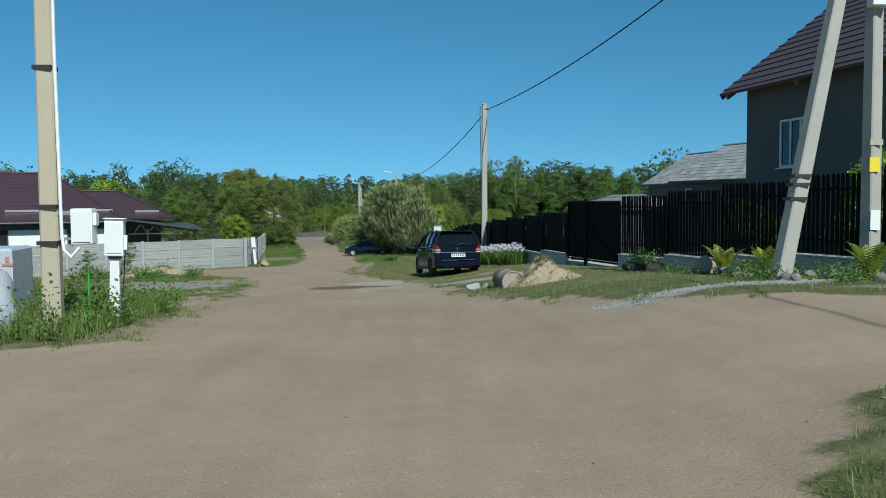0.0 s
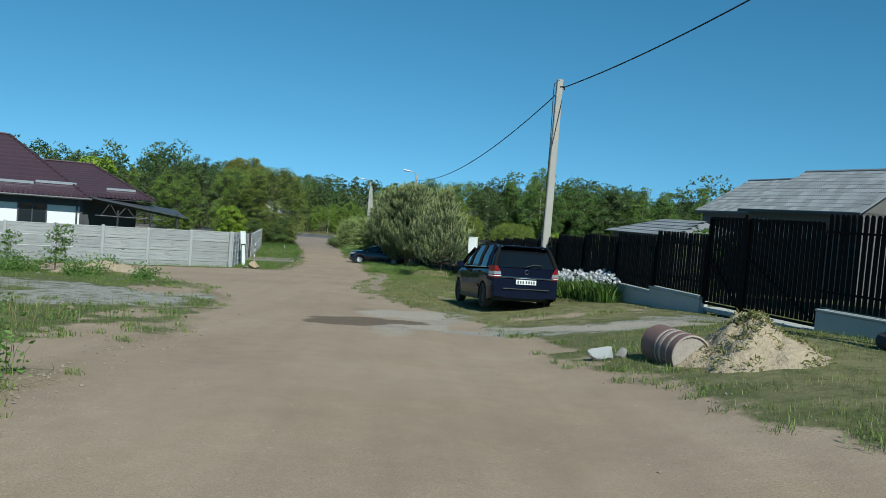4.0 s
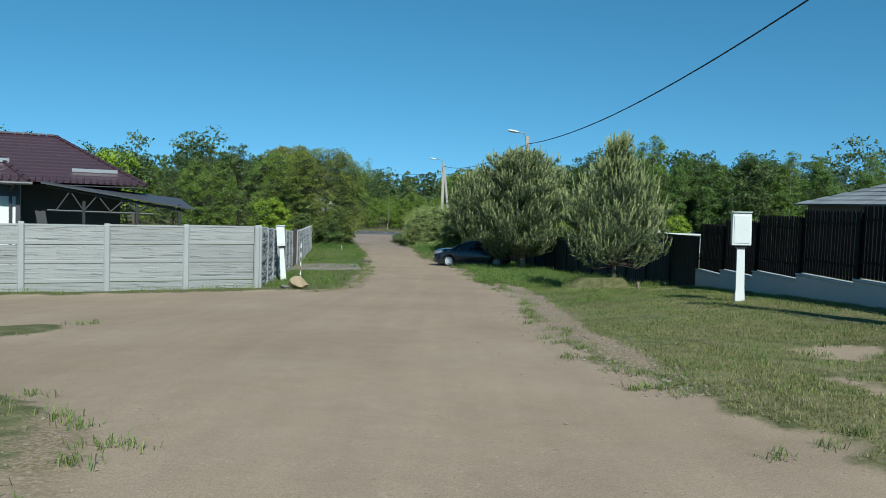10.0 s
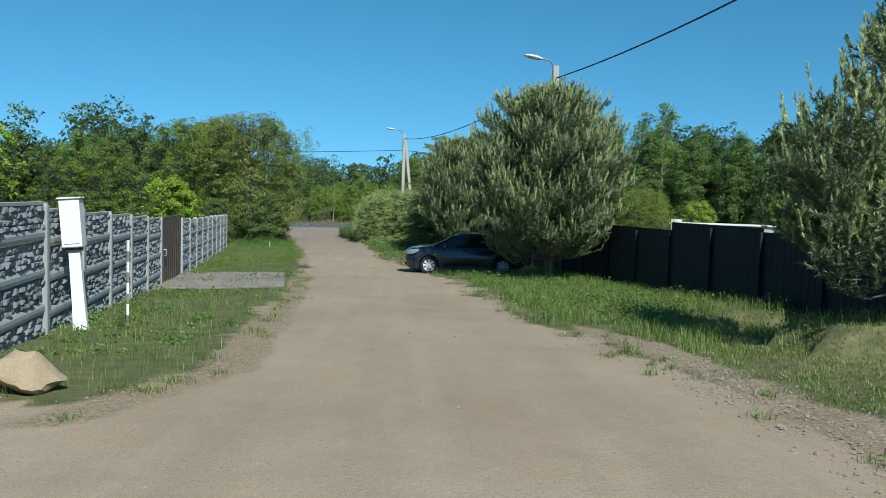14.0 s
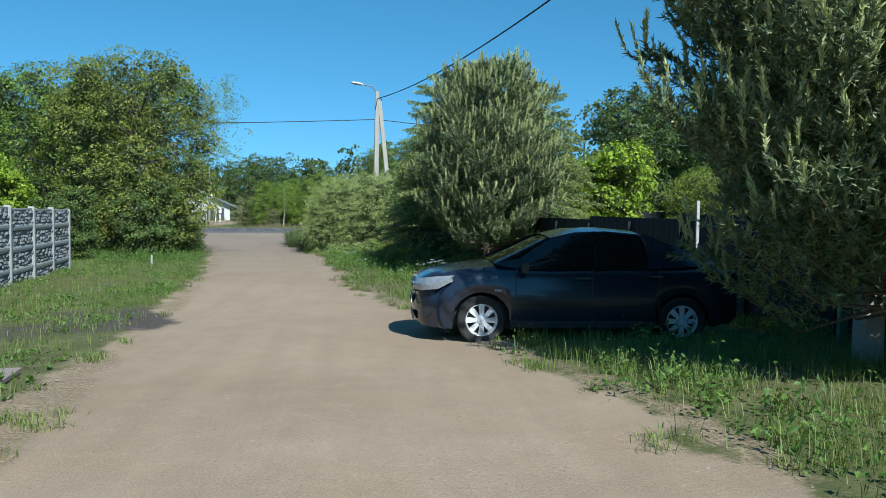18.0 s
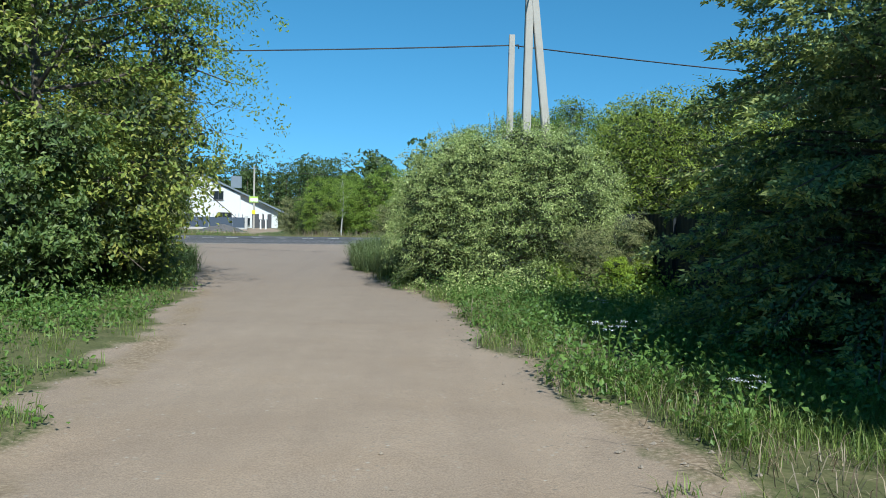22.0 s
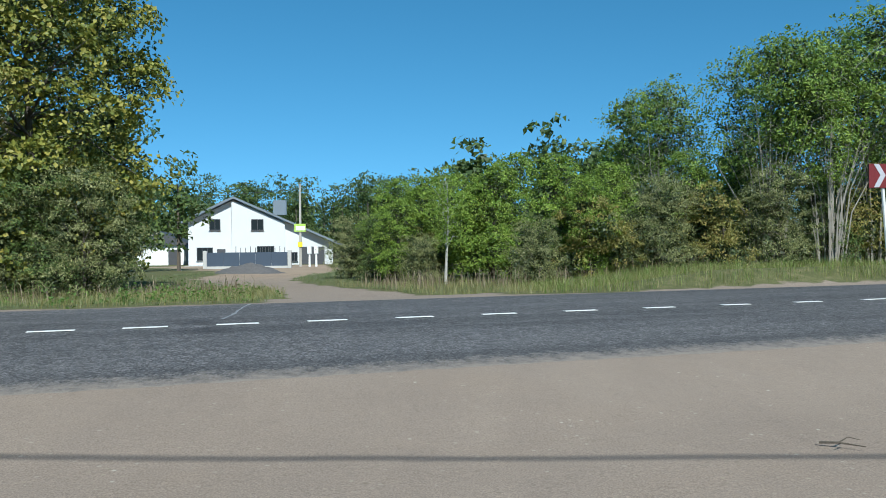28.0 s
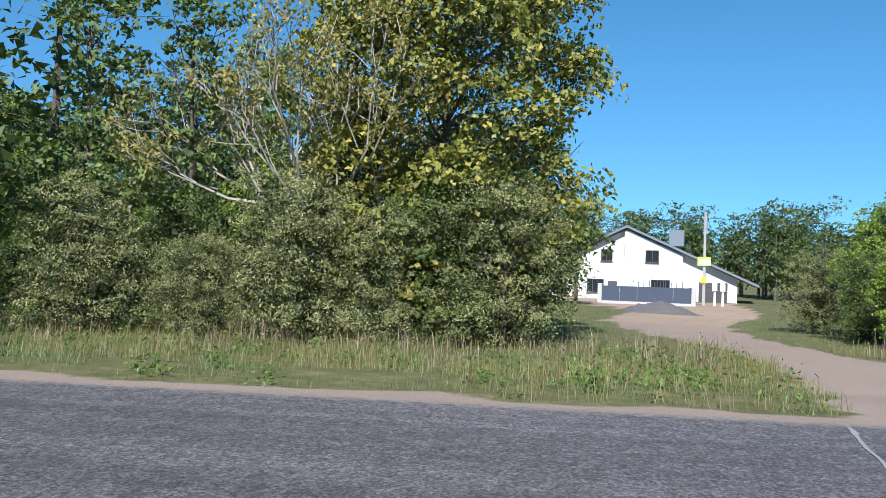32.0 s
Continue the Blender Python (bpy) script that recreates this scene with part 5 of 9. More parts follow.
def fence_run(x0, y0, dx, dy, count, pitch, panels, turn, step0=0):
    """Posts and panels along a line; the panels' faces look to local -y."""
    for k in range(count + 1):
        px, py = x0 + dx * pitch * k, y0 + dy * pitch * k
        z = ground(px, py)
        p = part("post", post_mesh, M_FENCE_POST, fence)
        p.matrix_basis = pose(px, py, z - 0.06, 0, 0, turn)
        if k == count:
            break
        mx, my = px + dx * pitch / 2, py + dy * pitch / 2
        zz = ground(mx, my) - 0.27 + rnd(-0.015, 0.015)
        for r in range(4):
            q = part("panel", panels[(k * 3 + r + step0) % len(panels)], M_FENCE, fence)
            q.matrix_basis = pose(mx, my, zz + 0.5 * r, 0, 0, turn)
            if panels is stones:
                part("ledge", ledge_mesh, M_FENCE_POST, fence).matrix_basis = q.matrix_basis
        b = part("cap", band_mesh, M_FENCE_POST, fence)
        b.matrix_basis = pose(mx, my, zz + 2.0, 0, 0, turn)


PITCH = 2.02
fence_run(FENCE_C[0], FENCE_C[1], FENCE_D[0], FENCE_D[1], 12, PITCH, planks, math.degrees(math.atan2(-FENCE_D[1], -FENCE_D[0])))
part("post", post_mesh, M_FENCE_POST, fence).matrix_basis = pose(FENCE_C[0] - 0.02, FENCE_C[1] - 0.17, ground(*FENCE_C) - 0.06, 0, 0, 20)
SD = Vector((-13.3 + 8.75, 83.3 - 47.7)).normalized()
st_turn = math.degrees(math.atan2(SD.y, SD.x))
fence_run(FENCE_C[0] + SD.x * 0.1, FENCE_C[1] + SD.y * 0.1, SD.x, SD.y, 7, PITCH, stones, st_turn)
g0 = 7 * PITCH + 0.15
fence_run(FENCE_C[0] + SD.x * (g0 + 4.1), FENCE_C[1] + SD.y * (g0 + 4.1), SD.x, SD.y, 9, PITCH, stones, st_turn, 1)
gx0, gy0 = FENCE_C[0] + SD.x * (g0 + 2.05), FENCE_C[1] + SD.y * (g0 + 2.05)
gate = thing("sliding_gate", "brown sheet-metal driveway gate, closed", "gate", pose(gx0, gy0, ground(gx0, gy0), 0, 0, st_turn))
part("gate_frame", Form().box((0, 0, 1.82), (3.95, 0.06, 0.06)).box((0, 0, 0.1), (3.95, 0.06, 0.06)).box((-1.95, 0, 0.95), (0.06, 0.06, 1.8)).box((1.95, 0, 0.95), (0.06, 0.06, 1.8)), M_BROWN_GATE, gate)
for k in range(20):
    part("gate_sheet", Form().box((-1.83 + 0.193 * k, -0.03 + 0.012 * (k % 2), 0.95), (0.19, 0.02, 1.72)), M_BROWN_GATE, gate)
part("handle", Form().tube([(-1.5, -0.04, 1.0), (-1.5, -0.1, 1.0), (-1.5, -0.1, 0.85), (-1.5, -0.04, 0.85)], 0.012, 6), M_GREY_METAL, gate)
# paved drive before the gate
drive = thing("pavement_drive", "grey and pink paved drive to the gate", "paving", kind="structure")
pm = Form().box((0, 0, 0), (0.198, 0.098, 0.05), bevel=0.006).mesh("paver")
pm.materials.append(M_PAVER)
nrm = Vector((SD.y, -SD.x))
for i in range(20):
    for j in range(15):
        q = Vector((gx0, gy0)) + SD * (-3.3 + 0.302 * i) + nrm * (0.12 + 0.212 * j)
        p = part("paver", pm, M_PAVER, drive)
        p.matrix_basis = pose(q.x, q.y, ground(q.x, q.y) + 0.04, 0, 0, st_turn) @ Matrix.Diagonal((1.49, 2.1, 1, 1))
# marker stake striped red and white by the fence
sk = thing("stake", "thin striped marker stake by the stone fence", "stake", at(-8.5, 52.6))
for k in range(8):
    part("stripe", Form().tube([(0, 0, 0.16 * k), (0, 0, 0.16 * k + 0.16)], 0.022, 6), M_WHITE_PLASTIC if k % 2 else M_WOOD, sk)

# ---- dark picket fence of the right-hand house ----
picket = Form().loft([[(x, y, z) for x, y in ((-w, -0.009), (w, -0.009), (w, 0.009), (-w, 0.009))] for z, w in ((0.04, 0.042), (1.66, 0.042), (1.70, 0.022))], True, True).mesh("picket")
picket.materials.append(M_PICKET)
pf = thing("picket_fence", "dark brown metal picket fence on a pale low wall", "fence")


def picket_bay(a, b, plinth_h, drop=0.0, tall=1.0):
    """One bay between two plan places: low wall, rails, posts and pickets."""
    a, b = Vector((a[0] * U, a[1] * U)), Vector((b[0] * U, b[1] * U))
    d = b - a
    L, turn = d.length, math.degrees(math.atan2(d.y, d.x))
    za, zb = ground(a.x, a.y), ground(b.x, b.y)
    z = max(za, zb) + plinth_h
    m = pose(a.x, a.y, z, 0, 0, turn)
    base = min(za, zb) - 0.25 - z
    w = part("low_wall", Form().box((L / 2, 0, base / 2 - 0.02), (L + 0.02, 0.22, -base - 0.04), bevel=0.01), M_GREY_WALL, pf, "pale plastered low wall")
    c = part("coping", Form().box((L / 2, 0, -0.015), (L + 0.03, 0.26, 0.04), bevel=0.008), M_GREY_WALL, w)
    w.matrix_basis = m
    for zz in (0.32, 1.38 * tall):
        part("rail", Form().box((L / 2, 0.03, zz), (L, 0.03, 0.04)), M_PICKET, pf).matrix_basis = m
    part("post", Form().box((0, 0.04, 0.82 * tall), (0.06, 0.06, 1.66 * tall)), M_PICKET, pf).matrix_basis = m
    n = int(L / 0.118)
    for k in range(n):
        p = part("picket", picket, M_PICKET, pf)
        p.matrix_basis = m @ pose((k + 0.6) * L / n, 0, 0, rnd(-0.3, 0.3), rnd(-0.4, 0.4), 0) @ Matrix.Diagonal((1.0, 1, tall, 1))


LINE = [(9.9, 10.3), (9.3, 12.3), (8.75, 14.3), (8.1, 16.3), (7.45, 18.2), (6.85, 20.1), (6.2, 22.0)]
for a, b in zip(LINE[:-1], LINE[1:]):
    picket_bay(a, b, 0.30)
LINE2 = [(5.35, 25.0), (4.95, 27.0), (4.6, 29.0), (4.25, 31.2), (3.95, 33.4), (3.75, 35.6), (3.6, 37.8), (3.5, 40.0), (3.45, 42.2), (3.4, 44.4), (3.4, 46.6), (3.4, 48.6)]
for a, b in zip(LINE2[:-1], LINE2[1:]):
    picket_bay(a, b, 0.36, 0.0, 0.80)
bg = thing("black_gate", "black picket double gate with a wicket door", "gate")
ga, gb = Vector((6.2 * U, 22.0 * U)), Vector((5.35 * U, 25.0 * U))
gd_ = gb - ga
gm = pose(ga.x, ga.y, ground(5.8 * U, 23.4 * U) + 0.05, 0, 0, math.degrees(math.atan2(gd_.y, gd_.x)))
bg.matrix_basis = gm
GL = gd_.length
for x0, x1 in ((0.06, GL * 0.62), (GL * 0.66, GL - 0.05)):
    lf = part("leaf", Form().box(((x0 + x1) / 2, 0.02, 0.12), (x1 - x0, 0.04, 0.05)).box(((x0 + x1) / 2, 0.02, 1.95), (x1 - x0, 0.04, 0.05)).box((x0, 0.02, 1.03), (0.05, 0.04, 1.85)).box((x1, 0.02, 1.03), (0.05, 0.04, 1.85)), M_PICKET, bg)
    part("brace", Form().tube([(x0, 0.03, 0.15), (x1, 0.03, 1.2)], 0.02, 5), M_PICKET, lf)
    n = int((x1 - x0) / 0.112)
    for k in range(n):
        p = part("picket", picket, M_PICKET, lf)
        p.matrix_basis = pose(x0 + (k + 0.5) * (x1 - x0) / n, -0.01, 0.12) @ Matrix.Diagonal((1.05, 1, 1.1, 1))
part("post", Form().box((GL * 0.64, 0, 1.0), (0.09, 0.09, 2.1)), M_PICKET, bg)
part("handle", Form().box((GL * 0.69, -0.05, 1.05), (0.03, 0.05, 0.14)), M_GREY_METAL, bg, "steel gate handle")
part("threshold", Form().box((GL / 2, -0.25, -0.02), (GL, 0.5, 0.1), bevel=0.02), M_GREY_WALL, bg, "concrete threshold strip")
# ---- dark green sheet fence ----
shf = thing("sheet_fence", "dark green corrugated sheet fence behind the pines", "fence")
cor = Form()
prof = []
for k in range(11):
    x = k * 0.2
    prof += [(x, 0.0), (x + 0.07, 0.0), (x + 0.10, 0.009), (x + 0.17, 0.009)]
prof = [p for p in prof if p[0] <= 2.08]
cor.loft([[(x, y, z) for x, y in prof] for z in (-0.25, 1.74)])
cor.loft([[(x, y + 0.004, z) for x, y in prof] for z in (-0.25, 1.74)])
cor_me = cor.mesh("sheet")
cor_me.materials.append(M_SHEET)
A, B = Vector((3.4 * U, 48.7 * U)), Vector((-2.4 * U, 93.6 * U))
n = int((B - A).length / 2.04)
d = (B - A).normalized()
for k in range(n):
    q = A + d * 2.04 * k
    q0 = A + d * 2.04 * (k // 2 * 2 + 1.0)
    mq = pose(q.x, q.y, ground(q0.x, q0.y) - 0.05, 0, 0, math.degrees(math.atan2(d.y, d.x)))
    part("sheet", cor_me, M_SHEET, shf).matrix_basis = mq
    part("post", Form().box((0, 0.06, 0.83), (0.06, 0.06, 1.66)), M_SHEET, shf).matrix_basis = mq
for k in range(12):
    q = B + Vector((1, 0.15)) * 2.04 * k
    part("sheet", cor_me, M_SHEET, shf).matrix_basis = pose(q.x, q.y, ground(q.x, q.y) - 0.03, 0, 0, 8.5)


# ---- cars ----
def car(name, label, m, spec):
    """A car along local -x (front at x = 0); its body is lofted from stations, the glass house above it."""
    t = thing(name, label, "car", m, "parked cars")
    L, paint = spec["length"], spec["paint"]
    ax = spec["axles"]
    R = spec["wheel"]
    xs = sorted(set([0, 0.03, 0.09, 0.2, 0.35, L - 0.3, L - 0.12, L - 0.03, L] + [round(a + o * R * 1.18, 3) for a in ax for o in (-1.02, -1.0, -0.92, -0.75, -0.5, -0.25, 0, 0.25, 0.5, 0.75, 0.92, 1.0, 1.02)] + list(np.arange(0.5, L - 0.2, 0.25))))
    half, skin = [], []
    for x in xs:
        w, zt, zs = np.interp(x, *spec["width"]), np.interp(x, *spec["top"]), np.interp(x, *spec["shoulder"])
        zb = np.interp(x, [0, 0.12, 0.5, L - 0.6, L - 0.15, L], [0.24, 0.19, 0.18, 0.2, 0.26, 0.34])
        arch = zb
        for a in ax:
            q = 1 - ((x - a) / (R * 1.18)) ** 2
            if q > 0:
                arch = max(arch, R * 0.98 + R * 1.14 * math.sqrt(q) - R * 0.05 if q > 0.02 else arch)
        arch = min(arch, zs - 0.08)
        mid = arch + (zs - arch) * 0.5
        skin.append([(-x, y, z) for y, z in ((w * 0.90, arch), (w * 0.985, arch + 0.02), (w, arch + (zs - arch) * 0.3), (w * 1.0, mid), (w * 0.985, zs - 0.06), (w * 0.95, zs), (w * 0.86, zt - 0.02), (w * 0.55, zt), (0, zt + 0.012))])
    body = Form()
    for sgn in (1, -1):
        body.loft([[(x, y * sgn, z) for x, y, z in r] for r in skin])
    for r in (skin[0], skin[-1]):
        body.add([(x, y, z) for x, y, z in r] + [(x, -y, z) for x, y, z in r[::-1]], [tuple(range(2 * len(r)))])
    bd = part("body", body, paint, t, "", True)
    W = max(spec["width"][1])
    part("underbody", Form().box((-L / 2, 0, 0.42), (L - 0.5, W * 1.5, 0.36)), M_BLACK, t, "black underbody")
    # glass house
    g = spec["glass"]
    rows = []
    for x, zb, zt, wb, wt in g:
        rows.append([(-x, y, z) for y, z in ((wb, zb), (wb * 0.5 + wt * 0.5 + 0.02, zb + (zt - zb) * 0.5), (wt, zt - 0.03 * (zt > zb + 0.1)), (wt * 0.6, zt), (0, zt + 0.01))])
    gl = Form()
    for sgn in (1, -1):
        gl.loft([[(x, y * sgn, z) for x, y, z in r] for r in rows])
    gh = part("glass_house", gl, M_CARGLASS, t, "tinted car windows", True)
    i0, i1 = spec["roof"]
    rf = Form()
    rr = [[(x, y * k, z + 0.012) for k in (1,) for x, y, z in r[2:]] for r in rows[i0:i1 + 1]]
    rr = [[(r[0][0], r[0][1] + 0.012, r[0][2] - 0.05)] + r for r in rr]
    for sgn in (1, -1):
        rf.loft([[(x, y * sgn, z) for x, y, z in r] for r in rr])
    part("roof", rf, paint, t, "", True)
    for sgn in (1, -1):
        for (xa, za, ya), (xb, zb2, yb), w in spec["pillars"]:
            part("pillar", Form().tube([(-xa, ya * sgn, za), (-(xa + xb) / 2, ((ya + yb) / 2 + 0.022) * sgn, (za + zb2) / 2), (-xb, yb * sgn, zb2)], w, 6), paint if w > 0.045 else spec["post"], t, "", True)
        mx, mz = spec["mirror"]
        part("mirror", Form().loft([[(-mx + dx, sgn * (W + dy), mz + s2 * 0.075) for dx, s2 in ((-0.03, -1), (0.05, -0.8), (0.06, 0.6), (-0.03, 1))] for dy in (-0.03, 0.10, 0.16)], True, True), paint, t, "door mirror", True)
        for hx, hz in spec["handles"]:
            part("door_handle", Form().box((-hx, sgn * (np.interp(hx, *spec["width"]) * 1.0 + 0.012), hz), (0.2, 0.03, 0.035), bevel=0.008), paint, t)
        for dx in spec["doors"]:
            wv = np.interp(dx, *spec["width"])
            part("door_seam", Form().box((-dx, sgn * (wv * 0.985 + 0.003), 0.62), (0.012, 0.012, 0.72)), M_BLACK, t)
        part("sill", Form().box((-(ax[0] + ax[1]) / 2, sgn * (W - 0.02), 0.27), (ax[1] - ax[0] - 2.3 * R, 0.05, 0.1), bevel=0.015), M_BLACK, t, "black sill strip")
        part("side_strip", Form().box((-(ax[0] + ax[1]) / 2, sgn * (W + 0.008), 0.56), (ax[1] - ax[0] - 2.5 * R, 0.02, 0.07), bevel=0.006), paint, t)
    # wheels
    for a in ax:
        for sgn in (1, -1):
            mw = pose(-a, sgn * (W - 0.11), R, -90 * sgn, 0, 0)
            ty = part("wheel", Form().lathe([(R * 0.66, -0.09), (R * 0.9, -0.10), (R * 0.98, -0.085), (R, -0.05), (R, 0.05), (R * 0.98, 0.085), (R * 0.9, 0.10), (R * 0.66, 0.085)], 28, mw), M_RUBBER, t, "black tyre", True)
            rim = part("rim", Form().lathe([(R * 0.66, 0.085), (R * 0.64, 0.09), (R * 0.60, 0.06), (R * 0.58, 0.0)], 28, mw), spec["rim"], ty, "wheel rim", True)
            part("disc", Form().lathe([(R * 0.58, 0.0), (0.0, -0.005)], 20, mw), M_BLACK, ty)
            n = spec["spokes"]
            sp = Form()
            for k in range(n):
                q = mw @ pose(0, 0, 0, 0, 0, 360 * k / n)
                sp.add([q @ Vector(v) for v in ((R * 0.08, -R * 0.07, 0.078), (R * 0.62, -R * 0.13, 0.066), (R * 0.62, R * 0.13, 0.066), (R * 0.08, R * 0.07, 0.078), (R * 0.08, -R * 0.06, 0.04), (R * 0.62, -R * 0.10, 0.02), (R * 0.62, R * 0.10, 0.02), (R * 0.08, R * 0.06, 0.04))], [(0, 1, 2, 3), (0, 4, 5, 1), (3, 2, 6, 7)])
            part("spokes", sp, spec["rim"], ty)
            part("hub_cap", Form().lathe([(R * 0.17, 0.06), (R * 0.16, 0.088), (0.0, 0.094)], 14, mw), spec["rim"], ty, "", True)
    return t


SEDAN = dict(post=M_MATT, length=4.22, paint=M_SEDAN, axles=(0.82, 3.43), wheel=0.315, rim=M_COVER, spokes=8,
             width=([0, 0.03, 0.08, 0.16, 0.3, 0.7, 1.2, 3.4, 3.9, 4.14, 4.22], [0.30, 0.47, 0.61, 0.72, 0.805, 0.86, 0.872, 0.872, 0.84, 0.77, 0.68]),
             top=([0, 0.06, 0.2, 0.55, 1.0, 1.3, 3.4, 3.7, 3.85, 4.1, 4.22], [0.76, 0.83, 0.895, 0.965, 1.02, 1.03, 1.03, 1.05, 1.07, 1.06, 0.98]),
             shoulder=([0, 0.06, 0.3, 0.8, 1.3, 3.4, 4.05, 4.22], [0.70, 0.75, 0.82, 0.90, 0.92, 0.96, 0.99, 0.90]),
             glass=((1.00, 1.02, 1.03, 0.80, 0.72), (1.3, 0.97, 1.17, 0.815, 0.68), (1.7, 0.95, 1.38, 0.82, 0.62), (2.05, 0.96, 1.46, 0.82, 0.60), (2.45, 0.97, 1.48, 0.82, 0.595), (2.9, 0.99, 1.445, 0.82, 0.60), (3.3, 1.01, 1.31, 0.80, 0.63), (3.8, 1.05, 1.08, 0.74, 0.66)),
             roof=(2, 5), pillars=(((1.02, 1.02, 0.735), (1.71, 1.36, 0.61), 0.02), ((2.28, 0.96, 0.815), (2.3, 1.45, 0.60), 0.025)),
             mirror=(1.35, 1.0), handles=((2.1, 0.86), (3.05, 0.89)), doors=(1.25, 2.24, 3.12))
sed = car("sedan", "dark grey four-door saloon, parked with its front on the lane", at(-4.32, 68.55, 178, 0.0), SEDAN)
for sgn in (1, -1):
    hi = [(0.0, 0.40, 0.80), (-0.07, 0.62, 0.83), (-0.24, 0.80, 0.865), (-0.44, 0.868, 0.885)]
    lo = [(0.02, 0.42, 0.665), (-0.07, 0.68, 0.675), (-0.26, 0.845, 0.71), (-0.42, 0.876, 0.80)]
    strip = [[(x, y * sgn, z), ((x + a) / 2 + 0.025, ((y + b) / 2 + 0.012) * sgn, (z + c) / 2 + 0.01), (a, b * sgn, c)] for (x, y, z), (a, b, c) in zip(hi, lo)]
    part("headlight", Form().loft([[(strip[0][i][0] - 0.06, strip[0][i][1] * 0.95, strip[0][i][2]) for i in range(3)]] + strip + [[(strip[3][i][0] - 0.03, strip[3][i][1] * 0.97, strip[3][i][2]) for i in range(3)]]), M_LAMP_CLEAR, sed, "clear headlight", True)
    part("fog_lamp", Form().lathe([(0.07, 0), (0.065, 0.02), (0.0, 0.025)], 14, pose(-0.14, sgn * 0.67, 0.40, 0, 80, sgn * 40)), M_BLACK, sed, "fog lamp in a dark recess")
    part("tail_light", Form().loft([[(-4.0 - 0.04 * k, sgn * (0.80 - 0.03 * k), z) for z in (0.84, 0.90, 0.97)] for k in range(5)]), M_LAMP_RED, sed, "red tail light", True)
    side = [[(2.98, 0.825, 0.985), (2.96, 0.73, 1.21), (2.9, 0.612, 1.43)], [(3.1, 0.822, 0.99), (3.08, 0.73, 1.19), (3.02, 0.62, 1.41)], [(3.32, 0.812, 1.0), (3.32, 0.74, 1.16), (3.3, 0.645, 1.30)], [(3.6, 0.785, 1.02), (3.6, 0.735, 1.10), (3.58, 0.67, 1.18)], [(3.86, 0.75, 1.04), (3.86, 0.71, 1.06), (3.84, 0.67, 1.075)]]
    part("rear_quarter", Form().loft([[(-x, sgn * (y + 0.012), z + 0.004) for x, y, z in r] for r in side]), M_SEDAN, sed, "", True)
    part("indicator", Form().box((-1.02, sgn * 0.872, 0.70), (0.09, 0.015, 0.03), bevel=0.005), M_LAMP_CLEAR, sed)
gr = part("grille", Form().box((0.0, 0, 0.70), (0.06, 0.80, 0.14), bevel=0.02), M_BLACK, sed, "black front grille")
for z in (0.73, 0.675):
    part("chrome_bar", Form().tube([(0.03, -0.40, z + 0.02), (0.04, -0.1, z), (0.044, 0, z + 0.03), (0.04, 0.1, z), (0.03, 0.40, z + 0.02)], 0.013, 6), M_CHROME, gr, "", True)
part("bumper", Form().loft([[(b - 0.29 * (abs(y) / 0.82) ** 2.4, y, z) for y in (-0.825, -0.79, -0.72, -0.6, -0.45, -0.25, 0, 0.25, 0.45, 0.6, 0.72, 0.79, 0.825)] for z, b in ((0.16, -0.14), (0.19, -0.06), (0.24, 0.0), (0.33, 0.035), (0.42, 0.05), (0.5, 0.05), (0.58, 0.035), (0.64, 0.012), (0.69, -0.02), (0.73, -0.07))]), M_SEDAN, sed, "painted front bumper", True)
part("lower_intake", Form().box((0.03, 0, 0.31), (0.03, 0.7, 0.12), bevel=0.02), M_BLACK, sed, "black lower intake")
pl = part("number_plate", Form().box((0.056, 0.0, 0.52), (0.014, 0.52, 0.11), bevel=0.004), M_PLATE, sed, "white number plate")
for k in range(7):
    part("plate_bar", Form().box((0.065, -0.2 + 0.065 * k + (0.02 if k > 3 else 0), 0.52), (0.004, 0.035, 0.065)), M_BLACK, pl)
part("wiper", Form().tube([(-1.02, 0.5, 1.0), (-1.15, 0.1, 1.075), (-1.1, -0.45, 1.05)], 0.01, 5), M_BLACK, sed)

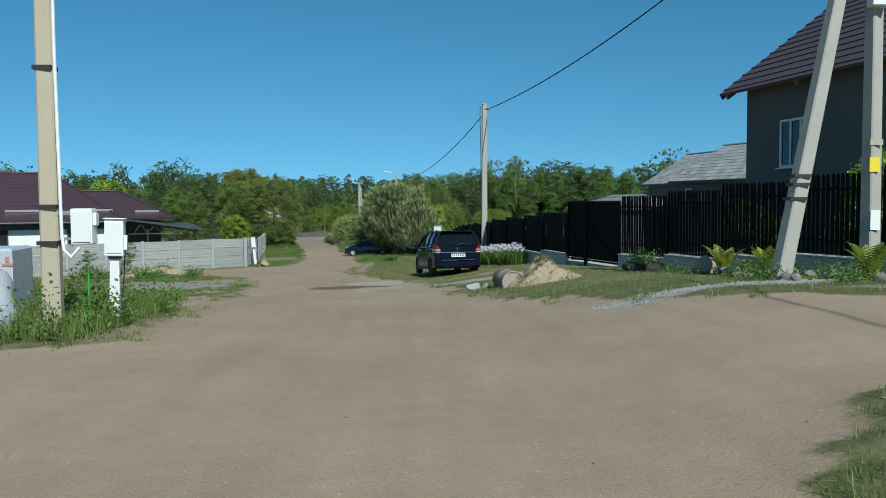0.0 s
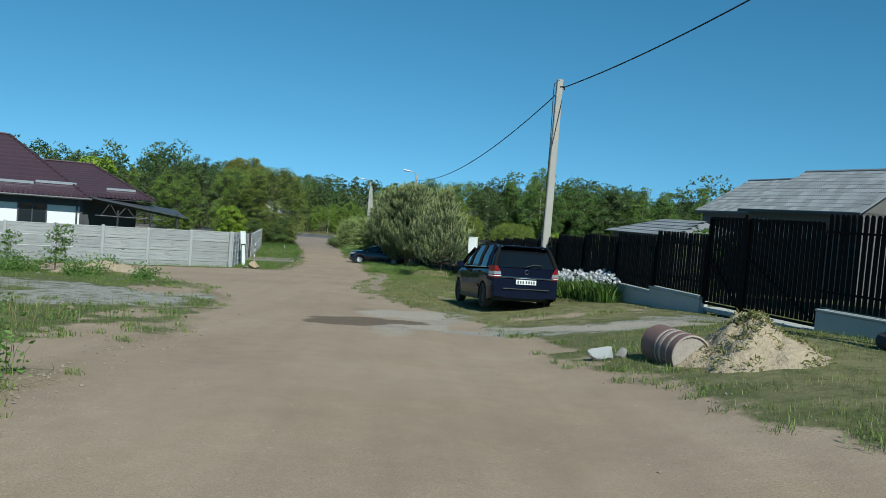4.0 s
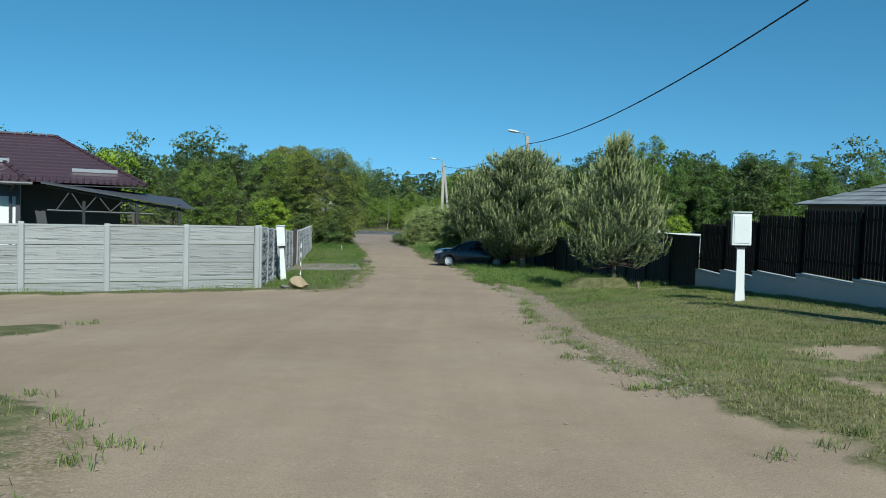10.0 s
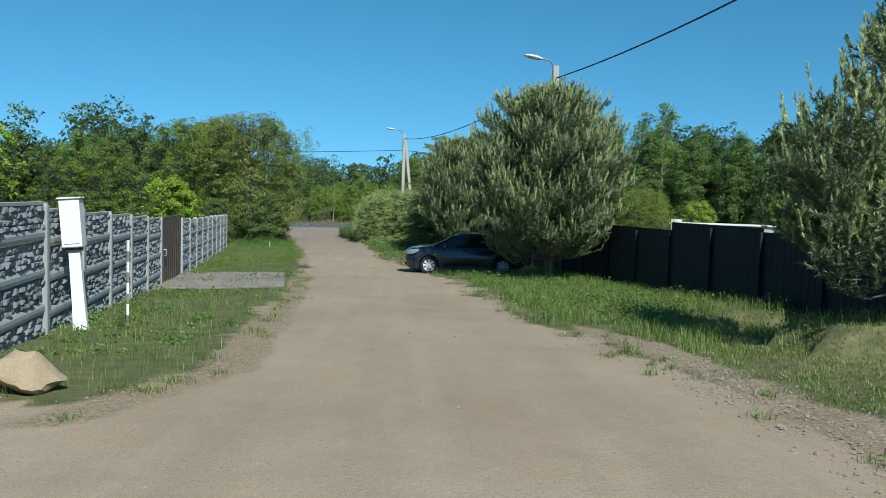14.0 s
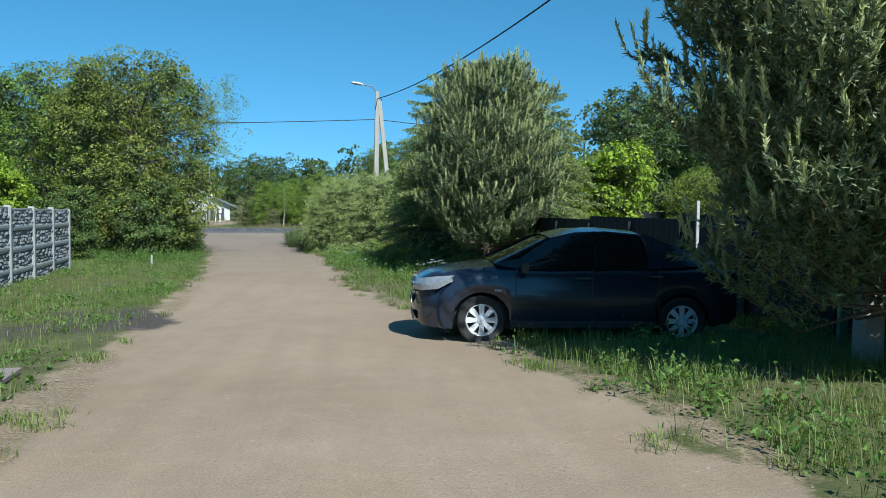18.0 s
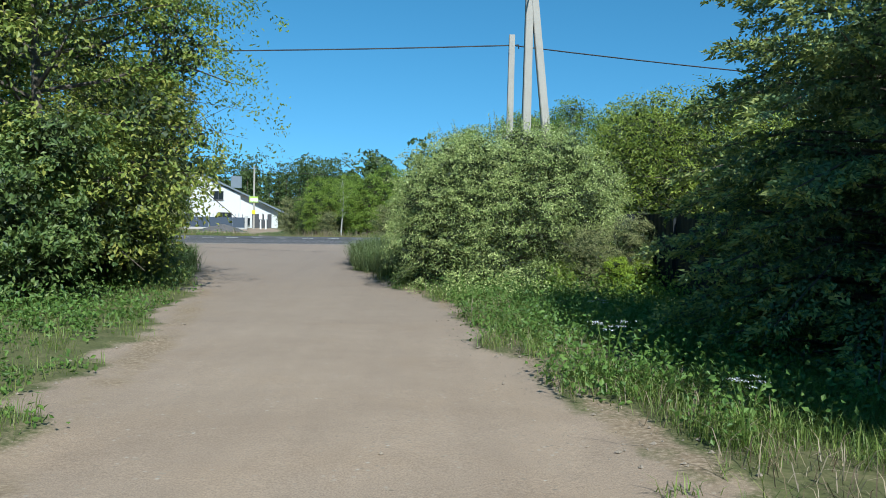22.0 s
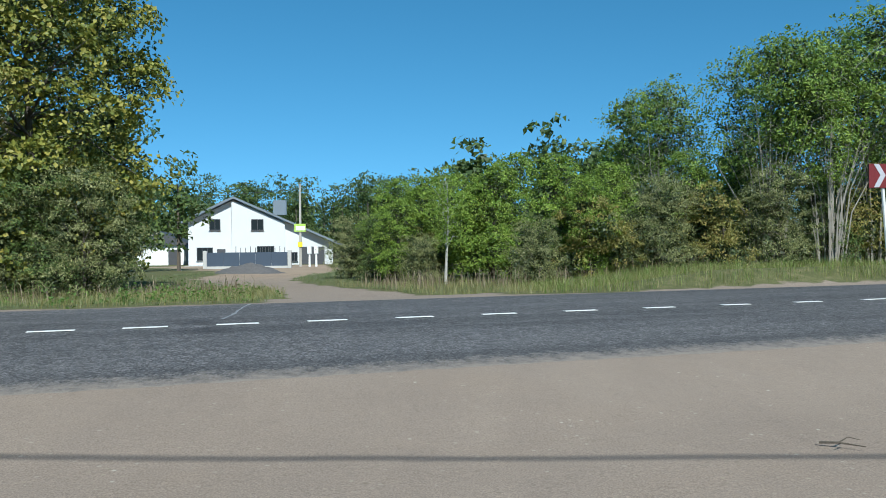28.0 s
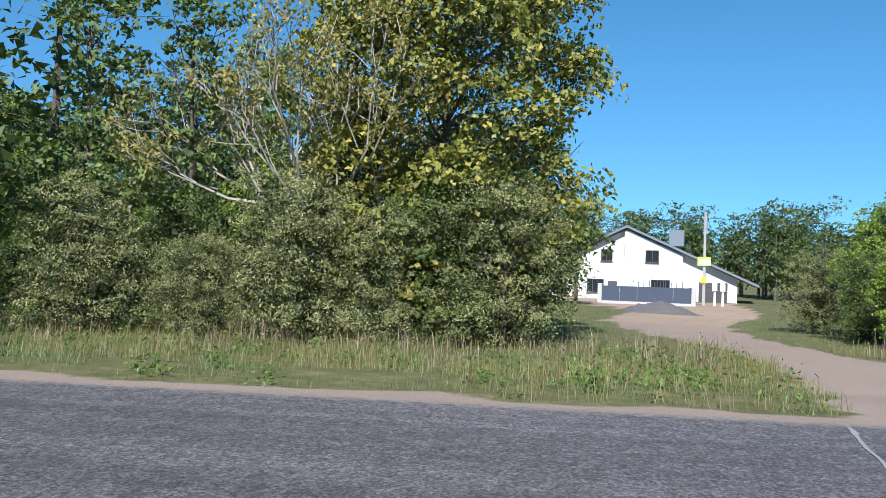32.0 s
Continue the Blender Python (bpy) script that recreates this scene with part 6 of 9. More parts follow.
VAN = dict(post=M_MATT, length=4.47, paint=M_VAN, axles=(0.93, 3.63), wheel=0.325, rim=M_BLACK, spokes=7,
           width=([0, 0.06, 0.3, 0.7, 1.2, 3.6, 4.2, 4.42, 4.47], [0.62, 0.72, 0.82, 0.88, 0.895, 0.895, 0.88, 0.85, 0.82]),
           top=([0, 0.08, 0.3, 0.95, 1.2, 4.0, 4.36, 4.47], [0.70, 0.80, 0.92, 1.05, 1.06, 1.08, 1.08, 1.02]),
           shoulder=([0, 0.06, 0.4, 1.0, 4.0, 4.47], [0.62, 0.68, 0.82, 0.94, 1.02, 1.0]),
           glass=((0.85, 1.04, 1.05, 0.80, 0.74), (1.3, 1.02, 1.30, 0.84, 0.70), (1.75, 1.02, 1.53, 0.85, 0.66), (2.3, 1.03, 1.625, 0.85, 0.645), (3.0, 1.04, 1.64, 0.85, 0.64), (3.7, 1.05, 1.62, 0.85, 0.635), (4.15, 1.06, 1.58, 0.84, 0.625), (4.32, 1.06, 1.32, 0.83, 0.70), (4.42, 1.06, 1.07, 0.82, 0.78)),
           roof=(2, 6), pillars=(((0.85, 1.04, 0.80), (1.8, 1.54, 0.67), 0.035), ((2.05, 1.03, 0.86), (2.2, 1.6, 0.655), 0.035), ((3.05, 1.04, 0.86), (3.05, 1.62, 0.65), 0.035), ((4.0, 1.05, 0.855), (3.85, 1.6, 0.64), 0.06), ((4.42, 1.06, 0.81), (4.17, 1.57, 0.63), 0.045)),
           mirror=(1.35, 1.08), handles=((2.15, 0.92), (3.15, 0.94)), doors=(1.25, 2.2, 3.2))
vx, vy = 2.12 * U, 27.55 * U
hd = Vector((-0.155, 0.988))
vm = pose(vx + hd.x * 4.47, vy + hd.y * 4.47, 0, 0, 0, math.degrees(math.atan2(hd.y, hd.x)))
z0, z1 = ground(vx + hd.x * 0.84, vy + hd.y * 0.84), ground(vx + hd.x * 3.5, vy + hd.y * 3.5)
vm = pose(vx + hd.x * 4.47, vy + hd.y * 4.47, z1 - (z0 - z1) / 2.7 * 0.9, 0, math.degrees(math.atan2(z0 - z1, 2.7)), math.degrees(math.atan2(hd.y, hd.x)))
van = car("minivan", "black-blue compact minivan parked on dry grass", vm, VAN)
part("tailgate", Form().loft([[(-4.485 + 0.02 * abs(y), y * k, z) for y in (-0.68, -0.4, 0, 0.4, 0.68)] for z, k in ((0.62, 0.95), (0.8, 1.0), (1.02, 1.02), (1.06, 1.02))]), M_VAN, van, "", True)
part("rear_window", Form().loft([[(-4.44 + (z - 1.06) * 0.52 + 0.05 * (abs(y) / 0.66) ** 2, y * k, z) for y in (-0.66, -0.35, 0, 0.35, 0.66)] for z, k in ((1.08, 1.0), (1.3, 0.96), (1.52, 0.88))]), M_CARGLASS, van, "tinted rear window", True)
part("spoiler", Form().box((-4.2, 0, 1.60), (0.26, 1.22, 0.035), bevel=0.012), M_VAN, van, "roof spoiler")
part("rear_wiper", Form().tube([(-4.47, 0.02, 1.10), (-4.43, -0.2, 1.16), (-4.43, -0.42, 1.15)], 0.011, 5), M_BLACK, van)
part("chrome_strip", Form().box((-4.495, 0, 0.83), (0.03, 1.42, 0.035), bevel=0.008), M_CHROME, van, "chrome strip across the tailgate")
part("badge", Form().lathe([(0.055, 0), (0.055, 0.015), (0.045, 0.02)], 18, pose(-4.49, 0, 0.97, 0, -90, 0)), M_CHROME, van, "round chrome badge")
part("bumper", Form().loft([[(-4.51 + 0.20 * (abs(y) / 0.86) ** 3, y, z) for y in (-0.86, -0.78, -0.5, 0, 0.5, 0.78, 0.86)] for z in (0.32, 0.40, 0.52, 0.60, 0.63)]), M_VAN, van, "", True)
part("bumper_strip", Form().box((-4.515, 0, 0.55), (0.02, 1.2, 0.02)), M_CHROME, van)
pl = part("number_plate", Form().box((-4.50, 0, 0.72), (0.015, 0.52, 0.115), bevel=0.004), M_PLATE, van, "white number plate")
for k in range(7):
    part("plate_bar", Form().box((-4.51, -0.2 + 0.065 * k + (0.02 if k > 3 else 0), 0.72), (0.004, 0.035, 0.07)), M_BLACK, pl)
for sgn in (1, -1):
    tl = part("tail_light", Form().loft([[(-4.49 + 0.02 * i + 0.20 * (i == 2), sgn * y, z) for i, y in enumerate((y0, 0.82, 0.905))] for z, y0 in ((0.80, 0.64), (0.90, 0.65), (1.0, 0.69), (1.10, 0.76))]), M_LAMP_RED, van, "red tail light", True)
    part("lamp_field", Form().loft([[(-4.50 + 0.02 * i + 0.20 * (i == 2), sgn * y, z) for i, y in enumerate((0.67, 0.825, 0.912))] for z in (0.885, 0.955)]), M_LAMP_CLEAR, tl, "clear field in the lamp", True)
    part("lamp_field", Form().loft([[(-4.498 + 0.02 * i + 0.20 * (i == 2), sgn * y, z) for i, y in enumerate((0.66, 0.823, 0.910))] for z in (0.84, 0.86)]), M_PLATE, tl, "pale lower field in the lamp", True)
    part("belt_strip", Form().tube([(-1.0, sgn * 0.862, 1.035), (-2.4, sgn * 0.872, 1.045), (-4.1, sgn * 0.862, 1.055)], 0.011, 6), M_CHROME, van, "chrome strip below the side windows", True)
    part("roof_rail", Form().tube([(-1.9, sgn * 0.62, 1.60), (-2.2, sgn * 0.62, 1.645), (-3.8, sgn * 0.61, 1.645), (-4.1, sgn * 0.60, 1.60)], 0.016, 6), M_BLACK, van, "black roof rail", True)

# ---- plants ----
RNG = np.random.default_rng(11)


def leaf_mesh(name, c, size, material, out=None, droop=0.3, slim=0.55, plain=False):
    """One folded leaf at each centre; out: the way it leans."""
    n = len(c)
    size = size * RNG.uniform(0.6, 1.3, (n, 1))
    k = RNG.normal(size=(n, 3)) * 0.75
    k[:, 2] += 0.55
    if out is not None:
        k = k + out * 0.75
    k /= np.linalg.norm(k, axis=1, keepdims=True) + 1e-9
    a = RNG.normal(size=(n, 3))
    a[:, 2] -= droop * 2
    b = np.cross(k, a)
    b /= np.linalg.norm(b, axis=1, keepdims=True) + 1e-9
    a = np.cross(b, k)
    if plain:
        v = np.stack([c - a * size * 0.5 + b * size * slim * 0.3, c - b * size * slim * 0.6, c + a * size * 0.5], 1)
        me = mesh_of(name, v.reshape(-1, 3), np.arange(n * 3).reshape(n, 3))
        me.materials.append(material)
        return me
    v = np.empty((n, 4, 3))
    v[:, 0] = c - a * size * 0.5
    v[:, 1] = c + b * size * slim * 0.5 + k * size * 0.12
    v[:, 2] = c + a * size * 0.5
    v[:, 3] = c - b * size * slim * 0.5 + k * size * 0.12
    me = mesh_of(name, v.reshape(-1, 3), np.arange(n * 4).reshape(n, 4))
    me.materials.append(material)
    return me


def lobed_crown(height, base, rx, lobes, clusters, per, spread, narrow=0.0, dome=0.0, fine=False):
    """Centres of leaves in a crown made of uneven lobes, and the lobes' middles."""
    L = []
    for k in range(lobes):
        q = (k + RNG.uniform(0.2, 0.8)) / lobes
        z = base + (height - base) * (0.12 + 0.80 * q)
        w = rx * (1 - abs(q - 0.4) ** 1.6 * (0.9 + narrow)) * 0.62
        t = RNG.uniform(0, 2 * math.pi)
        L.append((math.cos(t) * w * RNG.uniform(0.3, 1.0), math.sin(t) * w * RNG.uniform(0.3, 1.0), z, rx * RNG.uniform(0.36, 0.58) * (1 - 0.4 * q * narrow)))
    if dome:
        L = []
        for k in range(lobes):
            q = (k + 0.5) / lobes
            t = k * 2.39996
            h = 1 - (1 + dome) * q
            w = math.sqrt(max(0.0, 1 - h * h)) ** 0.5 * RNG.uniform(0.82, 1.07)
            h = math.copysign(abs(h) ** 0.75, h)
            mid = base + (height - base) * dome / (1 + dome)
            top = height - mid
            r = rx * RNG.uniform(0.2, 0.4)
            L.append((math.cos(t) * w * (rx - r * 0.9), math.sin(t) * w * (rx - r * 0.9), mid + h * (top - r * 0.8), r))
    L = np.array(L)
    clusters, per = (clusters, per) if fine else (max(lobes, int(clusters * 0.42)), int(per * 2.4))
    pick = RNG.choice(lobes, clusters, p=L[:, 3] ** 2 / np.sum(L[:, 3] ** 2))
    d = RNG.normal(size=(clusters, 3))
    d[:, 2] += 0.25
    d /= np.linalg.norm(d, axis=1, keepdims=True)
    rad = L[pick, 3:4] * (0.70 + 0.38 * RNG.random((clusters, 1)) ** 0.8)
    cc = L[pick, :3] + d * rad * np.array([1, 1, 0.85])
    n = clusters * per
    o = np.repeat(d, per, 0)
    w = RNG.normal(size=(n, 3))
    w *= RNG.random((n, 1)) ** 0.45 / np.linalg.norm(w, axis=1, keepdims=True)
    w -= 0.30 * o * np.sum(w * o, 1, keepdims=True)
    w[:, 2] *= 0.55
    size = np.repeat(RNG.uniform(0.55, 1.5, (clusters, 1)), per, 0)
    c = np.repeat(cc, per, 0) + w * size * spread * 1.75
    c[:, 2] -= 0.35 * size[:, 0] * spread * (w[:, 0] ** 2 + w[:, 1] ** 2)
    keep = c[:, 2] > base * 0.55
    return c[keep], o[keep], L


def limb_form(height, base, r, lobes, bend=0.15):
    f = Form()
    pts, rad = [], []
    for k in range(8):
        q = k / 7
        pts.append((bend * math.sin(q * 3) * height * 0.1, bend * math.cos(q * 4) * height * 0.08 - bend * height * 0.08, height * 0.86 * q - 0.15 * (k == 0)))
        rad.append(r * (1.25 - 0.25 * min(1, q * 6)) * (1 - 0.85 * q))
    f.tube(pts, rad, 8)
    for lx, ly, lz, lr in lobes:
        q = max(0.12, min(0.8, (lz - lr * 0.8) / height / 0.9))
        k = q * 7
        p = Vector(pts[int(k)]).lerp(Vector(pts[min(7, int(k) + 1)]), k - int(k))
        e = Vector((lx, ly, lz))
        mid = p.lerp(e, 0.5) + Vector((0, 0, -0.06 * height * 0.3))
        f.tube([p, mid, e], [r * 0.42 * (1 - q * 0.5), r * 0.26 * (1 - q * 0.4), r * 0.07], 5)
        for j in range(3):
            t = e + Vector((RNG.normal() * lr * 0.6, RNG.normal() * lr * 0.6, RNG.normal() * lr * 0.5))
            f.tube([mid.lerp(e, 0.4 + 0.2 * j), t], [r * 0.14, r * 0.04], 4)
    return f


def broad_tree(label, height, base, rx, lobes, clusters, per, size, material, r=0.12, spread=0.22, bark=None, droop=0.3, slim=0.55, narrow=0.0, name="tree", category="tree", plain=False, core=80, dome=0.0, fine=False, inner=0.13):
    c, o, L = lobed_crown(height, base, rx, lobes, clusters, per, spread, narrow, dome, fine)
    t = thing(name, label, category, None, "broadleaf trees" if name == "tree" else "bushes")
    part("trunk", limb_form(height, base, r, L), bark or M_BARK, t, "", True)
    part("crown", leaf_mesh("crown", c, size, material, o, droop, slim, plain), material, t)
    # near-black leaves inside the lobes paint the dark gaps of the crown
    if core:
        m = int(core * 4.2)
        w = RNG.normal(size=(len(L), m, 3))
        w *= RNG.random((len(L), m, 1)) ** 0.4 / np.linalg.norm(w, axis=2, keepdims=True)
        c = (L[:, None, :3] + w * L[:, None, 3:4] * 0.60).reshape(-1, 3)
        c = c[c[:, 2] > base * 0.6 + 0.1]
        part("inner_foliage", leaf_mesh("inner_foliage", c, min(inner, float(np.mean(L[:, 3])) * 0.15), L_INNER_SHADE, None, 0.2, 0.8, True), L_INNER_SHADE, t, "inner leaves coloured near-black as the crown's shade")
    return t


def willow_shoots(t, height, rx, count):
    """Upright leafy shoots that stand out over the crown's outline."""
    a, w = RNG.uniform(0, 2 * math.pi, count), rx * RNG.random(count) ** 0.6
    z = height * np.sqrt(np.clip(1 - (w / rx / 1.08) ** 2, 0.05, 1)) - 0.25
    p = np.stack([np.cos(a) * w, np.sin(a) * w, z], 1)
    d = np.stack([np.cos(a) * 0.28, np.sin(a) * 0.28, np.ones(count)], 1)
    ln = RNG.uniform(0.35, 0.7, (count, 1))
    f = Form()
    for k in range(count):
        f.tube([tuple(p[k]), tuple(p[k] + d[k] * ln[k] * 0.95)], [0.005, 0.002], 3)
    tagged(part("shoots", f, M_BARK, t, "upright young shoots"), kind="stuff")
    n = 26
    q = np.tile(np.linspace(0.1, 1, n), count)[:, None]
    c = np.repeat(p, n, 0) + np.repeat(d * ln, n, 0) * q + RNG.normal(size=(count * n, 3)) * 0.03 * (1.2 - q)
    tagged(part("shoot_leaves", leaf_mesh("shoot_leaves", c, 0.055, L_WILLOW, None, -0.2, 0.36), L_WILLOW, t), kind="stuff")


def put(t, u, v, turn=0, scale=1.0, dz=0.0, label=""):
    m = at(u, v, turn, dz)
    t.scale = (scale, scale, scale)
    o = copy_thing(t, m)
    t.scale = (1, 1, 1)
    if label:
        o["label"] = label
    return o


# young pines: whorls of branches that curve up, thick tufts of needles and pale candles
def pine(height, rx, whorls, label, seed, cone=0.0, candles=1.0, foot=0.10, spire=0.0, candle_len=1.0, stem=0.10, full=7.0):
    global RNG
    RNG = np.random.default_rng(seed)
    t = thing("pine", label, "pine tree", None, "pines by the lane")
    tr, tips, ways, outer = Form(), [], [], []
    tr.tube([(0, 0, -0.2), (0.03, 0, height * 0.3), (0, 0.03, height * 0.65), (0, 0, height * 0.95)], [stem, stem * 0.85, stem * 0.5, 0.012], 8)
    for k in range(whorls):
        q = k / (whorls - 1)
        z = height * (foot + (0.94 - foot) * q)
        egg = (1.0 - q ** 2.5) ** 0.65 * (0.70 + 0.30 * min(1, q * 4))
        reach = rx * (egg * (1 - cone) + cone * (1 - q) ** 0.9) + 0.10
        reach *= 1 - spire * float(ss((q - 0.36) / 0.46))
        n = int(12 - 5 * q)
        ph = RNG.uniform(0, 6)
        for j in range(n):
            a = ph + 2 * math.pi * j / n + RNG.normal() * 0.2
            L = reach * RNG.uniform(0.72, 1.12)
            d = Vector((math.cos(a), math.sin(a), 0))
            side = Vector((-d.y, d.x, 0))
            up = 0.10 + 0.45 * q + 1.1 * spire * float(ss((q - 0.45) / 0.3)) + RNG.normal() * 0.08
            o = Vector((0, 0, z + RNG.normal() * 0.08))
            p1 = o + d * L * 0.5 + Vector((0, 0, L * (up - 0.08)))
            p2 = o + d * L + Vector((0, 0, L * (up + 0.22)))
            tr.tube([o, p1, p2], [0.024 * (1 - 0.6 * q), 0.014 * (1 - 0.5 * q), 0.005], 4)
            m = max(3, int(L * full))
            for i in range(m):
                s = 0.28 + 0.72 * (i + 1) / m
                b = (o.lerp(p1, s * 2) if s < 0.5 else p1.lerp(p2, s * 2 - 1))
                for sd in (-1, 1, 0):
                    w = (d * RNG.uniform(0.3, 1.0) + side * sd * RNG.uniform(0.5, 1.2) + Vector((0, 0, RNG.uniform(0.0, 0.9)))).normalized()
                    ln = (0.14 + 0.30 * L * (1.15 - s)) * RNG.uniform(0.6, 1.25)
                    if sd == 0:
                        ln *= 0.6
                    steps = max(1, int(ln / 0.11))
                    for h in range(steps):
                        tips.append(b + w * ln * (h + 1) / steps + Vector((0, 0, 0.10 * ((h + 1) / steps) ** 2)))
                        ways.append(w)
                        outer.append(h == steps - 1 and s > 0.45)
    tips.append(Vector((0, 0, height * 0.95)))
    ways.append(Vector((0, 0, 1)))
    outer.append(True)
    T, Wd = np.array([tuple(p) for p in tips]), np.array([tuple(p) for p in ways])
    part("trunk", tr, M_PINEBARK, t, "", True)
    # bottle-brush shoots: needles set along axes that turn up at the outer ends
    out = np.array(outer)
    Ax = Wd * np.where(out, 0.85, 0.9)[:, None] + np.array([0, 0, 1.0]) * np.where(out, 0.42, 0.2)[:, None] + RNG.normal(size=T.shape) * 0.2
    Ax /= np.linalg.norm(Ax, axis=1, keepdims=True)
    Ln = np.where(out, RNG.uniform(0.10, 0.22, len(T)), 0.10)[:, None]
    idx = np.concatenate([np.repeat(np.flatnonzero(out), 40), np.repeat(np.flatnonzero(~out), 9)])
    n = len(idx)
    base = T[idx] + Ax[idx] * Ln[idx] * RNG.uniform(-0.25, 1.0, (n, 1))
    a = Ax[idx] * 0.7 + RNG.normal(size=(n, 3)) * 0.52
    a /= np.linalg.norm(a, axis=1, keepdims=True)
    b = np.cross(a, RNG.normal(size=(n, 3)))
    b /= np.linalg.norm(b, axis=1, keepdims=True)
    ln = RNG.uniform(0.06, 0.105, (n, 1))
    v = np.stack([base - b * 0.010, base + b * 0.010, base + a * ln], 1)
    me = mesh_of("needles", v.reshape(-1, 3), np.arange(n * 3).reshape(n, 3))
    me.materials.append(L_NEEDLE)
    tagged(part("needles", me, L_NEEDLE, t), kind="stuff")
    sel = out & (RNG.random(len(T)) < 0.42 * candles * (0.45 + 0.55 * np.clip(T[:, 2] / height * 1.5, 0, 1)))
    C = T[sel] + Ax[sel] * Ln[sel]
    Dn = Ax[sel] * 0.5 + np.array([0, 0, 1.0]) + RNG.normal(size=(len(C), 3)) * 0.12
    Dn /= np.linalg.norm(Dn, axis=1, keepdims=True)
    m = len(C)
    ln = RNG.uniform(0.12, 0.32, (m, 1)) * candle_len
    fur = 46
    base = np.repeat(C, fur, 0) + np.repeat(Dn * ln, fur, 0) * RNG.random((m * fur, 1))
    a = np.repeat(Dn, fur, 0) * 0.9 + RNG.normal(size=(m * fur, 3)) * 0.34
    b = np.cross(a, RNG.normal(size=(m * fur, 3)))
    b /= np.linalg.norm(b, axis=1, keepdims=True)
    v = np.stack([base - b * 0.012, base + b * 0.012, base + a * 0.06], 1)
    me = mesh_of("candle_tips", v.reshape(-1, 3), np.arange(m * fur * 3).reshape(-1, 3))
    me.materials.append(L_CANDLE)
    tagged(part("candle_growth", me, L_CANDLE, t, "pale upright spring candles"), kind="stuff")
    return t


p1 = pine(4.25, 1.6, 14, "young pine with pale candles on a grassy mound", 3, 0.62, 1.5, 0.13, 0.68, 1.15, 0.062, 5.4)
p1.matrix_basis = at(1.35, 50.3, 20, -0.05)
p2 = pine(5.85, 2.3, 25, "bushy full pine beside the dark saloon", 4, foot=0.14, candles=1.3, stem=0.075)
p2.matrix_basis = at(-0.22, 64.8, 0, -0.05)
p3 = pine(5.85, 1.8, 21, "bushy pine with a bare foot by the lane", 6, foot=0.16, candles=1.25)
p3.matrix_basis = at(-1.75, 78.9, 60, -0.05)


def spruce(height, rx, whorls, label, seed):
    """A spruce: level whorls that droop, with hanging twigs clad in short needles."""
    global RNG
    RNG = np.random.default_rng(seed)
    t = thing("spruce", label, "spruce tree", None, "spruces")
    tr, base, way, young = Form(), [], [], []
    tr.tube([(0, 0, -0.2), (0, 0, height * 0.5), (0, 0, height)], [0.13, 0.075, 0.01], 8)
    for k in range(whorls):
        q = k / (whorls - 1)
        z = height * (0.04 + 0.92 * q)
        reach = rx * (1 - q) ** 0.48 * (0.86 + 0.14 * min(1, q * 5)) + 0.12
        n = int(12 - 5 * q)
        ph = RNG.uniform(0, 6)
        for j in range(n):
            a = ph + 2 * math.pi * j / n + RNG.normal() * 0.15
            L = reach * RNG.uniform(0.75, 1.1)
            d = Vector((math.cos(a), math.sin(a), 0))
            sd = Vector((-d.y, d.x, 0))
            o = Vector((0, 0, z + RNG.normal() * 0.14))
            e = o + d * L + Vector((0, 0, (RNG.normal() * 0.10 - 0.18 + 0.25 * q) * L))
            mid = o + d * L * 0.55 + Vector((0, 0, 0.04 * L))
            tr.tube([o, mid, e], [0.026 * (1 - 0.6 * q), 0.015, 0.005], 4)
            m = max(4, int(L * 11))
            for i in range(m):
                s = 0.15 + 0.85 * (i + 1) / m
                p = o.lerp(mid, s * 2) if s < 0.5 else mid.lerp(e, s * 2 - 1)
                for g in (-1, 1):
                    w = (d * 0.7 + sd * g * 0.8 + Vector((0, 0, RNG.uniform(-0.55, 0.0)))).normalized()
                    ln = (0.14 + 0.30 * L * (1.1 - s)) * RNG.uniform(0.7, 1.2)
                    for h in np.arange(0.05, ln, 0.055):
                        base.append(tuple(p + w * h))
                        way.append(tuple(w))
                        young.append(h > ln - 0.12 and s > 0.4)
    part("trunk", tr, M_BARK, t, "", True)
    B, W, Y = np.array(base), np.array(way), np.array(young)
    tip = np.repeat(B[Y], 4, 0) + RNG.normal(size=(4 * int(Y.sum()), 3)) * 0.02
    dn = np.repeat(W[Y], 4, 0) + RNG.normal(size=tip.shape) * 0.35
    bn = np.cross(dn, RNG.normal(size=tip.shape))
    bn /= np.linalg.norm(bn, axis=1, keepdims=True)
    me = mesh_of("young_tips", np.stack([tip - bn * 0.016, tip + bn * 0.016, tip + dn * 0.055], 1).reshape(-1, 3), np.arange(len(tip) * 3).reshape(-1, 3))
    me.materials.append(L_SPRUCETIP)
    tagged(part("young_tips", me, L_SPRUCETIP, t, "pale yellow-green young tips"), kind="stuff")
    per = 2
    n = len(B) * per
    a = np.repeat(W, per, 0) * 0.8 + RNG.normal(size=(n, 3)) * 0.6
    a /= np.linalg.norm(a, axis=1, keepdims=True)
    b = np.cross(a, RNG.normal(size=(n, 3)))
    b /= np.linalg.norm(b, axis=1, keepdims=True)
    c = np.repeat(B, per, 0) + RNG.normal(size=(n, 3)) * 0.015
    ln = RNG.uniform(0.035, 0.07, (n, 1))
    v = np.stack([c - b * 0.017, c + b * 0.017, c + a * ln], 1)
    me = mesh_of("needles", v.reshape(-1, 3), np.arange(n * 3).reshape(n, 3))
    me.materials.append(L_SPRUCE)
    tagged(part("needles", me, L_SPRUCE, t), kind="stuff")
    return t


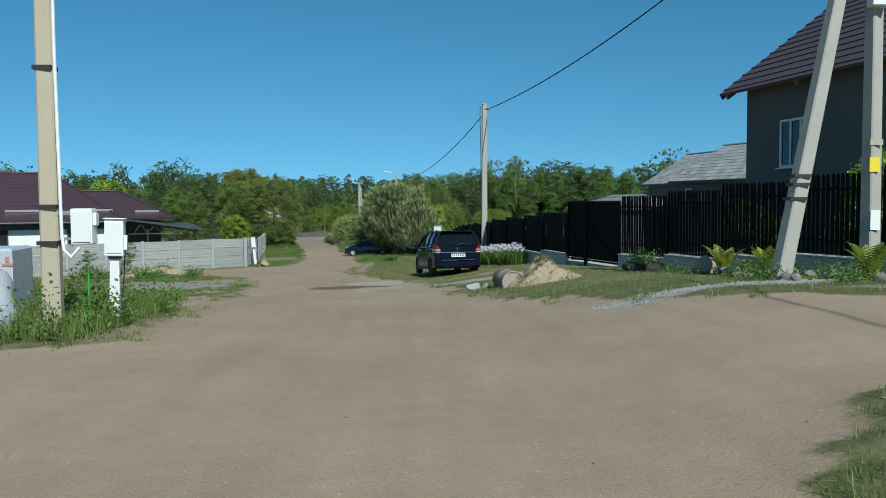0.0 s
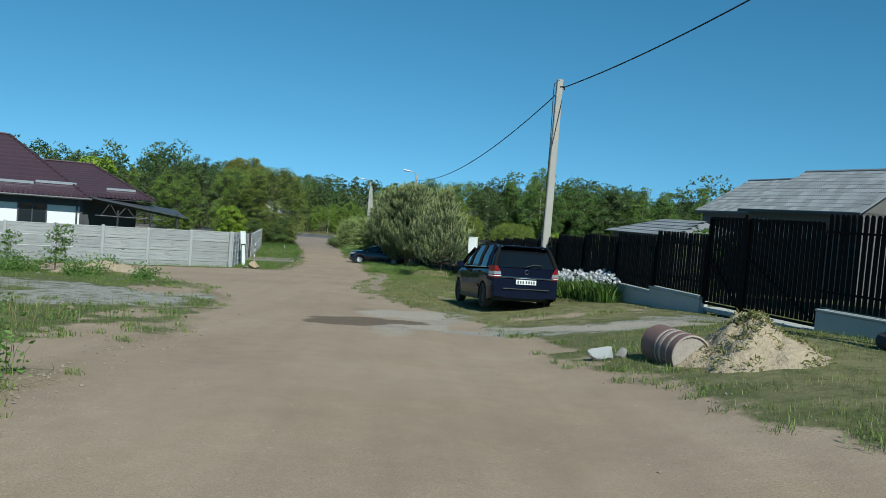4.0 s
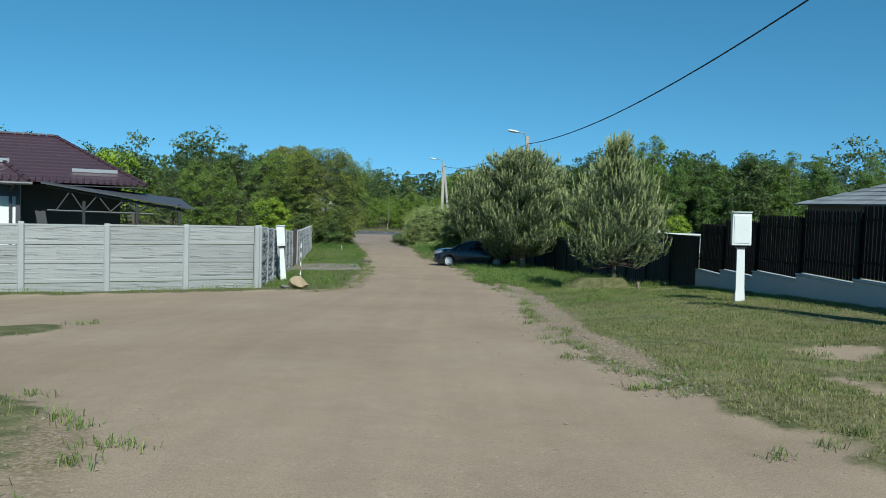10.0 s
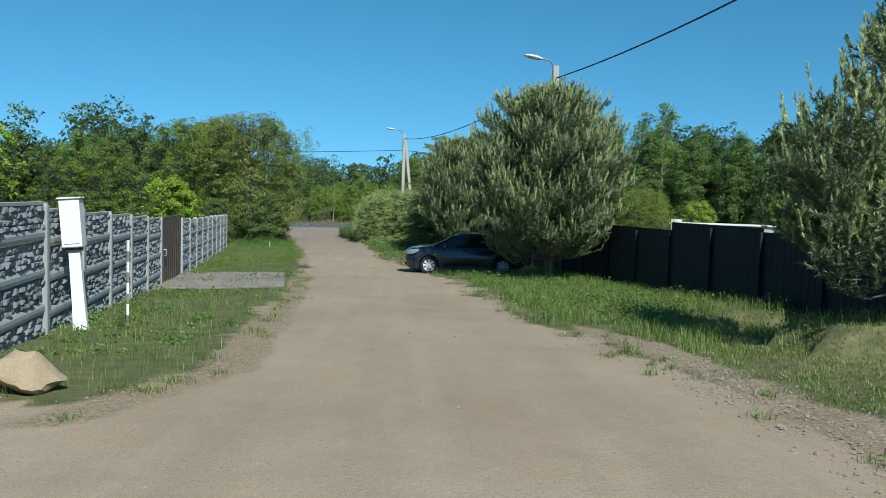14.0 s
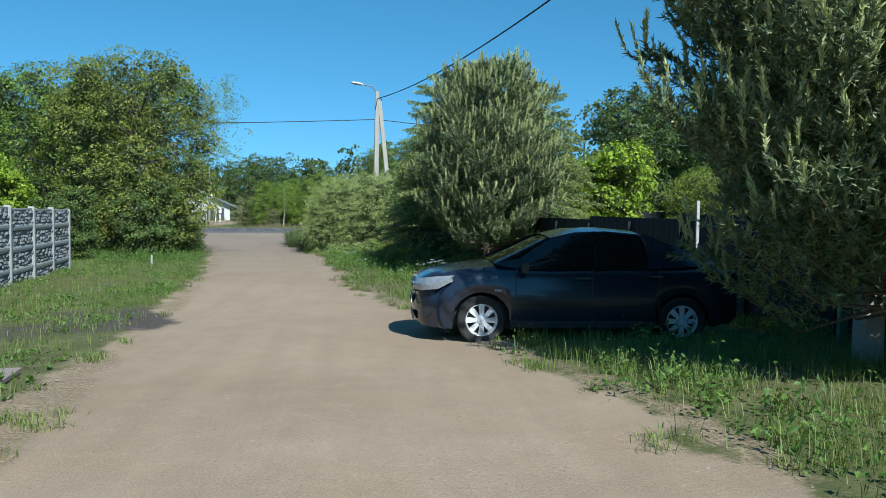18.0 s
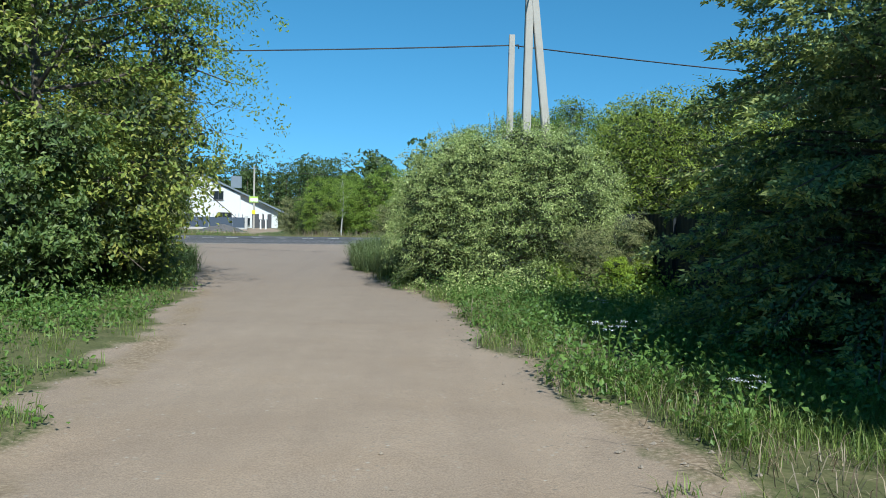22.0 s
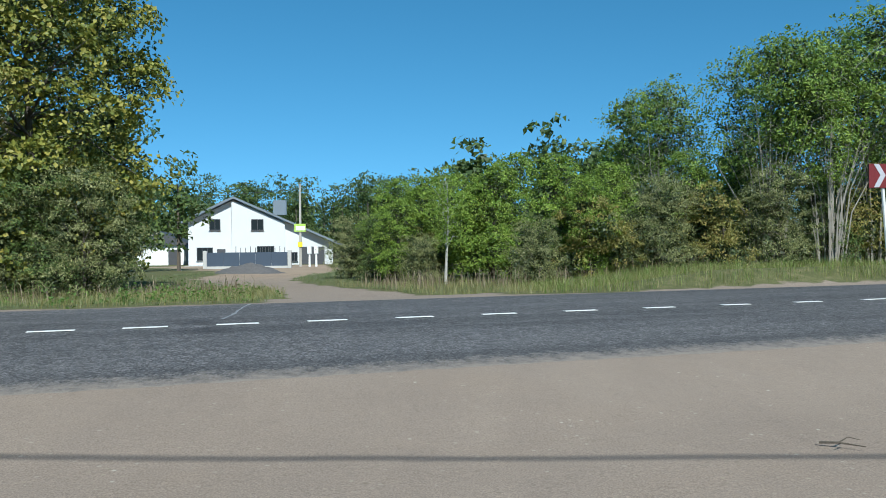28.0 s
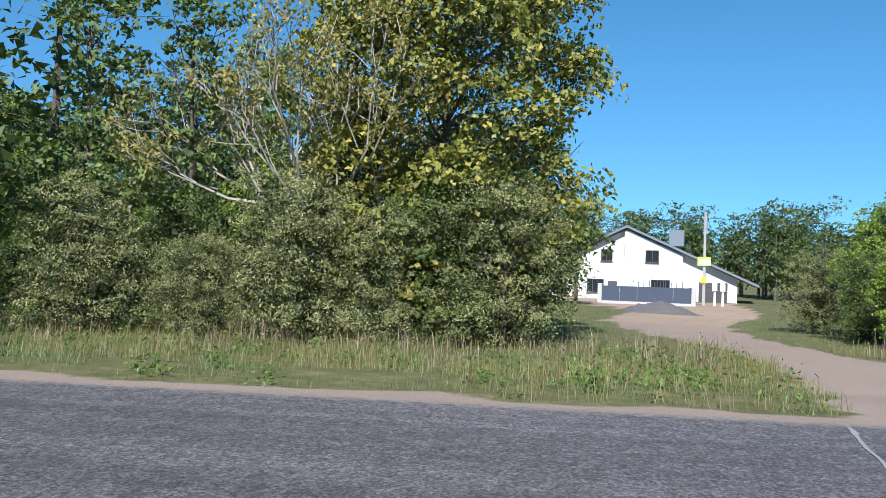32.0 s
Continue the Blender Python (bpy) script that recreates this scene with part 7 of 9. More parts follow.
sp1 = spruce(6.7, 2.45, 24, "dark green spruce with drooping branches by the lane", 8)
sp1.matrix_basis = at(-2.3, 83.3, 0, -0.05)
put(sp1, -0.3, 86.2, 100, 0.88, -0.05)
# further spruces, mostly hidden, added to shade the verge and darken the backdrop
put(sp1, 1.0, 88.4, 220, 0.9, -0.05)
put(sp1, -0.6, 81.2, 300, 0.95, -0.05)
put(sp1, 0.9, 84.6, 40, 1.0, -0.05)

RNG = np.random.default_rng(21)
# big rounded trees beside the lane
lt = broad_tree("large rounded broadleaf tree in full leaf beside the lane", 8.4, 0.3, 3.5, 44, 3900, 12, 0.105, L_LANE, 0.16, 0.22, dome=0.9)
lt.matrix_basis = at(-13.5, 90.3, 0, -0.1)
lt2 = broad_tree("tall dense tree with fresh green leaves", 8.2, 0.3, 3.3, 36, 2600, 12, 0.115, L_BROAD, 0.15, 0.22, dome=0.9)
lt2.matrix_basis = at(-17.3, 92.4, 0, -0.1)
put(lt, -17.8, 98.6, 140, 0.95)
put(lt2, -24.3, 95.5, 200, 0.86)
lb = broad_tree("low dense bush with dark leaves at the verge", 3.0, 0.05, 1.7, 12, 800, 16, 0.10, L_DARK, 0.05, 0.17, name="bush", category="bush")
lb.matrix_basis = at(-12.7, 88.2, 0, -0.05)
for u, v, t_, k in ((-12.6, 91.2, 90, 0.85), (-13.4, 94.2, 200, 0.9), (-14.9, 86.9, 30, 0.85), (-17.2, 86.2, 250, 0.8)):
    put(lb, u, v, t_, k, -0.05)
li = broad_tree("light loose willow-like tree leaning over the lane", 7.6, 2.8, 2.7, 16, 560, 15, 0.078, L_BROAD, 0.055, 0.26, core=0, slim=0.45)
li.matrix_basis = at(-12.9, 91.2, 0, -0.1) @ Matrix.Rotation(radians(17), 4, "Y")
lime = broad_tree("lime-green leafy shrub at the garden fence", 3.6, 0.2, 1.7, 10, 460, 16, 0.13, L_LIME, 0.06, 0.2, name="bush", category="bush", slim=0.7)
lime.matrix_basis = at(-16.4, 84.4, 0, -0.05)
put(lime, -36.8, 105.9, 200, 2.1, 0.0, "yellow-green tree behind the house")
put(lime, 3.6, 86.0, 60, 1.15, 0.0, "lime-green young maple behind the sheet fence")
# willow bush at the road corner
wb = broad_tree("large grey-green willow bush at the lane's edge", 3.75, 0.0, 2.8, 64, 4300, 30, 0.054, L_WILLOW, 0.06, 0.115, dome=0.35, slim=0.40, name="bush", category="bush", fine=True, core=210, inner=0.065)
willow_shoots(wb, 3.75, 2.6, 110)
wb.matrix_basis = at(-4.85, 92.9, 0, -0.1)
put(wb, -5.35, 97.6, 150, 0.85, -0.1)
put(lime, -3.2, 90.4, 20, 0.24, -0.05, "bright lime-green shrub at the willow bush's foot")
put(lime, -3.9, 90.6, 220, 0.2, -0.05, "bright lime-green shrub at the willow bush's foot")
put(lime, -2.5, 91.2, 120, 0.22, -0.05, "bright lime-green shrub at the willow bush's foot")
hedge = broad_tree("broad domed willow behind the sheet fence", 5.3, 0.3, 3.6, 80, 5200, 12, 0.10, L_DOME, 0.12, 0.16, dome=0.5, slim=0.36, fine=True, core=30)
hedge.matrix_basis = at(0.7, 96.6, 0, 0)
put(hedge, 5.6, 96.0, 150, 0.85)
put(hedge, 11.1, 93.4, 250, 0.74, 0, "round clipped-looking green bush")

# far side of the asphalt
mp_ = broad_tree("tall maple with yellow-green and rusty leaves", 10.6, 0.7, 4.0, 46, 3600, 12, 0.15, L_MAPLE, 0.2, 0.3, slim=0.85, droop=0.6, dome=0.75)
mp_.matrix_basis = at(-22.8, 122.6, 0, -0.1)
ol = broad_tree("dense olive-grey sallow bush on the verge", 3.5, 0.0, 1.9, 26, 1150, 20, 0.066, L_OLIVE, 0.05, 0.17, core=26, slim=0.42, name="bush", category="bush")
ol.matrix_basis = at(-20.3, 120.6, 0, -0.1)
for u, v, t_, k in ((-22.2, 119.4, 40, 0.8), (-24.0, 118.7, 110, 1.0), (-25.6, 117.6, 200, 0.62), (-27.8, 116.7, 300, 0.95), (-30.2, 115.6, 80, 0.72), (-21.8, 123.6, 250, 1.0), (-25.2, 121.4, 20, 1.2), (-33.0, 114.2, 20, 1.0)):
    put(ol, u, v, t_, k, -0.1)
db = broad_tree("dark-leaved sallow bush on the verge", 3.7, 0.0, 1.7, 22, 900, 18, 0.075, L_DARK, 0.05, 0.19, core=26, slim=0.45, name="bush", category="bush")
db.matrix_basis = at(-20.6, 122.0, 30, -0.1)
put(db, -21.4, 120.2, 70, 0.95, -0.1)
put(db, -26.8, 118.2, 170, 0.9, -0.1)
put(db, -29.0, 116.8, 220, 0.75, -0.1)


def bare_tree(label, seed, height=5.6, leaves=1300):
    """A half-dead tree: a low fork, pale limbs that split again and again, a few rusty leaves."""
    global RNG
    RNG = np.random.default_rng(seed)
    t = thing("tree", label, "tree", None, "broadleaf trees")
    foot, limbs, tips = Form(), Form(), []
    foot.tube([(0, 0, -0.2), (0.05, 0, 0.5), (-0.05, 0.02, 1.15)], [0.12, 0.10, 0.085], 8)

    def grow(p, d, length, r, depth):
        d = d.normalized()
        mid = p + d * length * 0.5 + Vector(RNG.normal(size=3)) * length * 0.06
        e = p + d * length + Vector((0, 0, 0.06 * length))
        limbs.tube([p, mid, e], [r, r * 0.8, r * 0.6], 5 if depth > 2 else 3)
        if depth == 0:
            tips.append(tuple(e))
            return
        for k in range(3 if depth > 1 else 5):
            w = d + Vector(RNG.normal(size=3)) * 0.42 + Vector((0, 0, 0.16))
            grow(p.lerp(e, RNG.uniform(0.45, 1.0)) if k else e, w, length * RNG.uniform(0.55, 0.85), max(0.006, r * 0.6), depth - 1)

    for k in range(6):
        a_ = k * 1.05 + 0.3
        grow(Vector((-0.05, 0.02, 0.95 + 0.05 * k)), Vector((math.cos(a_), math.sin(a_), 1.25 - 0.25 * (k == 2))), height * 0.30, 0.04, 3)
    part("trunk", foot, M_BARK, t, "dark lower trunk", True)
    part("branchwork", limbs, M_DEADTWIG, t, "pale bare limbs and twigs")
    T = np.array(tips)
    T = T[RNG.choice(len(T), leaves)]
    c = np.repeat(T, 5, 0) + RNG.normal(size=(leaves * 5, 3)) * 0.10
    part("crown", leaf_mesh("crown", c, 0.085, L_ORANGE, None, 0.4, 0.6), L_ORANGE, t, "sparse rusty leaves")
    return t


bt = bare_tree("half-dead tree with pale bare limbs and sparse rusty leaves", 17)
bt.matrix_basis = at(-24.5, 119.7, 40, 0.0) @ Matrix.Diagonal((1.25, 1.25, 1.42, 1))
RNG = np.random.default_rng(77)
tm = broad_tree("slender young maple with loose dark leaves", 8.2, 2.0, 2.1, 12, 230, 10, 0.15, L_DARK, 0.09, 0.24, core=0, slim=0.8, droop=0.5)
tm.matrix_basis = at(-26.6, 118.4, 0, -0.1)
put(tm, -29.5, 117.8, 90, 1.1)
put(lt2, -38.0, 121.0, 120, 0.9)
rb = broad_tree("young broadleaf tree in fresh leaf on the far verge", 4.3, 0.2, 1.6, 16, 800, 13, 0.10, L_FRESH, 0.09, 0.18, narrow=0.5, core=30)
rb.matrix_basis = at(-9.6, 128.4, 0, -0.1)
for u, v, t_, k in ((-13.6, 133.5, 50, 1.0), (-12.2, 130.2, 90, 0.95), (-7.2, 128.6, 120, 1.05), (-5.0, 130.0, 200, 0.95), (-2.6, 129.2, 260, 1.0), (-8.8, 132.4, 20, 1.2), (-11.2, 135.6, 80, 1.1), (-4.4, 134.0, 310, 1.2), (0.4, 132.0, 150, 1.1)):
    put(rb, u, v, t_, k, -0.1)
rs = broad_tree("low reddish sallow scrub on the far verge", 2.8, 0.0, 1.8, 10, 420, 16, 0.11, L_ORANGE, 0.05, 0.2, slim=0.42, name="bush", category="bush")
rs.matrix_basis = at(-6.6, 126.2, 0, -0.1)
put(ol, -3.6, 90.6, 30, 0.4, -0.05, "low willow shoots before the bush")
put(ol, -2.6, 91.6, 130, 0.45, -0.05, "low willow shoots before the bush")
for o_, u, v, t_, k in ((rb, -12.9, 128.2, 0, 0.72), (rb, -10.2, 128.6, 60, 0.92), (rb, -6.4, 126.6, 150, 0.8), (ol, -12.0, 126.9, 60, 0.5), (db, -13.8, 130.6, 0, 0.7), (ol, -4.3, 126.4, 90, 0.9), (rs, -2.2, 126.6, 120, 1.0), (ol, -0.2, 127.2, 10, 1.0), (db, 1.6, 128.2, 50, 1.0), (rs, 3.4, 129.0, 200, 1.1), (ol, -8.4, 125.6, 200, 0.62), (ol, -15.4, 134.6, 200, 0.8), (ol, 5.6, 130.4, 40, 1.1), (rs, -12.0, 129.0, 40, 0.7)):
    put(o_, u, v, t_, k, -0.1)
wl = broad_tree("tall thin-stemmed willow with bare lower stems", 8.2, 3.4, 2.7, 22, 900, 13, 0.13, L_BROAD, 0.08, 0.3, core=40, slim=0.5, bark=M_DEADTWIG)
f = Form()
for k in range(34):
    a_, w_ = RNG.uniform(0, 6.28), RNG.uniform(0.4, 1.9)
    e_ = Vector((math.cos(a_) * w_, math.sin(a_) * w_, RNG.uniform(3.6, 6.2)))
    b_ = Vector((math.cos(a_) * 0.5 * RNG.random(), math.sin(a_) * 0.5 * RNG.random(), -0.1))
    f.tube([b_, b_.lerp(e_, 0.5) - Vector((math.cos(a_), math.sin(a_), 0)) * 0.22 * w_, e_], [0.03, 0.022, 0.008], 4)
part("stems", f, M_DEADTWIG, wl, "fan of thin pale stems")
wl.matrix_basis = at(-0.4, 127.6, 0, -0.1)
for u, v, t_, k in ((1.6, 127.4, 100, 1.0), (3.6, 128.6, 200, 1.12), (6.4, 129.4, 300, 1.1), (9.4, 131.6, 40, 1.15), (12.5, 133.5, 140, 1.1), (-3.2, 131.6, 10, 0.92)):
    put(wl, u, v, t_, k, -0.1)

# weeds rooted in the sand heap
_v = np.array([tuple(p.co + sand_heap.location) for p in sand_heap.data.vertices])
_v = _v[RNG.choice(len(_v), 150)]
_v = np.repeat(_v, 9, 0) + RNG.normal(size=(1350, 3)) * np.array([0.05, 0.05, 0.025]) + np.array([0, 0, 0.03])
tagged(new("weeds", leaf_mesh("weeds", _v, 0.075, L_DRYGRASS, None, 0.0, 0.3)), "sparse dry weeds rooted in the sand heap", "weeds", kind="stuff")

# woods behind the lots: full trees where they stand near, one joined wood beyond
ft = broad_tree("broadleaf tree at the edge of the wood", 8.6, 0.6, 2.9, 18, 620, 11, 0.21, L_FAR, 0.15, 0.27, core=40, slim=0.8, plain=True)
ft.matrix_basis = at(-24, 104.0)
fb_ = broad_tree("birch at the edge of the wood", 11.0, 2.0, 1.8, 16, 900, 11, 0.15, L_BROAD, 0.1, 0.26, bark=M_BIRCH, core=40, droop=0.8, narrow=0.6, plain=True, slim=0.7)
fb_.matrix_basis = at(17.4, 122.0) @ Matrix.Diagonal((1.3, 1.3, 1.32, 1))
put(fb_, 14.5, 104.0, 40, 0.95)
yb = broad_tree("slim young birch with a bare pale stem", 4.3, 1.2, 1.0, 12, 300, 12, 0.085, L_FRESH, 0.06, 0.17, bark=M_BIRCH, core=0, narrow=0.5)
yb.matrix_basis = at(-11.2, 127.0, 80, -0.1)
gt = broad_tree("slim young birch in fresh leaf with a pale stem", 8.4, 0.5, 2.0, 20, 1500, 11, 0.13, L_YOUNG, 0.06, 0.24, bark=M_BIRCH, core=60, narrow=0.5, plain=True, slim=0.8)
gt.matrix_basis = at(13.6, 99.5)
for k, (u, v) in enumerate(((16.2, 97.6), (19.0, 96.8), (21.8, 96.0), (24.6, 94.6), (27.4, 93.8), (30.4, 92.4), (15.0, 102.4), (18.0, 101.4), (21.0, 100.4), (24.2, 99.2), (27.4, 98.4), (33.5, 91.4), (12.2, 103.4))):
    put(gt, u, v, 47 * k, 0.92 + 0.2 * ((k * 7) % 5) / 5)
for k, (u, v) in enumerate(((15.6, 94.6), (20.0, 92.6), (25.0, 90.8))):
    put(lime, u, v, 60 * k, 0.82 + 0.08 * (k % 3), 0.0, "yellow-green hazel bush behind the sheet fence")
# low white shed behind the sheet fence
ws = thing("shed", "low white shed behind the sheet fence", "shed", at(13.3, 92.9, -24))
part("wall", Form().box((3.3, 1.2, 0.75), (6.6, 2.4, 1.5)), M_GREY_WALL, ws, "white boarded wall")
part("roof", Form().box((3.3, 1.2, 1.54), (6.9, 2.7, 0.10), bevel=0.02), M_WHITE_PLASTIC, ws, "flat white sheet roof")
part("end_post", Form().box((0.35, -0.12, 0.9), (0.7, 0.12, 1.8), bevel=0.02), M_WHITE_PLASTIC, ws, "taller white end panel")
R2 = random.Random(5)
SPOTS = []
for k in range(22):
    SPOTS.append((-26 - k * 2.3 + R2.uniform(-1, 1), 96 + R2.uniform(-5, 10) - k * 0.5))
for k in range(26):
    SPOTS.append((9 + k * 2.1 + R2.uniform(-1, 1), 103 - k * 0.45 + R2.uniform(-6, 8)))
for k in range(14):
    SPOTS.append((-27 - k * 2.6 + R2.uniform(-1, 1), 128 + R2.uniform(-3, 6)))
for k in range(14):
    SPOTS.append((12 + k * 2.8, 138 + R2.uniform(-3, 8)))
for i, (u, v) in enumerate(SPOTS):
    put(fb_ if i % 4 == 1 and i > 21 else ft, u, v, R2.uniform(0, 360), R2.uniform(0.8, 1.15) * (0.66 if 1 < i < 22 else 1.0), -0.1)


def far_wood(name, label, spots, per, size, material, girth=0.30, narrow=0.5):
    """Many far trees joined: each an uneven lobed crown on a stem."""
    C, O = [], []
    f = Form()
    for (x, y, h) in spots:
        z = float(height(x, y))
        c, o, L = lobed_crown(h, h * 0.08, h * girth, 8, per, 5, h * 0.05, narrow)
        C.append(c + np.array([x, y, z]))
        O.append(o)
        f.tube([(x, y, z - 0.3), (x, y, z + h * 0.7)], [h * 0.018, h * 0.006], 5)
    C, O = np.concatenate(C), np.concatenate(O)
    t = thing(name, label, "woods", kind="stuff")
    tagged(part("stems", f, M_BARK, t), kind="stuff")
    tagged(part("crowns", leaf_mesh("crowns", C, size, material, O, 0.3, 0.9, True), material, t), kind="stuff")


R3 = random.Random(9)
far = []
for k in range(330):
    a = radians(R3.uniform(-48, 62))
    d = R3.uniform(0, 1) ** 0.8 * 320 + 150
    x, y = -6 + math.sin(-a) * d, 60 + math.cos(a) * d
    if y < 190 or (-52 * U < x < -12 * U and y < 235):
        continue
    far.append((x, y, R3.uniform(9, 15)))
far_wood("far_wood", "distant mixed wood on the low hills", far[::2], 80, 0.95, L_FAR)
far_wood("far_wood", "distant dark conifers on the low hills", far[1::2] + [(x + 5, y + 4, h * 1.1) for x, y, h in far[1::2]], 50, 0.8, L_CONIFER, 0.17, 1.4)
near_wood = []
for k in range(120):
    q = k / 119
    near_wood.append((-30 - 110 * q + R3.uniform(-4, 4), 128 + R3.uniform(-8, 40), R3.uniform(8, 12)))
for k in range(110):
    q = k / 109
    near_wood.append((16 + 110 * q + R3.uniform(-4, 4), 118 + R3.uniform(-8, 60) - 30 * q, R3.uniform(8, 12.5)))
for k in range(70):
    q = k / 69
    near_wood.append((-14 + 60 * q + R3.uniform(-3, 3), 150 + R3.uniform(-2, 45) + 6 * q, R3.uniform(7, 10)))
for k in range(50):
    near_wood.append((-60 + R3.uniform(-3, 45), 214 + R3.uniform(0, 20), R3.uniform(9, 13)))
far_wood("wood", "mixed wood behind the gardens", near_wood, 220, 0.38, L_FAR)

# ---- grass ----
def blades(name, label, area, count, tall, material, lean=0.35, width=0.0038, thin=0.3, where=None, clump=2.2):
    """Bent blades on the verges within an area of the plan."""
    u0, u1, v0, v1 = area
    x, y = RNG.uniform(u0 * U, u1 * U, count * 3), RNG.uniform(v0 * U, v1 * U, count * 3)
    keep = (bare(x, y) < 0.35) & (gravel(x, y) < 0.45)
    cl = fbm(x, y, clump, 41)
    keep &= RNG.random(len(x)) < ss((cl - 0.28) * 3.2)
    dr = dry(x, y)
    keep &= RNG.random(len(x)) < np.where(dr > 0.4, thin, 1.0)
    keep &= RNG.random(len(x)) > 1.5 * soil(x, y) + 2 * pale(x, y) - 0.15
    if where is not None:
        keep &= where(x, y)
    x, y, cl = x[keep][:count], y[keep][:count], cl[keep][:count]
    n = len(x)
    z = grounds(x, y) - 0.01
    h = (RNG.uniform(tall[0], tall[1], n) * (0.55 + 0.9 * cl))[:, None]
    t = RNG.uniform(0, 2 * math.pi, n)
    d = np.stack([np.cos(t), np.sin(t), np.zeros(n)], 1)
    sd = np.stack([-np.sin(t), np.cos(t), np.zeros(n)], 1) * (width * (0.6 + h))
    p = np.stack([x, y, z], 1)
    le = RNG.uniform(0.1, lean, (n, 1)) * 2
    m = p + np.array([0, 0, 1.0]) * h * 0.55 + d * h * le * 0.25
    e = p + np.array([0, 0, 1.0]) * h * (1 - 0.25 * le) + d * h * le * 0.8
    v = np.stack([p - sd, p + sd, m + sd * 0.8, m - sd * 0.8, e], 1).reshape(-1, 3)
    o = np.arange(n)[:, None] * 5
    fc = np.concatenate([o + np.array([0, 1, 2]), o + np.array([0, 2, 3]), o + np.array([3, 2, 4])])
    me = mesh_of(name, v, fc)
    me.materials.append(material)
    tagged(new(name, me), label, "grass", kind="stuff")


def clear(x, y):
    """Away from the cars, the fences' lots and the slab."""
    ok = ~((np.abs(x - 1.8 * U) < 1.0) & (np.abs(y - 29.7 * U) < 2.3))
    ok &= ~((x > -4.4 * U) & (x < 0.2 * U) & (np.abs(y - 68.5 * U) < 1.0))
    return ok


blades("grass", "tall meadow grass on the open lot", (-16, -3.4, 8.6, 16.5), 34000, (0.15, 0.5), L_GRASS, 0.5, where=lambda x, y: (x < -4.1 * U) | (y < 13 * U))
blades("grass", "tall meadow grass further into the open lot", (-17, -8.2, 16, 27), 9000, (0.15, 0.42), L_GRASS, 0.5)
blades("grass", "low patchy grass and herbs on the open lot", (-16, -3.8, 15, 34), 62000, (0.03, 0.12), L_GRASS, 0.9, clump=1.4)
blades("grass", "short verge grass by the concrete fence", (-20, -6.2, 40, 63), 36000, (0.06, 0.2), L_GRASS, 0.5)
blades("grass", "verge grass along the stone fence", (-15.5, -7, 62, 104), 48000, (0.05, 0.2), L_GRASS, 0.6)
blades("grass", "thin trampled grass by the parked minivan", (-2.6, 8, 14, 50), 40000, (0.02, 0.08), L_DRYGRASS, 0.8, thin=1.0, where=clear)
blades("grass", "patchy green grass by the parked minivan", (-2.6, 8, 14, 50), 32000, (0.02, 0.09), L_GRASS, 0.8, where=clear, clump=1.2)
blades("grass", "short mown grass on the verge beside the dark fence", (-2.6, 3.6, 33, 50.5), 52000, (0.02, 0.075), L_GRASS, 0.9, width=0.006, thin=0.45, where=clear, clump=1.6)
blades("grass", "yellowed short grass on the verge beside the dark fence", (-2.6, 3.6, 25, 52), 80000, (0.015, 0.07), L_DRYGRASS, 1.0, width=0.006, thin=1.0, where=clear, clump=1.1)
blades("grass", "lush verge grass below the pines", (-5, 3.2, 50, 72), 56000, (0.08, 0.30), L_GRASS, 0.7, where=clear)
blades("grass", "tall verge grass by the lane", (-9.5, 0, 72, 104), 74000, (0.06, 0.25), L_GRASS, 0.8, clump=1.2)
blades("grass", "lush verge grass before the willow bush", (-6.8, -1.2, 78, 92), 34000, (0.08, 0.28), L_GRASS, 0.8, clump=1.2)
blades("stalks", "dead brown stalks along the lane's edge", (-7.6, -2.0, 74, 92), 5200, (0.06, 0.30), L_STALK, 0.9, width=0.004, where=lambda x, y: x - np.interp(y, XR_Y, XR_X) < 1.1, clump=1.6)
blades("grass", "grass tuft at the crossing", (1.6, 7, -2, 5.2), 18000, (0.03, 0.12), L_GRASS, 0.9)
blades("grass", "grass at the foot of the boulders", (2, 14, 8, 22), 26000, (0.03, 0.12), L_GRASS, 0.7)
blades("grass", "roadside grass beyond the asphalt", (-40, -12, 108, 128), 50000, (0.04, 0.17), L_GREYGRASS, 0.9, where=lambda x, y: across(x, y) < 121, clump=0.7)
blades("grass", "dry straw among the roadside grass", (-40, -12, 108, 128), 30000, (0.08, 0.38), L_DRYGRASS, 0.5, where=lambda x, y: (across(x, y) < 121) & (across(x, y) > 113.4), clump=0.8)
blades("grass", "yellowing roadside grass beyond the asphalt", (-18, 16, 112, 134), 34000, (0.08, 0.34), L_DRYGRASS, 0.6, where=lambda x, y: across(x, y) < 124)
blades("grass", "green roadside grass before the willows", (-9, 16, 112, 134), 26000, (0.08, 0.4), L_GRASS, 0.6, where=lambda x, y: across(x, y) < 124)
blades("grass", "dry grass among the meadow grass", (-16, -3.4, 8.6, 26), 6000, (0.15, 0.4), L_DRYGRASS, 0.5)
blades("stalks", "dry brown stalks at the bushes' feet", (-40, -16, 110, 124), 6000, (0.15, 0.65), L_STALK, 0.5, width=0.005, where=lambda x, y: (across(x, y) > 116.2) & (across(x, y) < 119.5), clump=0.9)
blades("stalks", "dry brown stalks at the far thicket's foot", (-14, 10, 122, 132), 2600, (0.2, 0.7), L_STALK, 0.3, width=0.006, where=lambda x, y: (across(x, y) > 118.5) & (across(x, y) < 122.5), clump=0.9)
blades("grass", "tall lush grass at the lane's mouth", (-9.6, -5.8, 94.2, 102.6), 22000, (0.35, 0.9), L_GREYGRASS, 0.7, width=0.0045, clump=0.9)
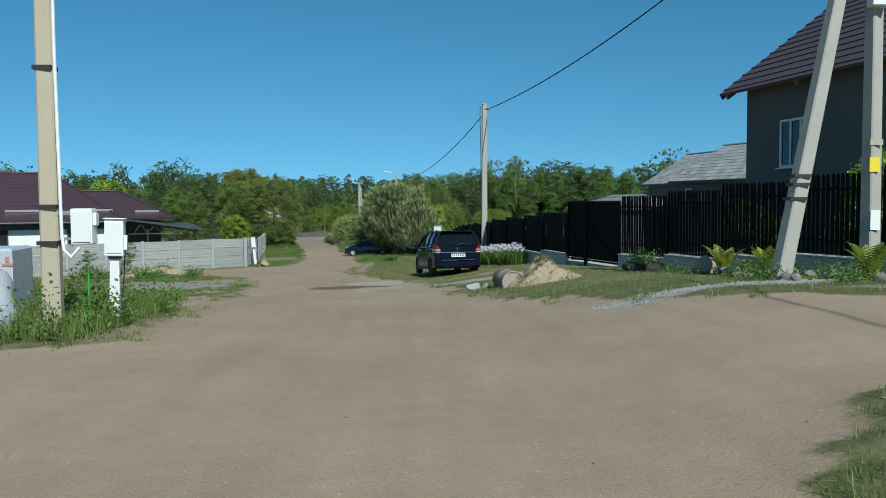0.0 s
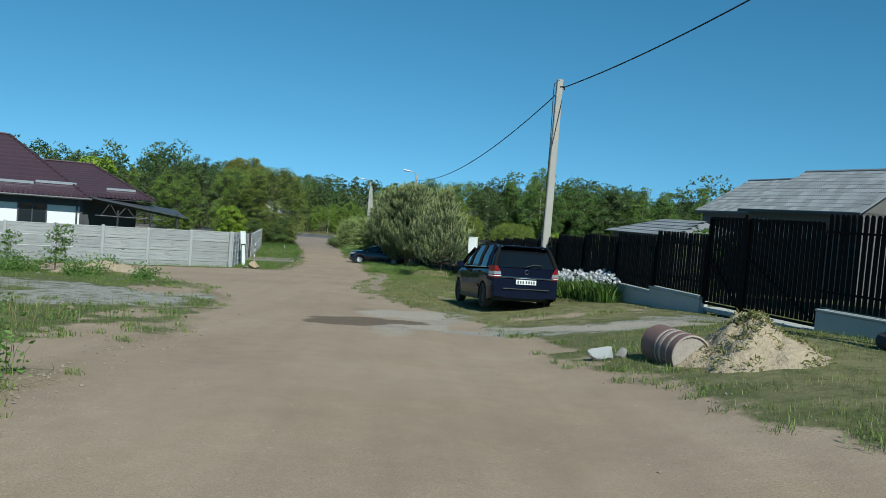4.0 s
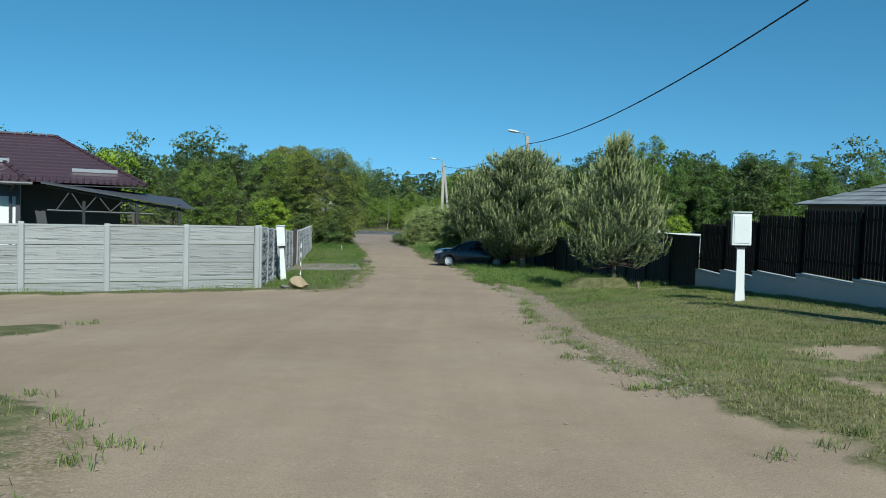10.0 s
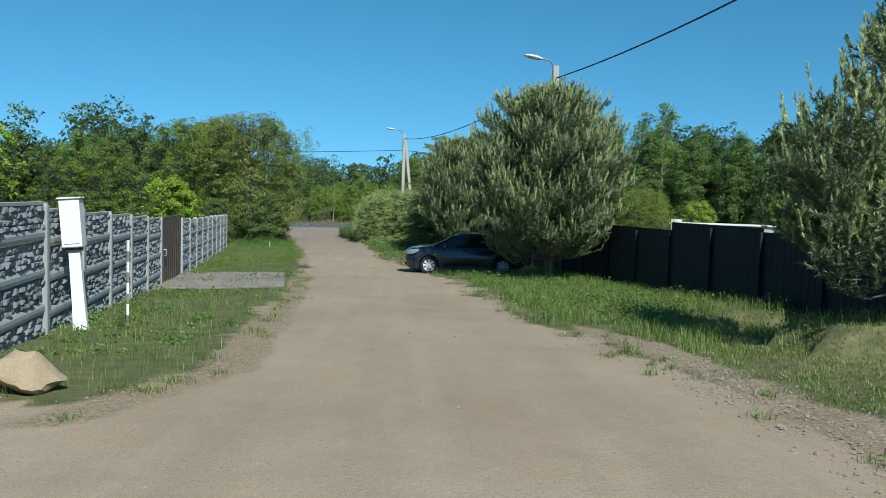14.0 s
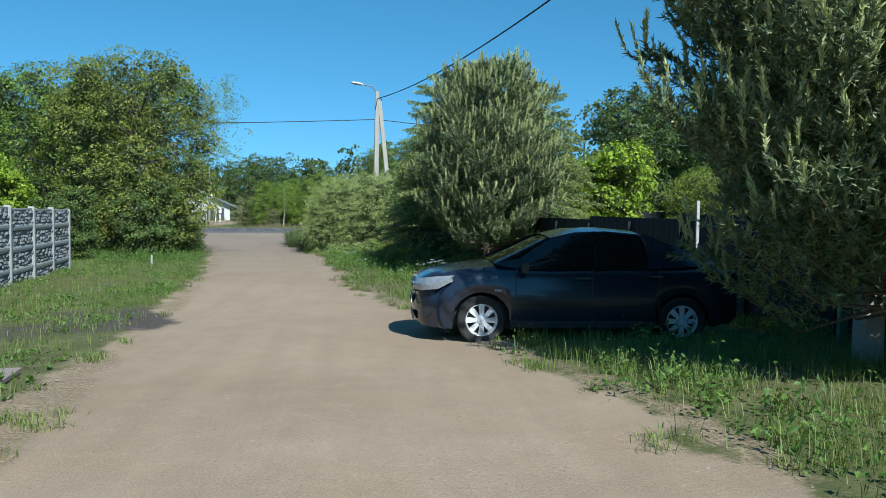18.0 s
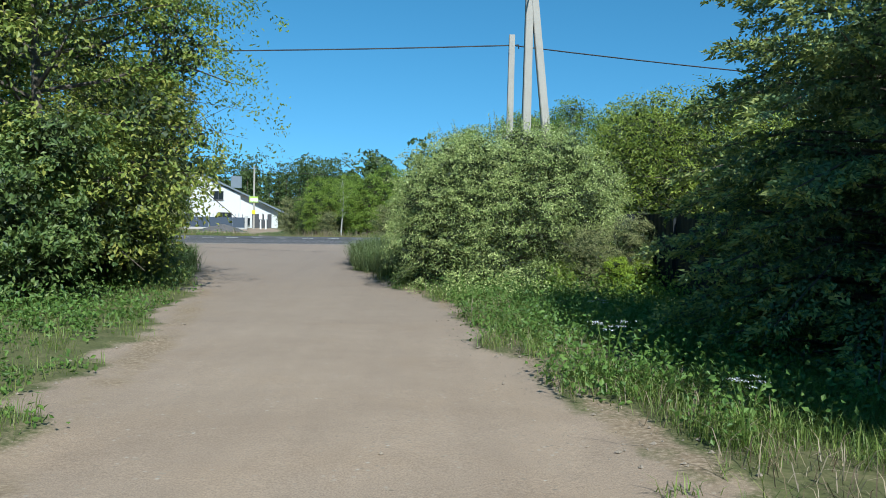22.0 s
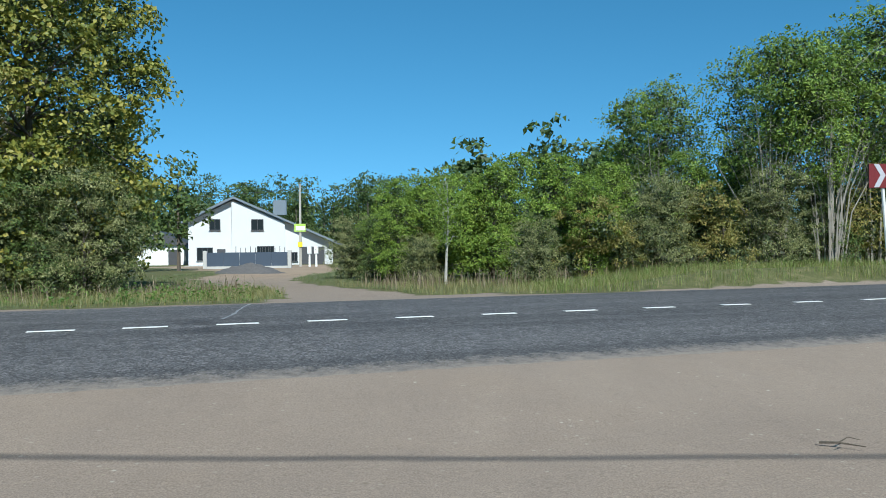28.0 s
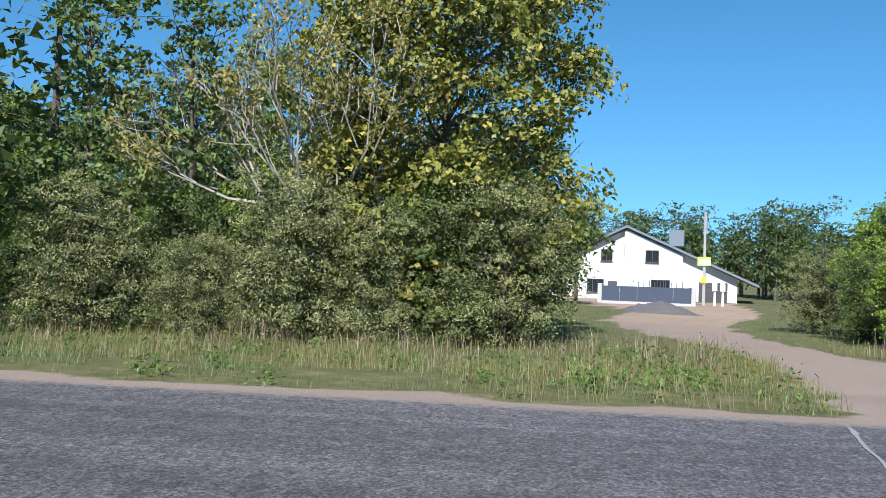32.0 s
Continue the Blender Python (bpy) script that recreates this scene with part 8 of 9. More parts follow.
blades("grass", "tall grass at the lane's mouth below the trees", (-15, -11.0, 92.5, 101), 14000, (0.3, 0.75), L_GREYGRASS, 0.7, width=0.0045, clump=0.9)
blades("grass", "grass along the side road beyond the asphalt", (-26, -8, 118, 150), 26000, (0.06, 0.2), L_GREYGRASS, 0.7)

# ---- smaller things ----
def lump(name, label, u, v, size, seed, material, category="stone", group="", sink=0.25, turn=0.0, cuts=7, keep=(0.34, 0.46)):
    """A worn stone: a cut-down ball with uneven faces."""
    bm = bmesh.new()
    bmesh.ops.create_icosphere(bm, subdivisions=3, radius=0.5)
    for p in bm.verts:
        q = p.co * 2.1 + Vector((seed * 3.7, seed * 1.3, 0))
        p.co *= 1 + 0.38 * noise.noise(q) + 0.10 * noise.noise(q * 3.1)
        p.co.z *= 1.0 if p.co.z > 0 else 0.7
    cutr = random.Random(seed * 7 + 1)
    for k in range(cuts):
        w = Vector((cutr.gauss(0, 1), cutr.gauss(0, 1), cutr.gauss(0, 1))).normalized()
        lim = cutr.uniform(*keep)
        for p in bm.verts:
            over = p.co.dot(w) - lim
            if over > 0:
                p.co -= w * over
    for p in bm.verts:
        p.co *= 1 + 0.035 * noise.noise(p.co * 9 + Vector((seed, 0, 0)))
    bm.faces.ensure_lookup_table()
    for f in bm.faces:
        f.smooth = True
    me = bpy.data.meshes.new(name)
    bm.to_mesh(me)
    bm.free()
    me.set_sharp_from_angle(angle=radians(28))
    me.materials.append(material)
    ob = new(name, me)
    ob.matrix_basis = at(u, v, turn, size[2] * (0.5 - sink)) @ Matrix.Diagonal((*size, 1))
    return tagged(ob, label, category, group)


R4 = random.Random(3)
for k in range(22):
    q = k / 21
    u = 6.35 - 0.25 * math.sin(q * 3.1) + 1.5 * max(0, q - 0.72) / 0.28 * 0.9
    v = 16.6 - 6.0 * q
    z = R4.uniform(0.10, 0.25)
    lump("boulder", "grey fieldstone in the border below the fence", u + R4.uniform(-0.3, 0.3), v + R4.uniform(-0.2, 0.2), (z * R4.uniform(1.0, 1.4), z * R4.uniform(0.9, 1.3), z * R4.uniform(0.75, 1.0)), k, M_BOULDER, "boulder", "border stones", 0.22, R4.uniform(0, 360))
for k in range(12):
    lump("boulder", "grey fieldstone in the border below the fence", 6.9 + R4.uniform(-0.25, 0.4) + 0.1 * k * 0.5, 15.9 - 0.42 * k, (0.2, 0.24, 0.18), 40 + k, M_BOULDER, "boulder", "border stones", 0.2, R4.uniform(0, 360))
lump("boulder", "large pale rounded boulder in the border", 6.15, 15.75, (0.5, 0.45, 0.46), 77, M_SANDSTONE, "boulder", "border stones", 0.15, 30, 3)
lump("boulder", "ochre boulder on the grass by the fence corner", -7.6, 47.5, (0.56, 0.44, 0.47), 12, M_SANDSTONE, "boulder", "", 0.2, 20, 11, (0.30, 0.42))
lump("boulder", "pale flat stone beside the ochre boulder", -7.95, 47.45, (0.4, 0.3, 0.14), 15, M_BOULDER, "boulder", "", 0.3, 60)
lump("concrete_lump", "broken lump of pale concrete by the drum", 1.9, 19.4, (0.5, 0.34, 0.38), 31, M_FENCE_POST, "rubble", "", 0.34, 10, 14, (0.24, 0.36))
lump("concrete_lump", "dark broken lump of concrete by the drum", 2.14, 19.4, (0.24, 0.2, 0.24), 34, M_BOULDER, "rubble", "", 0.34, 50, 12, (0.26, 0.38))
for k, (u, v) in enumerate(((-6.9, 28.2), (-8.2, 30.6), (-7.4, 30.9), (-10.4, 30.9), (-6.2, 22.4), (-5.3, 19.3))):
    lump("stone", "small pale stone on the open lot", u, v, (0.15, 0.12, 0.08), 60 + k, M_CLOD, "stone", "loose stones", 0.2)

# old drum lying half sunk
M_DRUM = surface("rusty_brown_paint", (0.20, 0.105, 0.085), (0.15, 0.10, 0.085), 0.7, scale=5, grain=30, bump=0.3)
M_DRUMW = surface("worn_white_paint", (0.42, 0.38, 0.35), (0.26, 0.2, 0.175), 0.7, scale=6, grain=30, bump=0.3)
M_DRUMEND = surface("weathered_board_end", (0.36, 0.30, 0.25), (0.27, 0.23, 0.2), 0.9, scale=5, grain=30, bump=0.4)
dm = at(2.58, 18.66, 0, 0.15) @ pose(0, 0, 0, 0, 90, 98)
drum = thing("drum", "old painted drum lying half sunk in the ground", "drum", dm)
R_ = 0.27
for z0, z1, mm in ((-0.46, -0.30, M_DRUM), (-0.30, -0.25, M_DRUMW), (-0.25, -0.12, M_DRUM), (-0.12, -0.05, M_DRUMW), (-0.05, 0.02, M_DRUM), (0.02, 0.06, M_DRUMW), (0.06, 0.46, M_DRUM)):
    part("hoop", Form().lathe([(R_ - 0.01, z0), (R_ + 0.004, z0 + 0.01), (R_ + 0.004, z1 - 0.01), (R_ - 0.01, z1)], 32), mm, drum, "white painted band" if mm is M_DRUMW else "", True)
for sg in (-1, 1):
    part("end", Form().lathe([(R_, sg * 0.43), (R_, sg * 0.46), (R_ - 0.02, sg * 0.465), (R_ - 0.03, sg * 0.44), (0.0, sg * 0.445)], 32), M_DRUMEND, drum, "weathered pale end", True)

# tyre planter
tp = thing("tyre_planter", "old tyre used as a planter with herbs", "planter", at(5.85, 18.9, 0, 0.0))
part("tyre", Form().lathe([(0.30, 0.0), (0.46, 0.0), (0.52, 0.06), (0.53, 0.13), (0.50, 0.20), (0.42, 0.235), (0.33, 0.22), (0.30, 0.14)], 28), M_RUBBER, tp, "", True)
RNG = np.random.default_rng(33)
c = RNG.normal(size=(500, 3)) * np.array([0.2, 0.2, 0.12]) + np.array([0, 0, 0.34])
part("herb", leaf_mesh("herb", c, 0.07, L_WEED), L_WEED, tp, "green potted herb")


def fern(label, seed, n=11, L=0.80):
    global RNG
    RNG = np.random.default_rng(seed)
    t = thing("fern", label, "fern", None, "garden ferns")
    for k in range(n):
        a = 2 * math.pi * k / n + RNG.normal() * 0.15
        d, sd = np.array([math.cos(a), math.sin(a), 0]), np.array([-math.sin(a), math.cos(a), 0])
        ln, out = L * RNG.uniform(0.75, 1.1), RNG.uniform(0.28, 0.6)
        vs = []
        m = 16
        for i in range(m):
            q = (i + 0.5) / m
            p = d * (out * ln * q ** 1.4 + 0.03) + np.array([0, 0, ln * (q * 0.95 - 0.25 * q ** 3)])
            w = 0.20 * ln * math.sin(math.pi * min(1, q * 0.9 + 0.12)) * (1 - 0.3 * q) + 0.01
            tang = d * out * 1.4 * q ** 0.4 + np.array([0, 0, 0.95 - 0.75 * q ** 2])
            for g in (-1, 1):
                tip = p + sd * g * w + tang * w * 0.35
                h = tang * ln / m * 0.45
                vs.append([p - h, p + h, tip + h * 0.3, tip - h * 0.3])
        v = np.array(vs).reshape(-1, 3)
        me = mesh_of("frond", v, np.arange(len(v)).reshape(-1, 4))
        me.materials.append(L_FERN)
        part("frond", me, L_FERN, t)
    return t


fe = fern("bright yellow-green fern among the border stones", 4)
fe.matrix_basis = at(6.62, 16.0, 0, 0.02)
for u, v, k in ((6.75, 14.35, 0.95), (7.35, 12.15, 1.05), (8.6, 11.0, 0.95), (6.7, 15.2, 0.5)):
    put(fe, u, v, 70 * k, k, 0.02)

# white irises by the low wall
RNG = np.random.default_rng(12)
ir = thing("iris_clump", "clump of white irises in flower by the low wall", "iris", None, "iris bed")
n = 70
x, y = RNG.normal(size=n) * 0.16, RNG.normal(size=n) * 0.16
h = RNG.uniform(0.35, 0.62, n)[:, None]
p = np.stack([x, y, np.zeros(n)], 1)
t_ = RNG.uniform(0, 6.28, n)
sd = np.stack([np.cos(t_), np.sin(t_), np.zeros(n)], 1) * 0.016
le = np.stack([x, y, np.zeros(n)], 1) * 1.0 + RNG.normal(size=(n, 3)) * 0.05
m_ = p + np.array([0, 0, 1.0]) * h * 0.6 + le * 0.3
e_ = p + np.array([0, 0, 1.0]) * h + le
v = np.stack([p - sd, p + sd, m_ + sd, m_ - sd, e_ + sd * 0.1, e_ - sd * 0.1], 1).reshape(-1, 3)
o = np.arange(n)[:, None] * 6
me = mesh_of("leaves", v, np.concatenate([o + np.array([0, 1, 2, 3]), o + np.array([3, 2, 4, 5])]))
me.materials.append(L_WEED)
tagged(part("leaf_fan", me, L_WEED, ir, "sword-shaped green leaves"), kind="stuff")
for k in range(7):
    c = np.array([RNG.normal() * 0.18, RNG.normal() * 0.18, RNG.uniform(0.52, 0.72)])
    part("bloom", leaf_mesh("bloom", c + RNG.normal(size=(9, 3)) * 0.028, 0.085, L_PETAL, None, 0.1, 0.8), L_PETAL, ir, "white iris bloom")
ir.matrix_basis = at(4.25, 28.6)
for k in range(17):
    q = k / 16
    put(ir, 4.3 - 0.95 * q + R4.uniform(-0.18, 0.1), 28.2 + 4.6 * q, R4.uniform(0, 360), R4.uniform(0.85, 1.1))

# stack of wrapped blocks, a sack and a stake by the pole
pk = thing("block_stack", "stack of building blocks wrapped in white film on a pallet", "pallet", at(-6.75, 13.4, 8))
for k in range(3):
    part("deck_board", Form().box((0, -0.45 + 0.45 * k, 0.10), (1.6, 0.12, 0.10)), M_WOOD, pk)
M_FILM = surface("grey_white_film", (0.52, 0.54, 0.57), (0.36, 0.38, 0.42), 0.35, scale=5, grain=30, bump=0.5, dist=0.02)
part("film_wrap", Form().box((0, 0, 0.70), (1.5, 1.1, 1.10), bevel=0.04), M_FILM, pk, "white film wrap")
M_PRINT = surface("faded_red_print", (0.42, 0.14, 0.10), (0.5, 0.22, 0.18), 0.6, scale=8, grain=40, bump=0.0)
for i in range(3):
    for j in range(3):
        part("print_bar", Form().box((0.15 + 0.26 * i, -0.556, 0.38 + 0.3 * j), (0.17, 0.008, 0.05)).box((0.15 + 0.26 * i, -0.556, 0.47 + 0.3 * j), (0.06, 0.008, 0.09)), M_PRINT, pk, "faded red print")
sack = Form()
rows = []
for z, w in ((0, 0.30), (0.08, 0.36), (0.35, 0.37), (0.6, 0.33), (0.8, 0.27), (0.92, 0.2), (0.96, 0.05)):
    rows.append([(w * (1 + 0.12 * math.sin(3 * t + z * 7)) * math.cos(t) + 0.05 * z, w * (1 + 0.1 * math.cos(4 * t + z * 5)) * math.sin(t), z) for t in [2 * math.pi * k / 22 for k in range(22)]])
sk2 = thing("bulk_sack", "white woven bulk sack standing in the grass", "sack", at(-5.35, 10.85))
part("bag", sack.loft(rows, True, True), M_FILM, sk2, "", True)
part("loop", Form().tube([(0.1, 0.0, 0.9), (0.14, 0, 1.05), (0.2, 0.02, 0.92)], 0.02, 6), M_PRINT, sk2, "pinkish lifting loop", True)
gs = thing("stake", "thin bright green garden stake", "stake", at(-4.38, 11.75))
M_GREEN = surface("green_plastic", (0.06, 0.42, 0.05), (0.05, 0.36, 0.05), 0.5, scale=5, grain=40, bump=0.0)
part("rod", Form().tube([(0, 0, -0.05), (0.01, 0, 0.85)], 0.012, 6), M_GREEN, gs)
for u, v, h_, lab in ((1.55, 47.9, 0.27, "short weathered wooden stump in the grass"), (1.5, 52.4, 0.35, "short weathered wooden stump by the pine")):
    st_ = thing("stump", lab, "post", at(u, v, 30, -0.05) @ pose(0, 0, 0, 0, -8, 0))
    part("block", Form().box((0, 0, h_ / 2), (0.07, 0.05, h_), bevel=0.01), M_WOOD, st_)
for u, v, h_, lab in ((0.42, 70.85, 2.0, "white post before the dark sheet fence"), (-11.1, 82.9, 0.42, "small pale stake in the verge")):
    st_ = thing("marker_post", lab, "post", at(u, v, 0, -0.05))
    part("rod", Form().box((0, 0, h_ / 2), (0.05, 0.04, h_), bevel=0.01), M_GREY_WALL, st_)
st_ = thing("marker_post", "short green post before the dark sheet fence", "post", at(0.72, 67.3, 0, -0.05))
part("rod", Form().box((0, 0, 0.42), (0.10, 0.08, 0.84), bevel=0.01), surface("weathered_green_paint", (0.10, 0.22, 0.13), (0.14, 0.24, 0.16), 0.7, scale=6, grain=30, bump=0.2), st_)
# chevron sign on the bend
M_SIGN = surface("red_sign_face", (0.17, 0.02, 0.022), (0.11, 0.018, 0.02), 0.45, scale=4, grain=50, bump=0.0)
M_SIGNW = surface("dull_white_sign_face", (0.45, 0.44, 0.47), (0.36, 0.36, 0.4), 0.5, scale=4, grain=50, bump=0.0)
cv = thing("chevron_sign", "dull red bend sign with a pale chevron on a leaning pole", "road sign", at(0.3, 121.2, 12, -0.05))
part("pole", Form().tube([(0, 0, 0), (-0.22, 0, 2.75)], 0.045, 8), M_WHITE_PLASTIC, cv, "", True)
part("board", Form().box((-0.33, -0.06, 2.48), (0.62, 0.03, 0.66), bevel=0.01), M_SIGN, cv)
part("chevron", Form().prism([(-0.50, 2.80), (-0.34, 2.80), (-0.14, 2.50), (-0.34, 2.17), (-0.50, 2.17), (-0.30, 2.50)], 0.006, pose(0, -0.083, 0)), M_SIGNW, cv)
# sealed crack across the lane of the asphalt
cr = thing("trim_crack_seal", "pale sealed crack across the asphalt", "road patch", kind="structure")
pts = []
for k in range(25):
    q = k / 24
    x, y = (-14.02 + 0.52 * q + 0.07 * (vnoise(k, 0, 0.35, 2) - 0.5)) * U, (113.1 - 3.2 * q) * U
    w = 0.008 + 0.026 * vnoise(k, 3, 0.6, 6)
    pts.append([(x - w, y, ground(x, y) + 0.027), (x + w, y, ground(x, y) + 0.027)])
part("seal", Form().loft(pts), M_SLATE, cr)
br = thing("broken_branch", "dry broken branch lying at the road corner", "branch", at(-8.4, 104.8, 0, 0.02) @ Matrix.Diagonal((0.32, 0.32, 0.32, 1)))
part("stick", Form().tube([(-0.4, 0.15, 0.02), (-0.1, 0, 0.05), (0.3, -0.25, 0.03)], [0.025, 0.02, 0.008], 6).tube([(-0.1, 0, 0.05), (0.15, 0.15, 0.12), (0.4, 0.2, 0.05)], [0.015, 0.01, 0.005], 5).tube([(0.0, -0.05, 0.05), (-0.2, -0.3, 0.1)], [0.012, 0.005], 5), M_BARK, br, "", True)

# garden shrubs over the right-hand fence
put(lime, 10.0, 16.6, 40, 0.72, 0.0, "lime-green shrub behind the picket fence")
put(lb, 9.2, 20.3, 80, 0.6, 0.0, "dark garden shrub behind the picket fence")
sap = broad_tree("young leafy sapling on the open lot", 1.5, 0.1, 0.6, 10, 120, 8, 0.09, L_WEED, 0.02, 0.12, core=0, name="sapling", category="sapling")
sap.matrix_basis = at(-11.0, 33.4)
put(sap, -12.6, 34.0, 130, 0.8)
put(sap, 5.95, 27.0, 40, 1.3, 0.0, "slender leafy sapling behind the picket fence")

# weeds, umbels and loose stones along the verges
def weeds(name, label, area, count, size, material, tall, where=None, gap=0.48):
    u0, u1, v0, v1 = area
    x, y = RNG.uniform(u0 * U, u1 * U, count * 4), RNG.uniform(v0 * U, v1 * U, count * 4)
    keep = (bare(x, y) < 0.3) & (fbm(x, y, 0.9, 51) > gap) & (gravel(x, y) < 0.4)
    if where is not None:
        keep &= where(x, y)
    x, y = x[keep][:count], y[keep][:count]
    z = grounds(x, y)
    per = 20
    c = np.repeat(np.stack([x, y, z], 1), per, 0) + np.abs(RNG.normal(size=(len(x) * per, 3))) * np.array([0, 0, tall]) + RNG.normal(size=(len(x) * per, 3)) * np.array([0.09, 0.09, 0.0])
    me = leaf_mesh(name, c, size, material, None, 0.2, 0.6)
    tagged(new(name, me), label, "weeds", kind="stuff")


weeds("weeds", "broad-leaved weeds on the shaded verge", (-9.2, -1, 73, 100), 900, 0.062, L_WEED, 0.14, clear)
weeds("weeds", "dense herbs before the willow bush", (-7.2, -1.4, 79, 92.5), 1500, 0.055, L_WEED, 0.19, gap=0.42)
weeds("weeds", "bright nettles in the sun behind the spruce", (-4.4, -1.2, 89.4, 92.6), 320, 0.07, L_FRESH, 0.30, gap=0.3)
weeds("weeds", "low willowherb at the willow bush's foot", (-6.9, -4.0, 89.6, 92.4), 260, 0.05, L_WILLOW, 0.26, gap=0.4)
weeds("weeds", "broad-leaved weeds below the pines", (-4.6, 2.5, 53, 72), 600, 0.062, L_WEED, 0.12, clear)
weeds("weeds", "broad-leaved weeds at the trees' feet", (-16, -10.2, 84, 103), 900, 0.062, L_WEED, 0.16)
weeds("weeds", "clover and plantain by the stone fence", (-13, -7, 48, 84), 700, 0.06, L_WEED, 0.06)
weeds("weeds", "herbs on the open lot", (-15, -4, 9, 34), 500, 0.055, L_WEED, 0.08)
weeds("weeds", "tall herbs round the meter post", (-9, -3.6, 10, 16), 420, 0.07, L_WEED, 0.28)
weeds("weeds", "herbs on the dug earth", (-12.5, -7.6, 31.2, 34.6), 240, 0.08, L_WEED, 0.2)
weeds("weeds", "herbs on the far verge", (-36, -14, 109, 122), 600, 0.07, L_WEED, 0.14)

um = thing("cow_parsley", "flowering cow parsley with white umbels in the verge", "wildflower", None, "wildflowers")
f = Form()
for k in range(6):
    a = k * 1.05
    f.tube([(0, 0, 0), (0.05 * math.cos(a), 0.05 * math.sin(a), 0.35), (0.14 * math.cos(a), 0.14 * math.sin(a), 0.62 + 0.03 * (k % 3))], [0.006, 0.005, 0.003], 4)
part("stem", f, L_WEED, um)
for k in range(6):
    a = k * 1.05
    c = np.array([0.14 * math.cos(a), 0.14 * math.sin(a), 0.63 + 0.03 * (k % 3)]) + RNG.normal(size=(26, 3)) * np.array([0.035, 0.035, 0.006])
    tagged(part("umbel", leaf_mesh("umbel", c, 0.013, L_PETAL, None, 0.0, 0.9), L_PETAL, um, "white umbel"), kind="stuff")
part("foliage", leaf_mesh("foliage", RNG.normal(size=(60, 3)) * np.array([0.1, 0.1, 0.1]) + np.array([0, 0, 0.2]), 0.07, L_WEED, None, 0.1, 0.5), L_WEED, um)
um.matrix_basis = at(-3.4, 75.2)
for k in range(44):
    u, v = R4.uniform(-3.9, -0.5), R4.uniform(73.5, 80.5)
    put(um, u - 0.02 * (v - 72), v, R4.uniform(0, 360), R4.uniform(0.45, 0.75))
for u, v in ((-4.9, 80.5), (-5.3, 82.2), (-4.6, 85.6)):
    put(um, u, v, R4.uniform(0, 360), R4.uniform(0.6, 0.9))

n = 5200
x, y = RNG.uniform(-10 * U, 5 * U, n * 8), RNG.uniform(4 * U, 104 * U, n * 8)
b_ = bare(x, y)
keep = ((b_ > 0.15) & (b_ < 0.85)) | (RNG.random(len(x)) < 0.012) | ((gravel(x, y) > 0.5) & (RNG.random(len(x)) < 0.25))
x, y = x[keep][:n], y[keep][:n]
n = len(x)
r = (0.006 + 0.018 * RNG.random(n) ** 4)[:, None]
c = np.stack([x, y, grounds(x, y)], 1) + np.array([0, 0, 1.0]) * r * 0.3
oc = np.array([(1, 0, 0), (0, 1, 0), (-1, 0, 0), (0, -1, 0), (0, 0, 0.8), (0, 0, -0.8)])
v = c[:, None, :] + oc[None] * r[:, :, None] * RNG.uniform(0.6, 1.3, (n, 6, 1))
fc = np.array([(0, 1, 4), (1, 2, 4), (2, 3, 4), (3, 0, 4), (1, 0, 5), (2, 1, 5), (3, 2, 5), (0, 3, 5)])
me = mesh_of("pebbles", v.reshape(-1, 3), (np.arange(n)[:, None, None] * 6 + fc[None]).reshape(-1, 3))
me.materials.append(M_CLOD)
tagged(new("pebbles", me), "loose pebbles and clods at the lane's edges", "pebbles", kind="stuff")

# small tufts on the half-bare edges
n = 420
x, y = RNG.uniform(-9 * U, 5 * U, n * 12), RNG.uniform(8 * U, 80 * U, n * 12)
b_ = bare(x, y)
keep = (b_ > 0.25) & (b_ < 0.97)
x, y = np.repeat(x[keep][:n], 34), np.repeat(y[keep][:n], 34)
x, y = x + RNG.normal(size=len(x)) * 0.07, y + RNG.normal(size=len(y)) * 0.07
n = len(x)
p = np.stack([x, y, grounds(x, y) - 0.005], 1)
t_ = RNG.uniform(0, 6.28, n)
d_ = np.stack([np.cos(t_), np.sin(t_), np.zeros(n)], 1)
h = RNG.uniform(0.03, 0.11, (n, 1))
sd = np.stack([-np.sin(t_), np.cos(t_), np.zeros(n)], 1) * 0.004
m_, e_ = p + np.array([0, 0, 1.0]) * h * 0.7 + d_ * h * 0.3, p + np.array([0, 0, 1.0]) * h * 0.95 + d_ * h * 1.0
v = np.stack([p - sd, p + sd, m_ + sd * 0.8, m_ - sd * 0.8, e_ + sd * 0.1, e_ - sd * 0.1], 1).reshape(-1, 3)
o = np.arange(n)[:, None] * 6
me = mesh_of("grass", v, np.concatenate([o + np.array([0, 1, 2, 3]), o + np.array([3, 2, 4, 5])]))
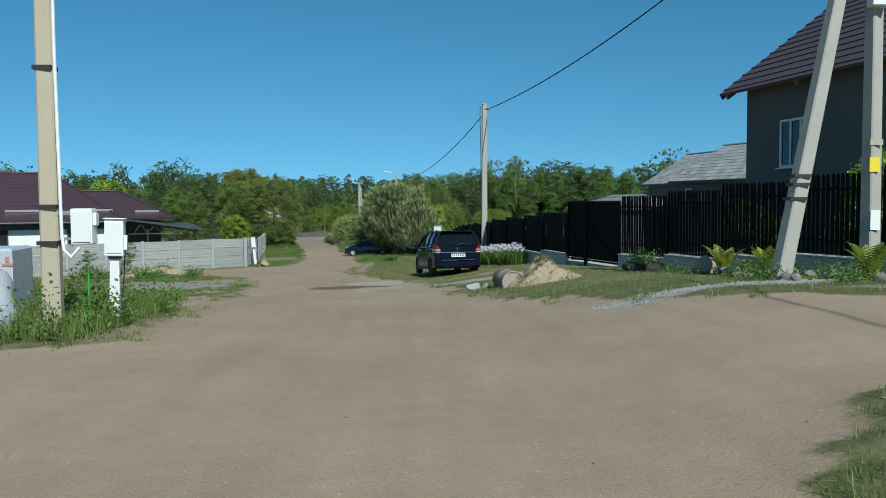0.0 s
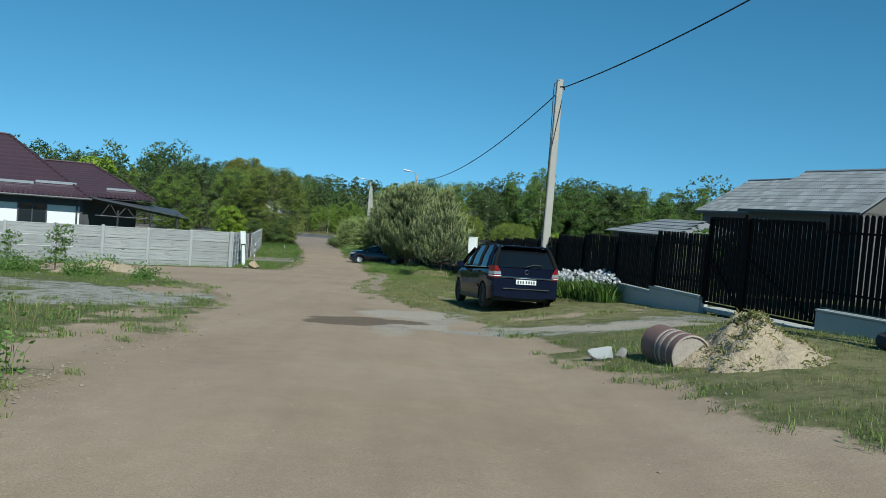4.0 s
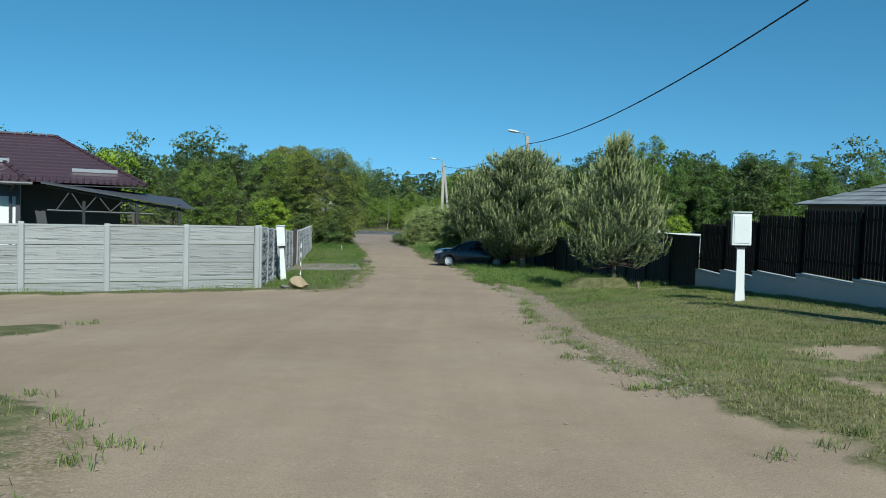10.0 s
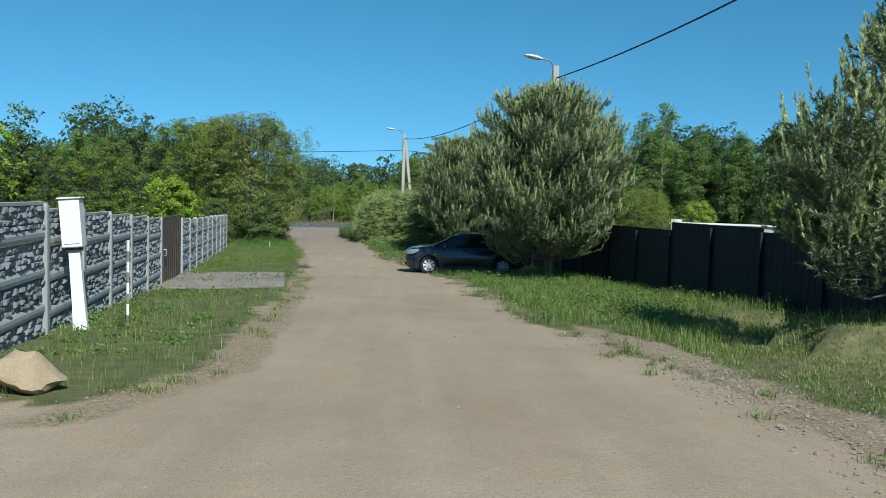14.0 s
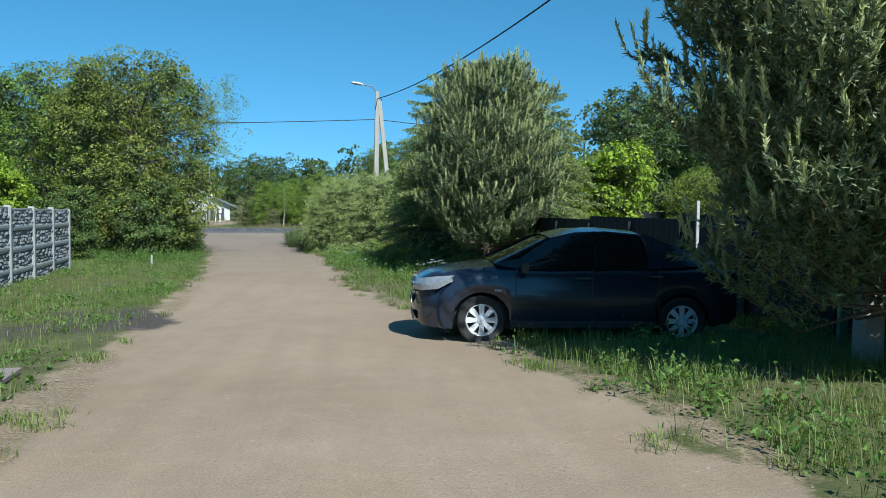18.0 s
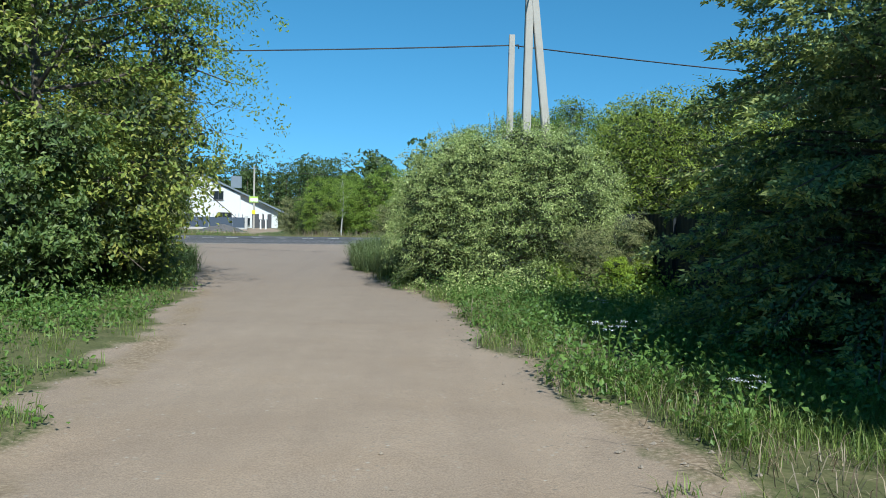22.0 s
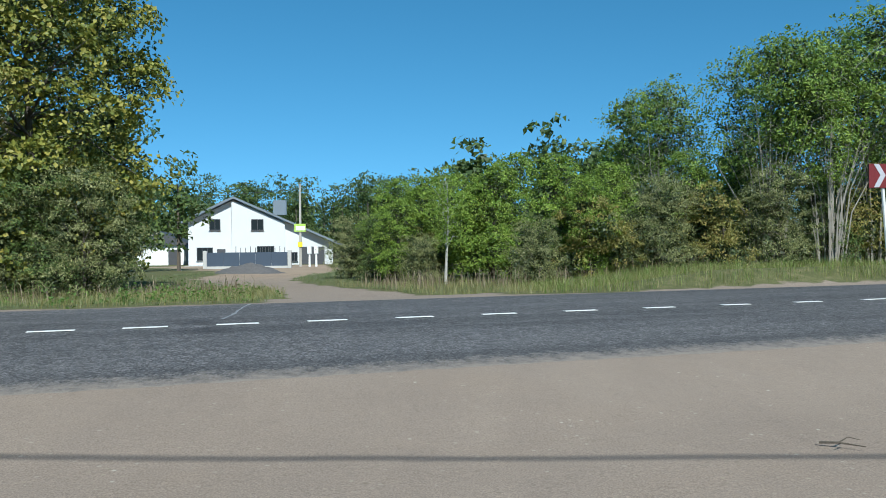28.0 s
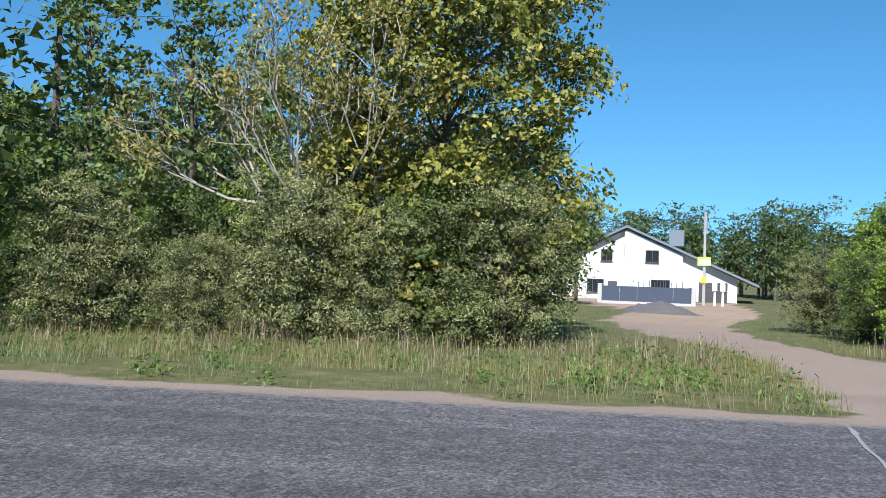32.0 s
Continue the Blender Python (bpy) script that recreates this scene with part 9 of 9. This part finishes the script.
me.materials.append(L_GRASS)
tagged(new("grass", me), "scattered small tufts on the half-bare edges", "grass", kind="stuff")

# crumbled earth and stones along the lane's edge
n = 9000
y = np.concatenate([RNG.uniform(33 * U, 52 * U, n), RNG.uniform(8.5 * U, 24 * U, 1500), RNG.uniform(75 * U, 97 * U, 500)])
x = np.interp(y, XR_Y, XR_X) + RNG.normal(size=len(y)) * np.where(y < 53 * U, 0.30, 0.22) + np.where(y < 53 * U, 0.2, -0.1)
x[n:n + 1500] = np.interp(y[n:n + 1500], XL_Y, XL_X) + 0.15 + RNG.normal(size=1500) * 0.32
n = len(x)
r = (0.005 + 0.022 * RNG.random(n) ** 5)[:, None]
c = np.stack([x, y, grounds(x, y)], 1) + np.array([0, 0, 1.0]) * r * 0.2
v = c[:, None, :] + oc[None] * r[:, :, None] * RNG.uniform(0.5, 1.4, (n, 6, 1))
me = mesh_of("clods", v.reshape(-1, 3), (np.arange(n)[:, None, None] * 6 + fc[None]).reshape(-1, 3))
me.materials.append(M_CLOD)
tagged(new("clods", me), "crumbled earth and small stones at the lane's edge", "rubble", kind="stuff")

# loose crushed stone on the gravelled strip by the border
n = 2600
q_, w_ = RNG.uniform(-2.0, 2.3, n), RNG.normal(size=n) * 0.22
x, y = (4.75 + q_ * 0.97 - w_ * 0.24) * U, (11.5 + q_ * 0.24 + w_ * 0.97) * U
r = (0.010 + 0.016 * RNG.random(n) ** 2)[:, None]
c = np.stack([x, y, grounds(x, y)], 1) + np.array([0, 0, 1.0]) * r * 0.25
v = c[:, None, :] + oc[None] * r[:, :, None] * RNG.uniform(0.6, 1.3, (n, 6, 1))
me = mesh_of("gravel", v.reshape(-1, 3), (np.arange(n)[:, None, None] * 6 + fc[None]).reshape(-1, 3))
me.materials.append(M_CRUSHED)
tagged(new("gravel", me), "pale grey crushed stone strewn beside the border", "gravel", kind="stuff")
weeds("weeds", "low weeds among the border stones", (5.6, 8.2, 10.5, 17), 260, 0.05, L_WEED, 0.14)
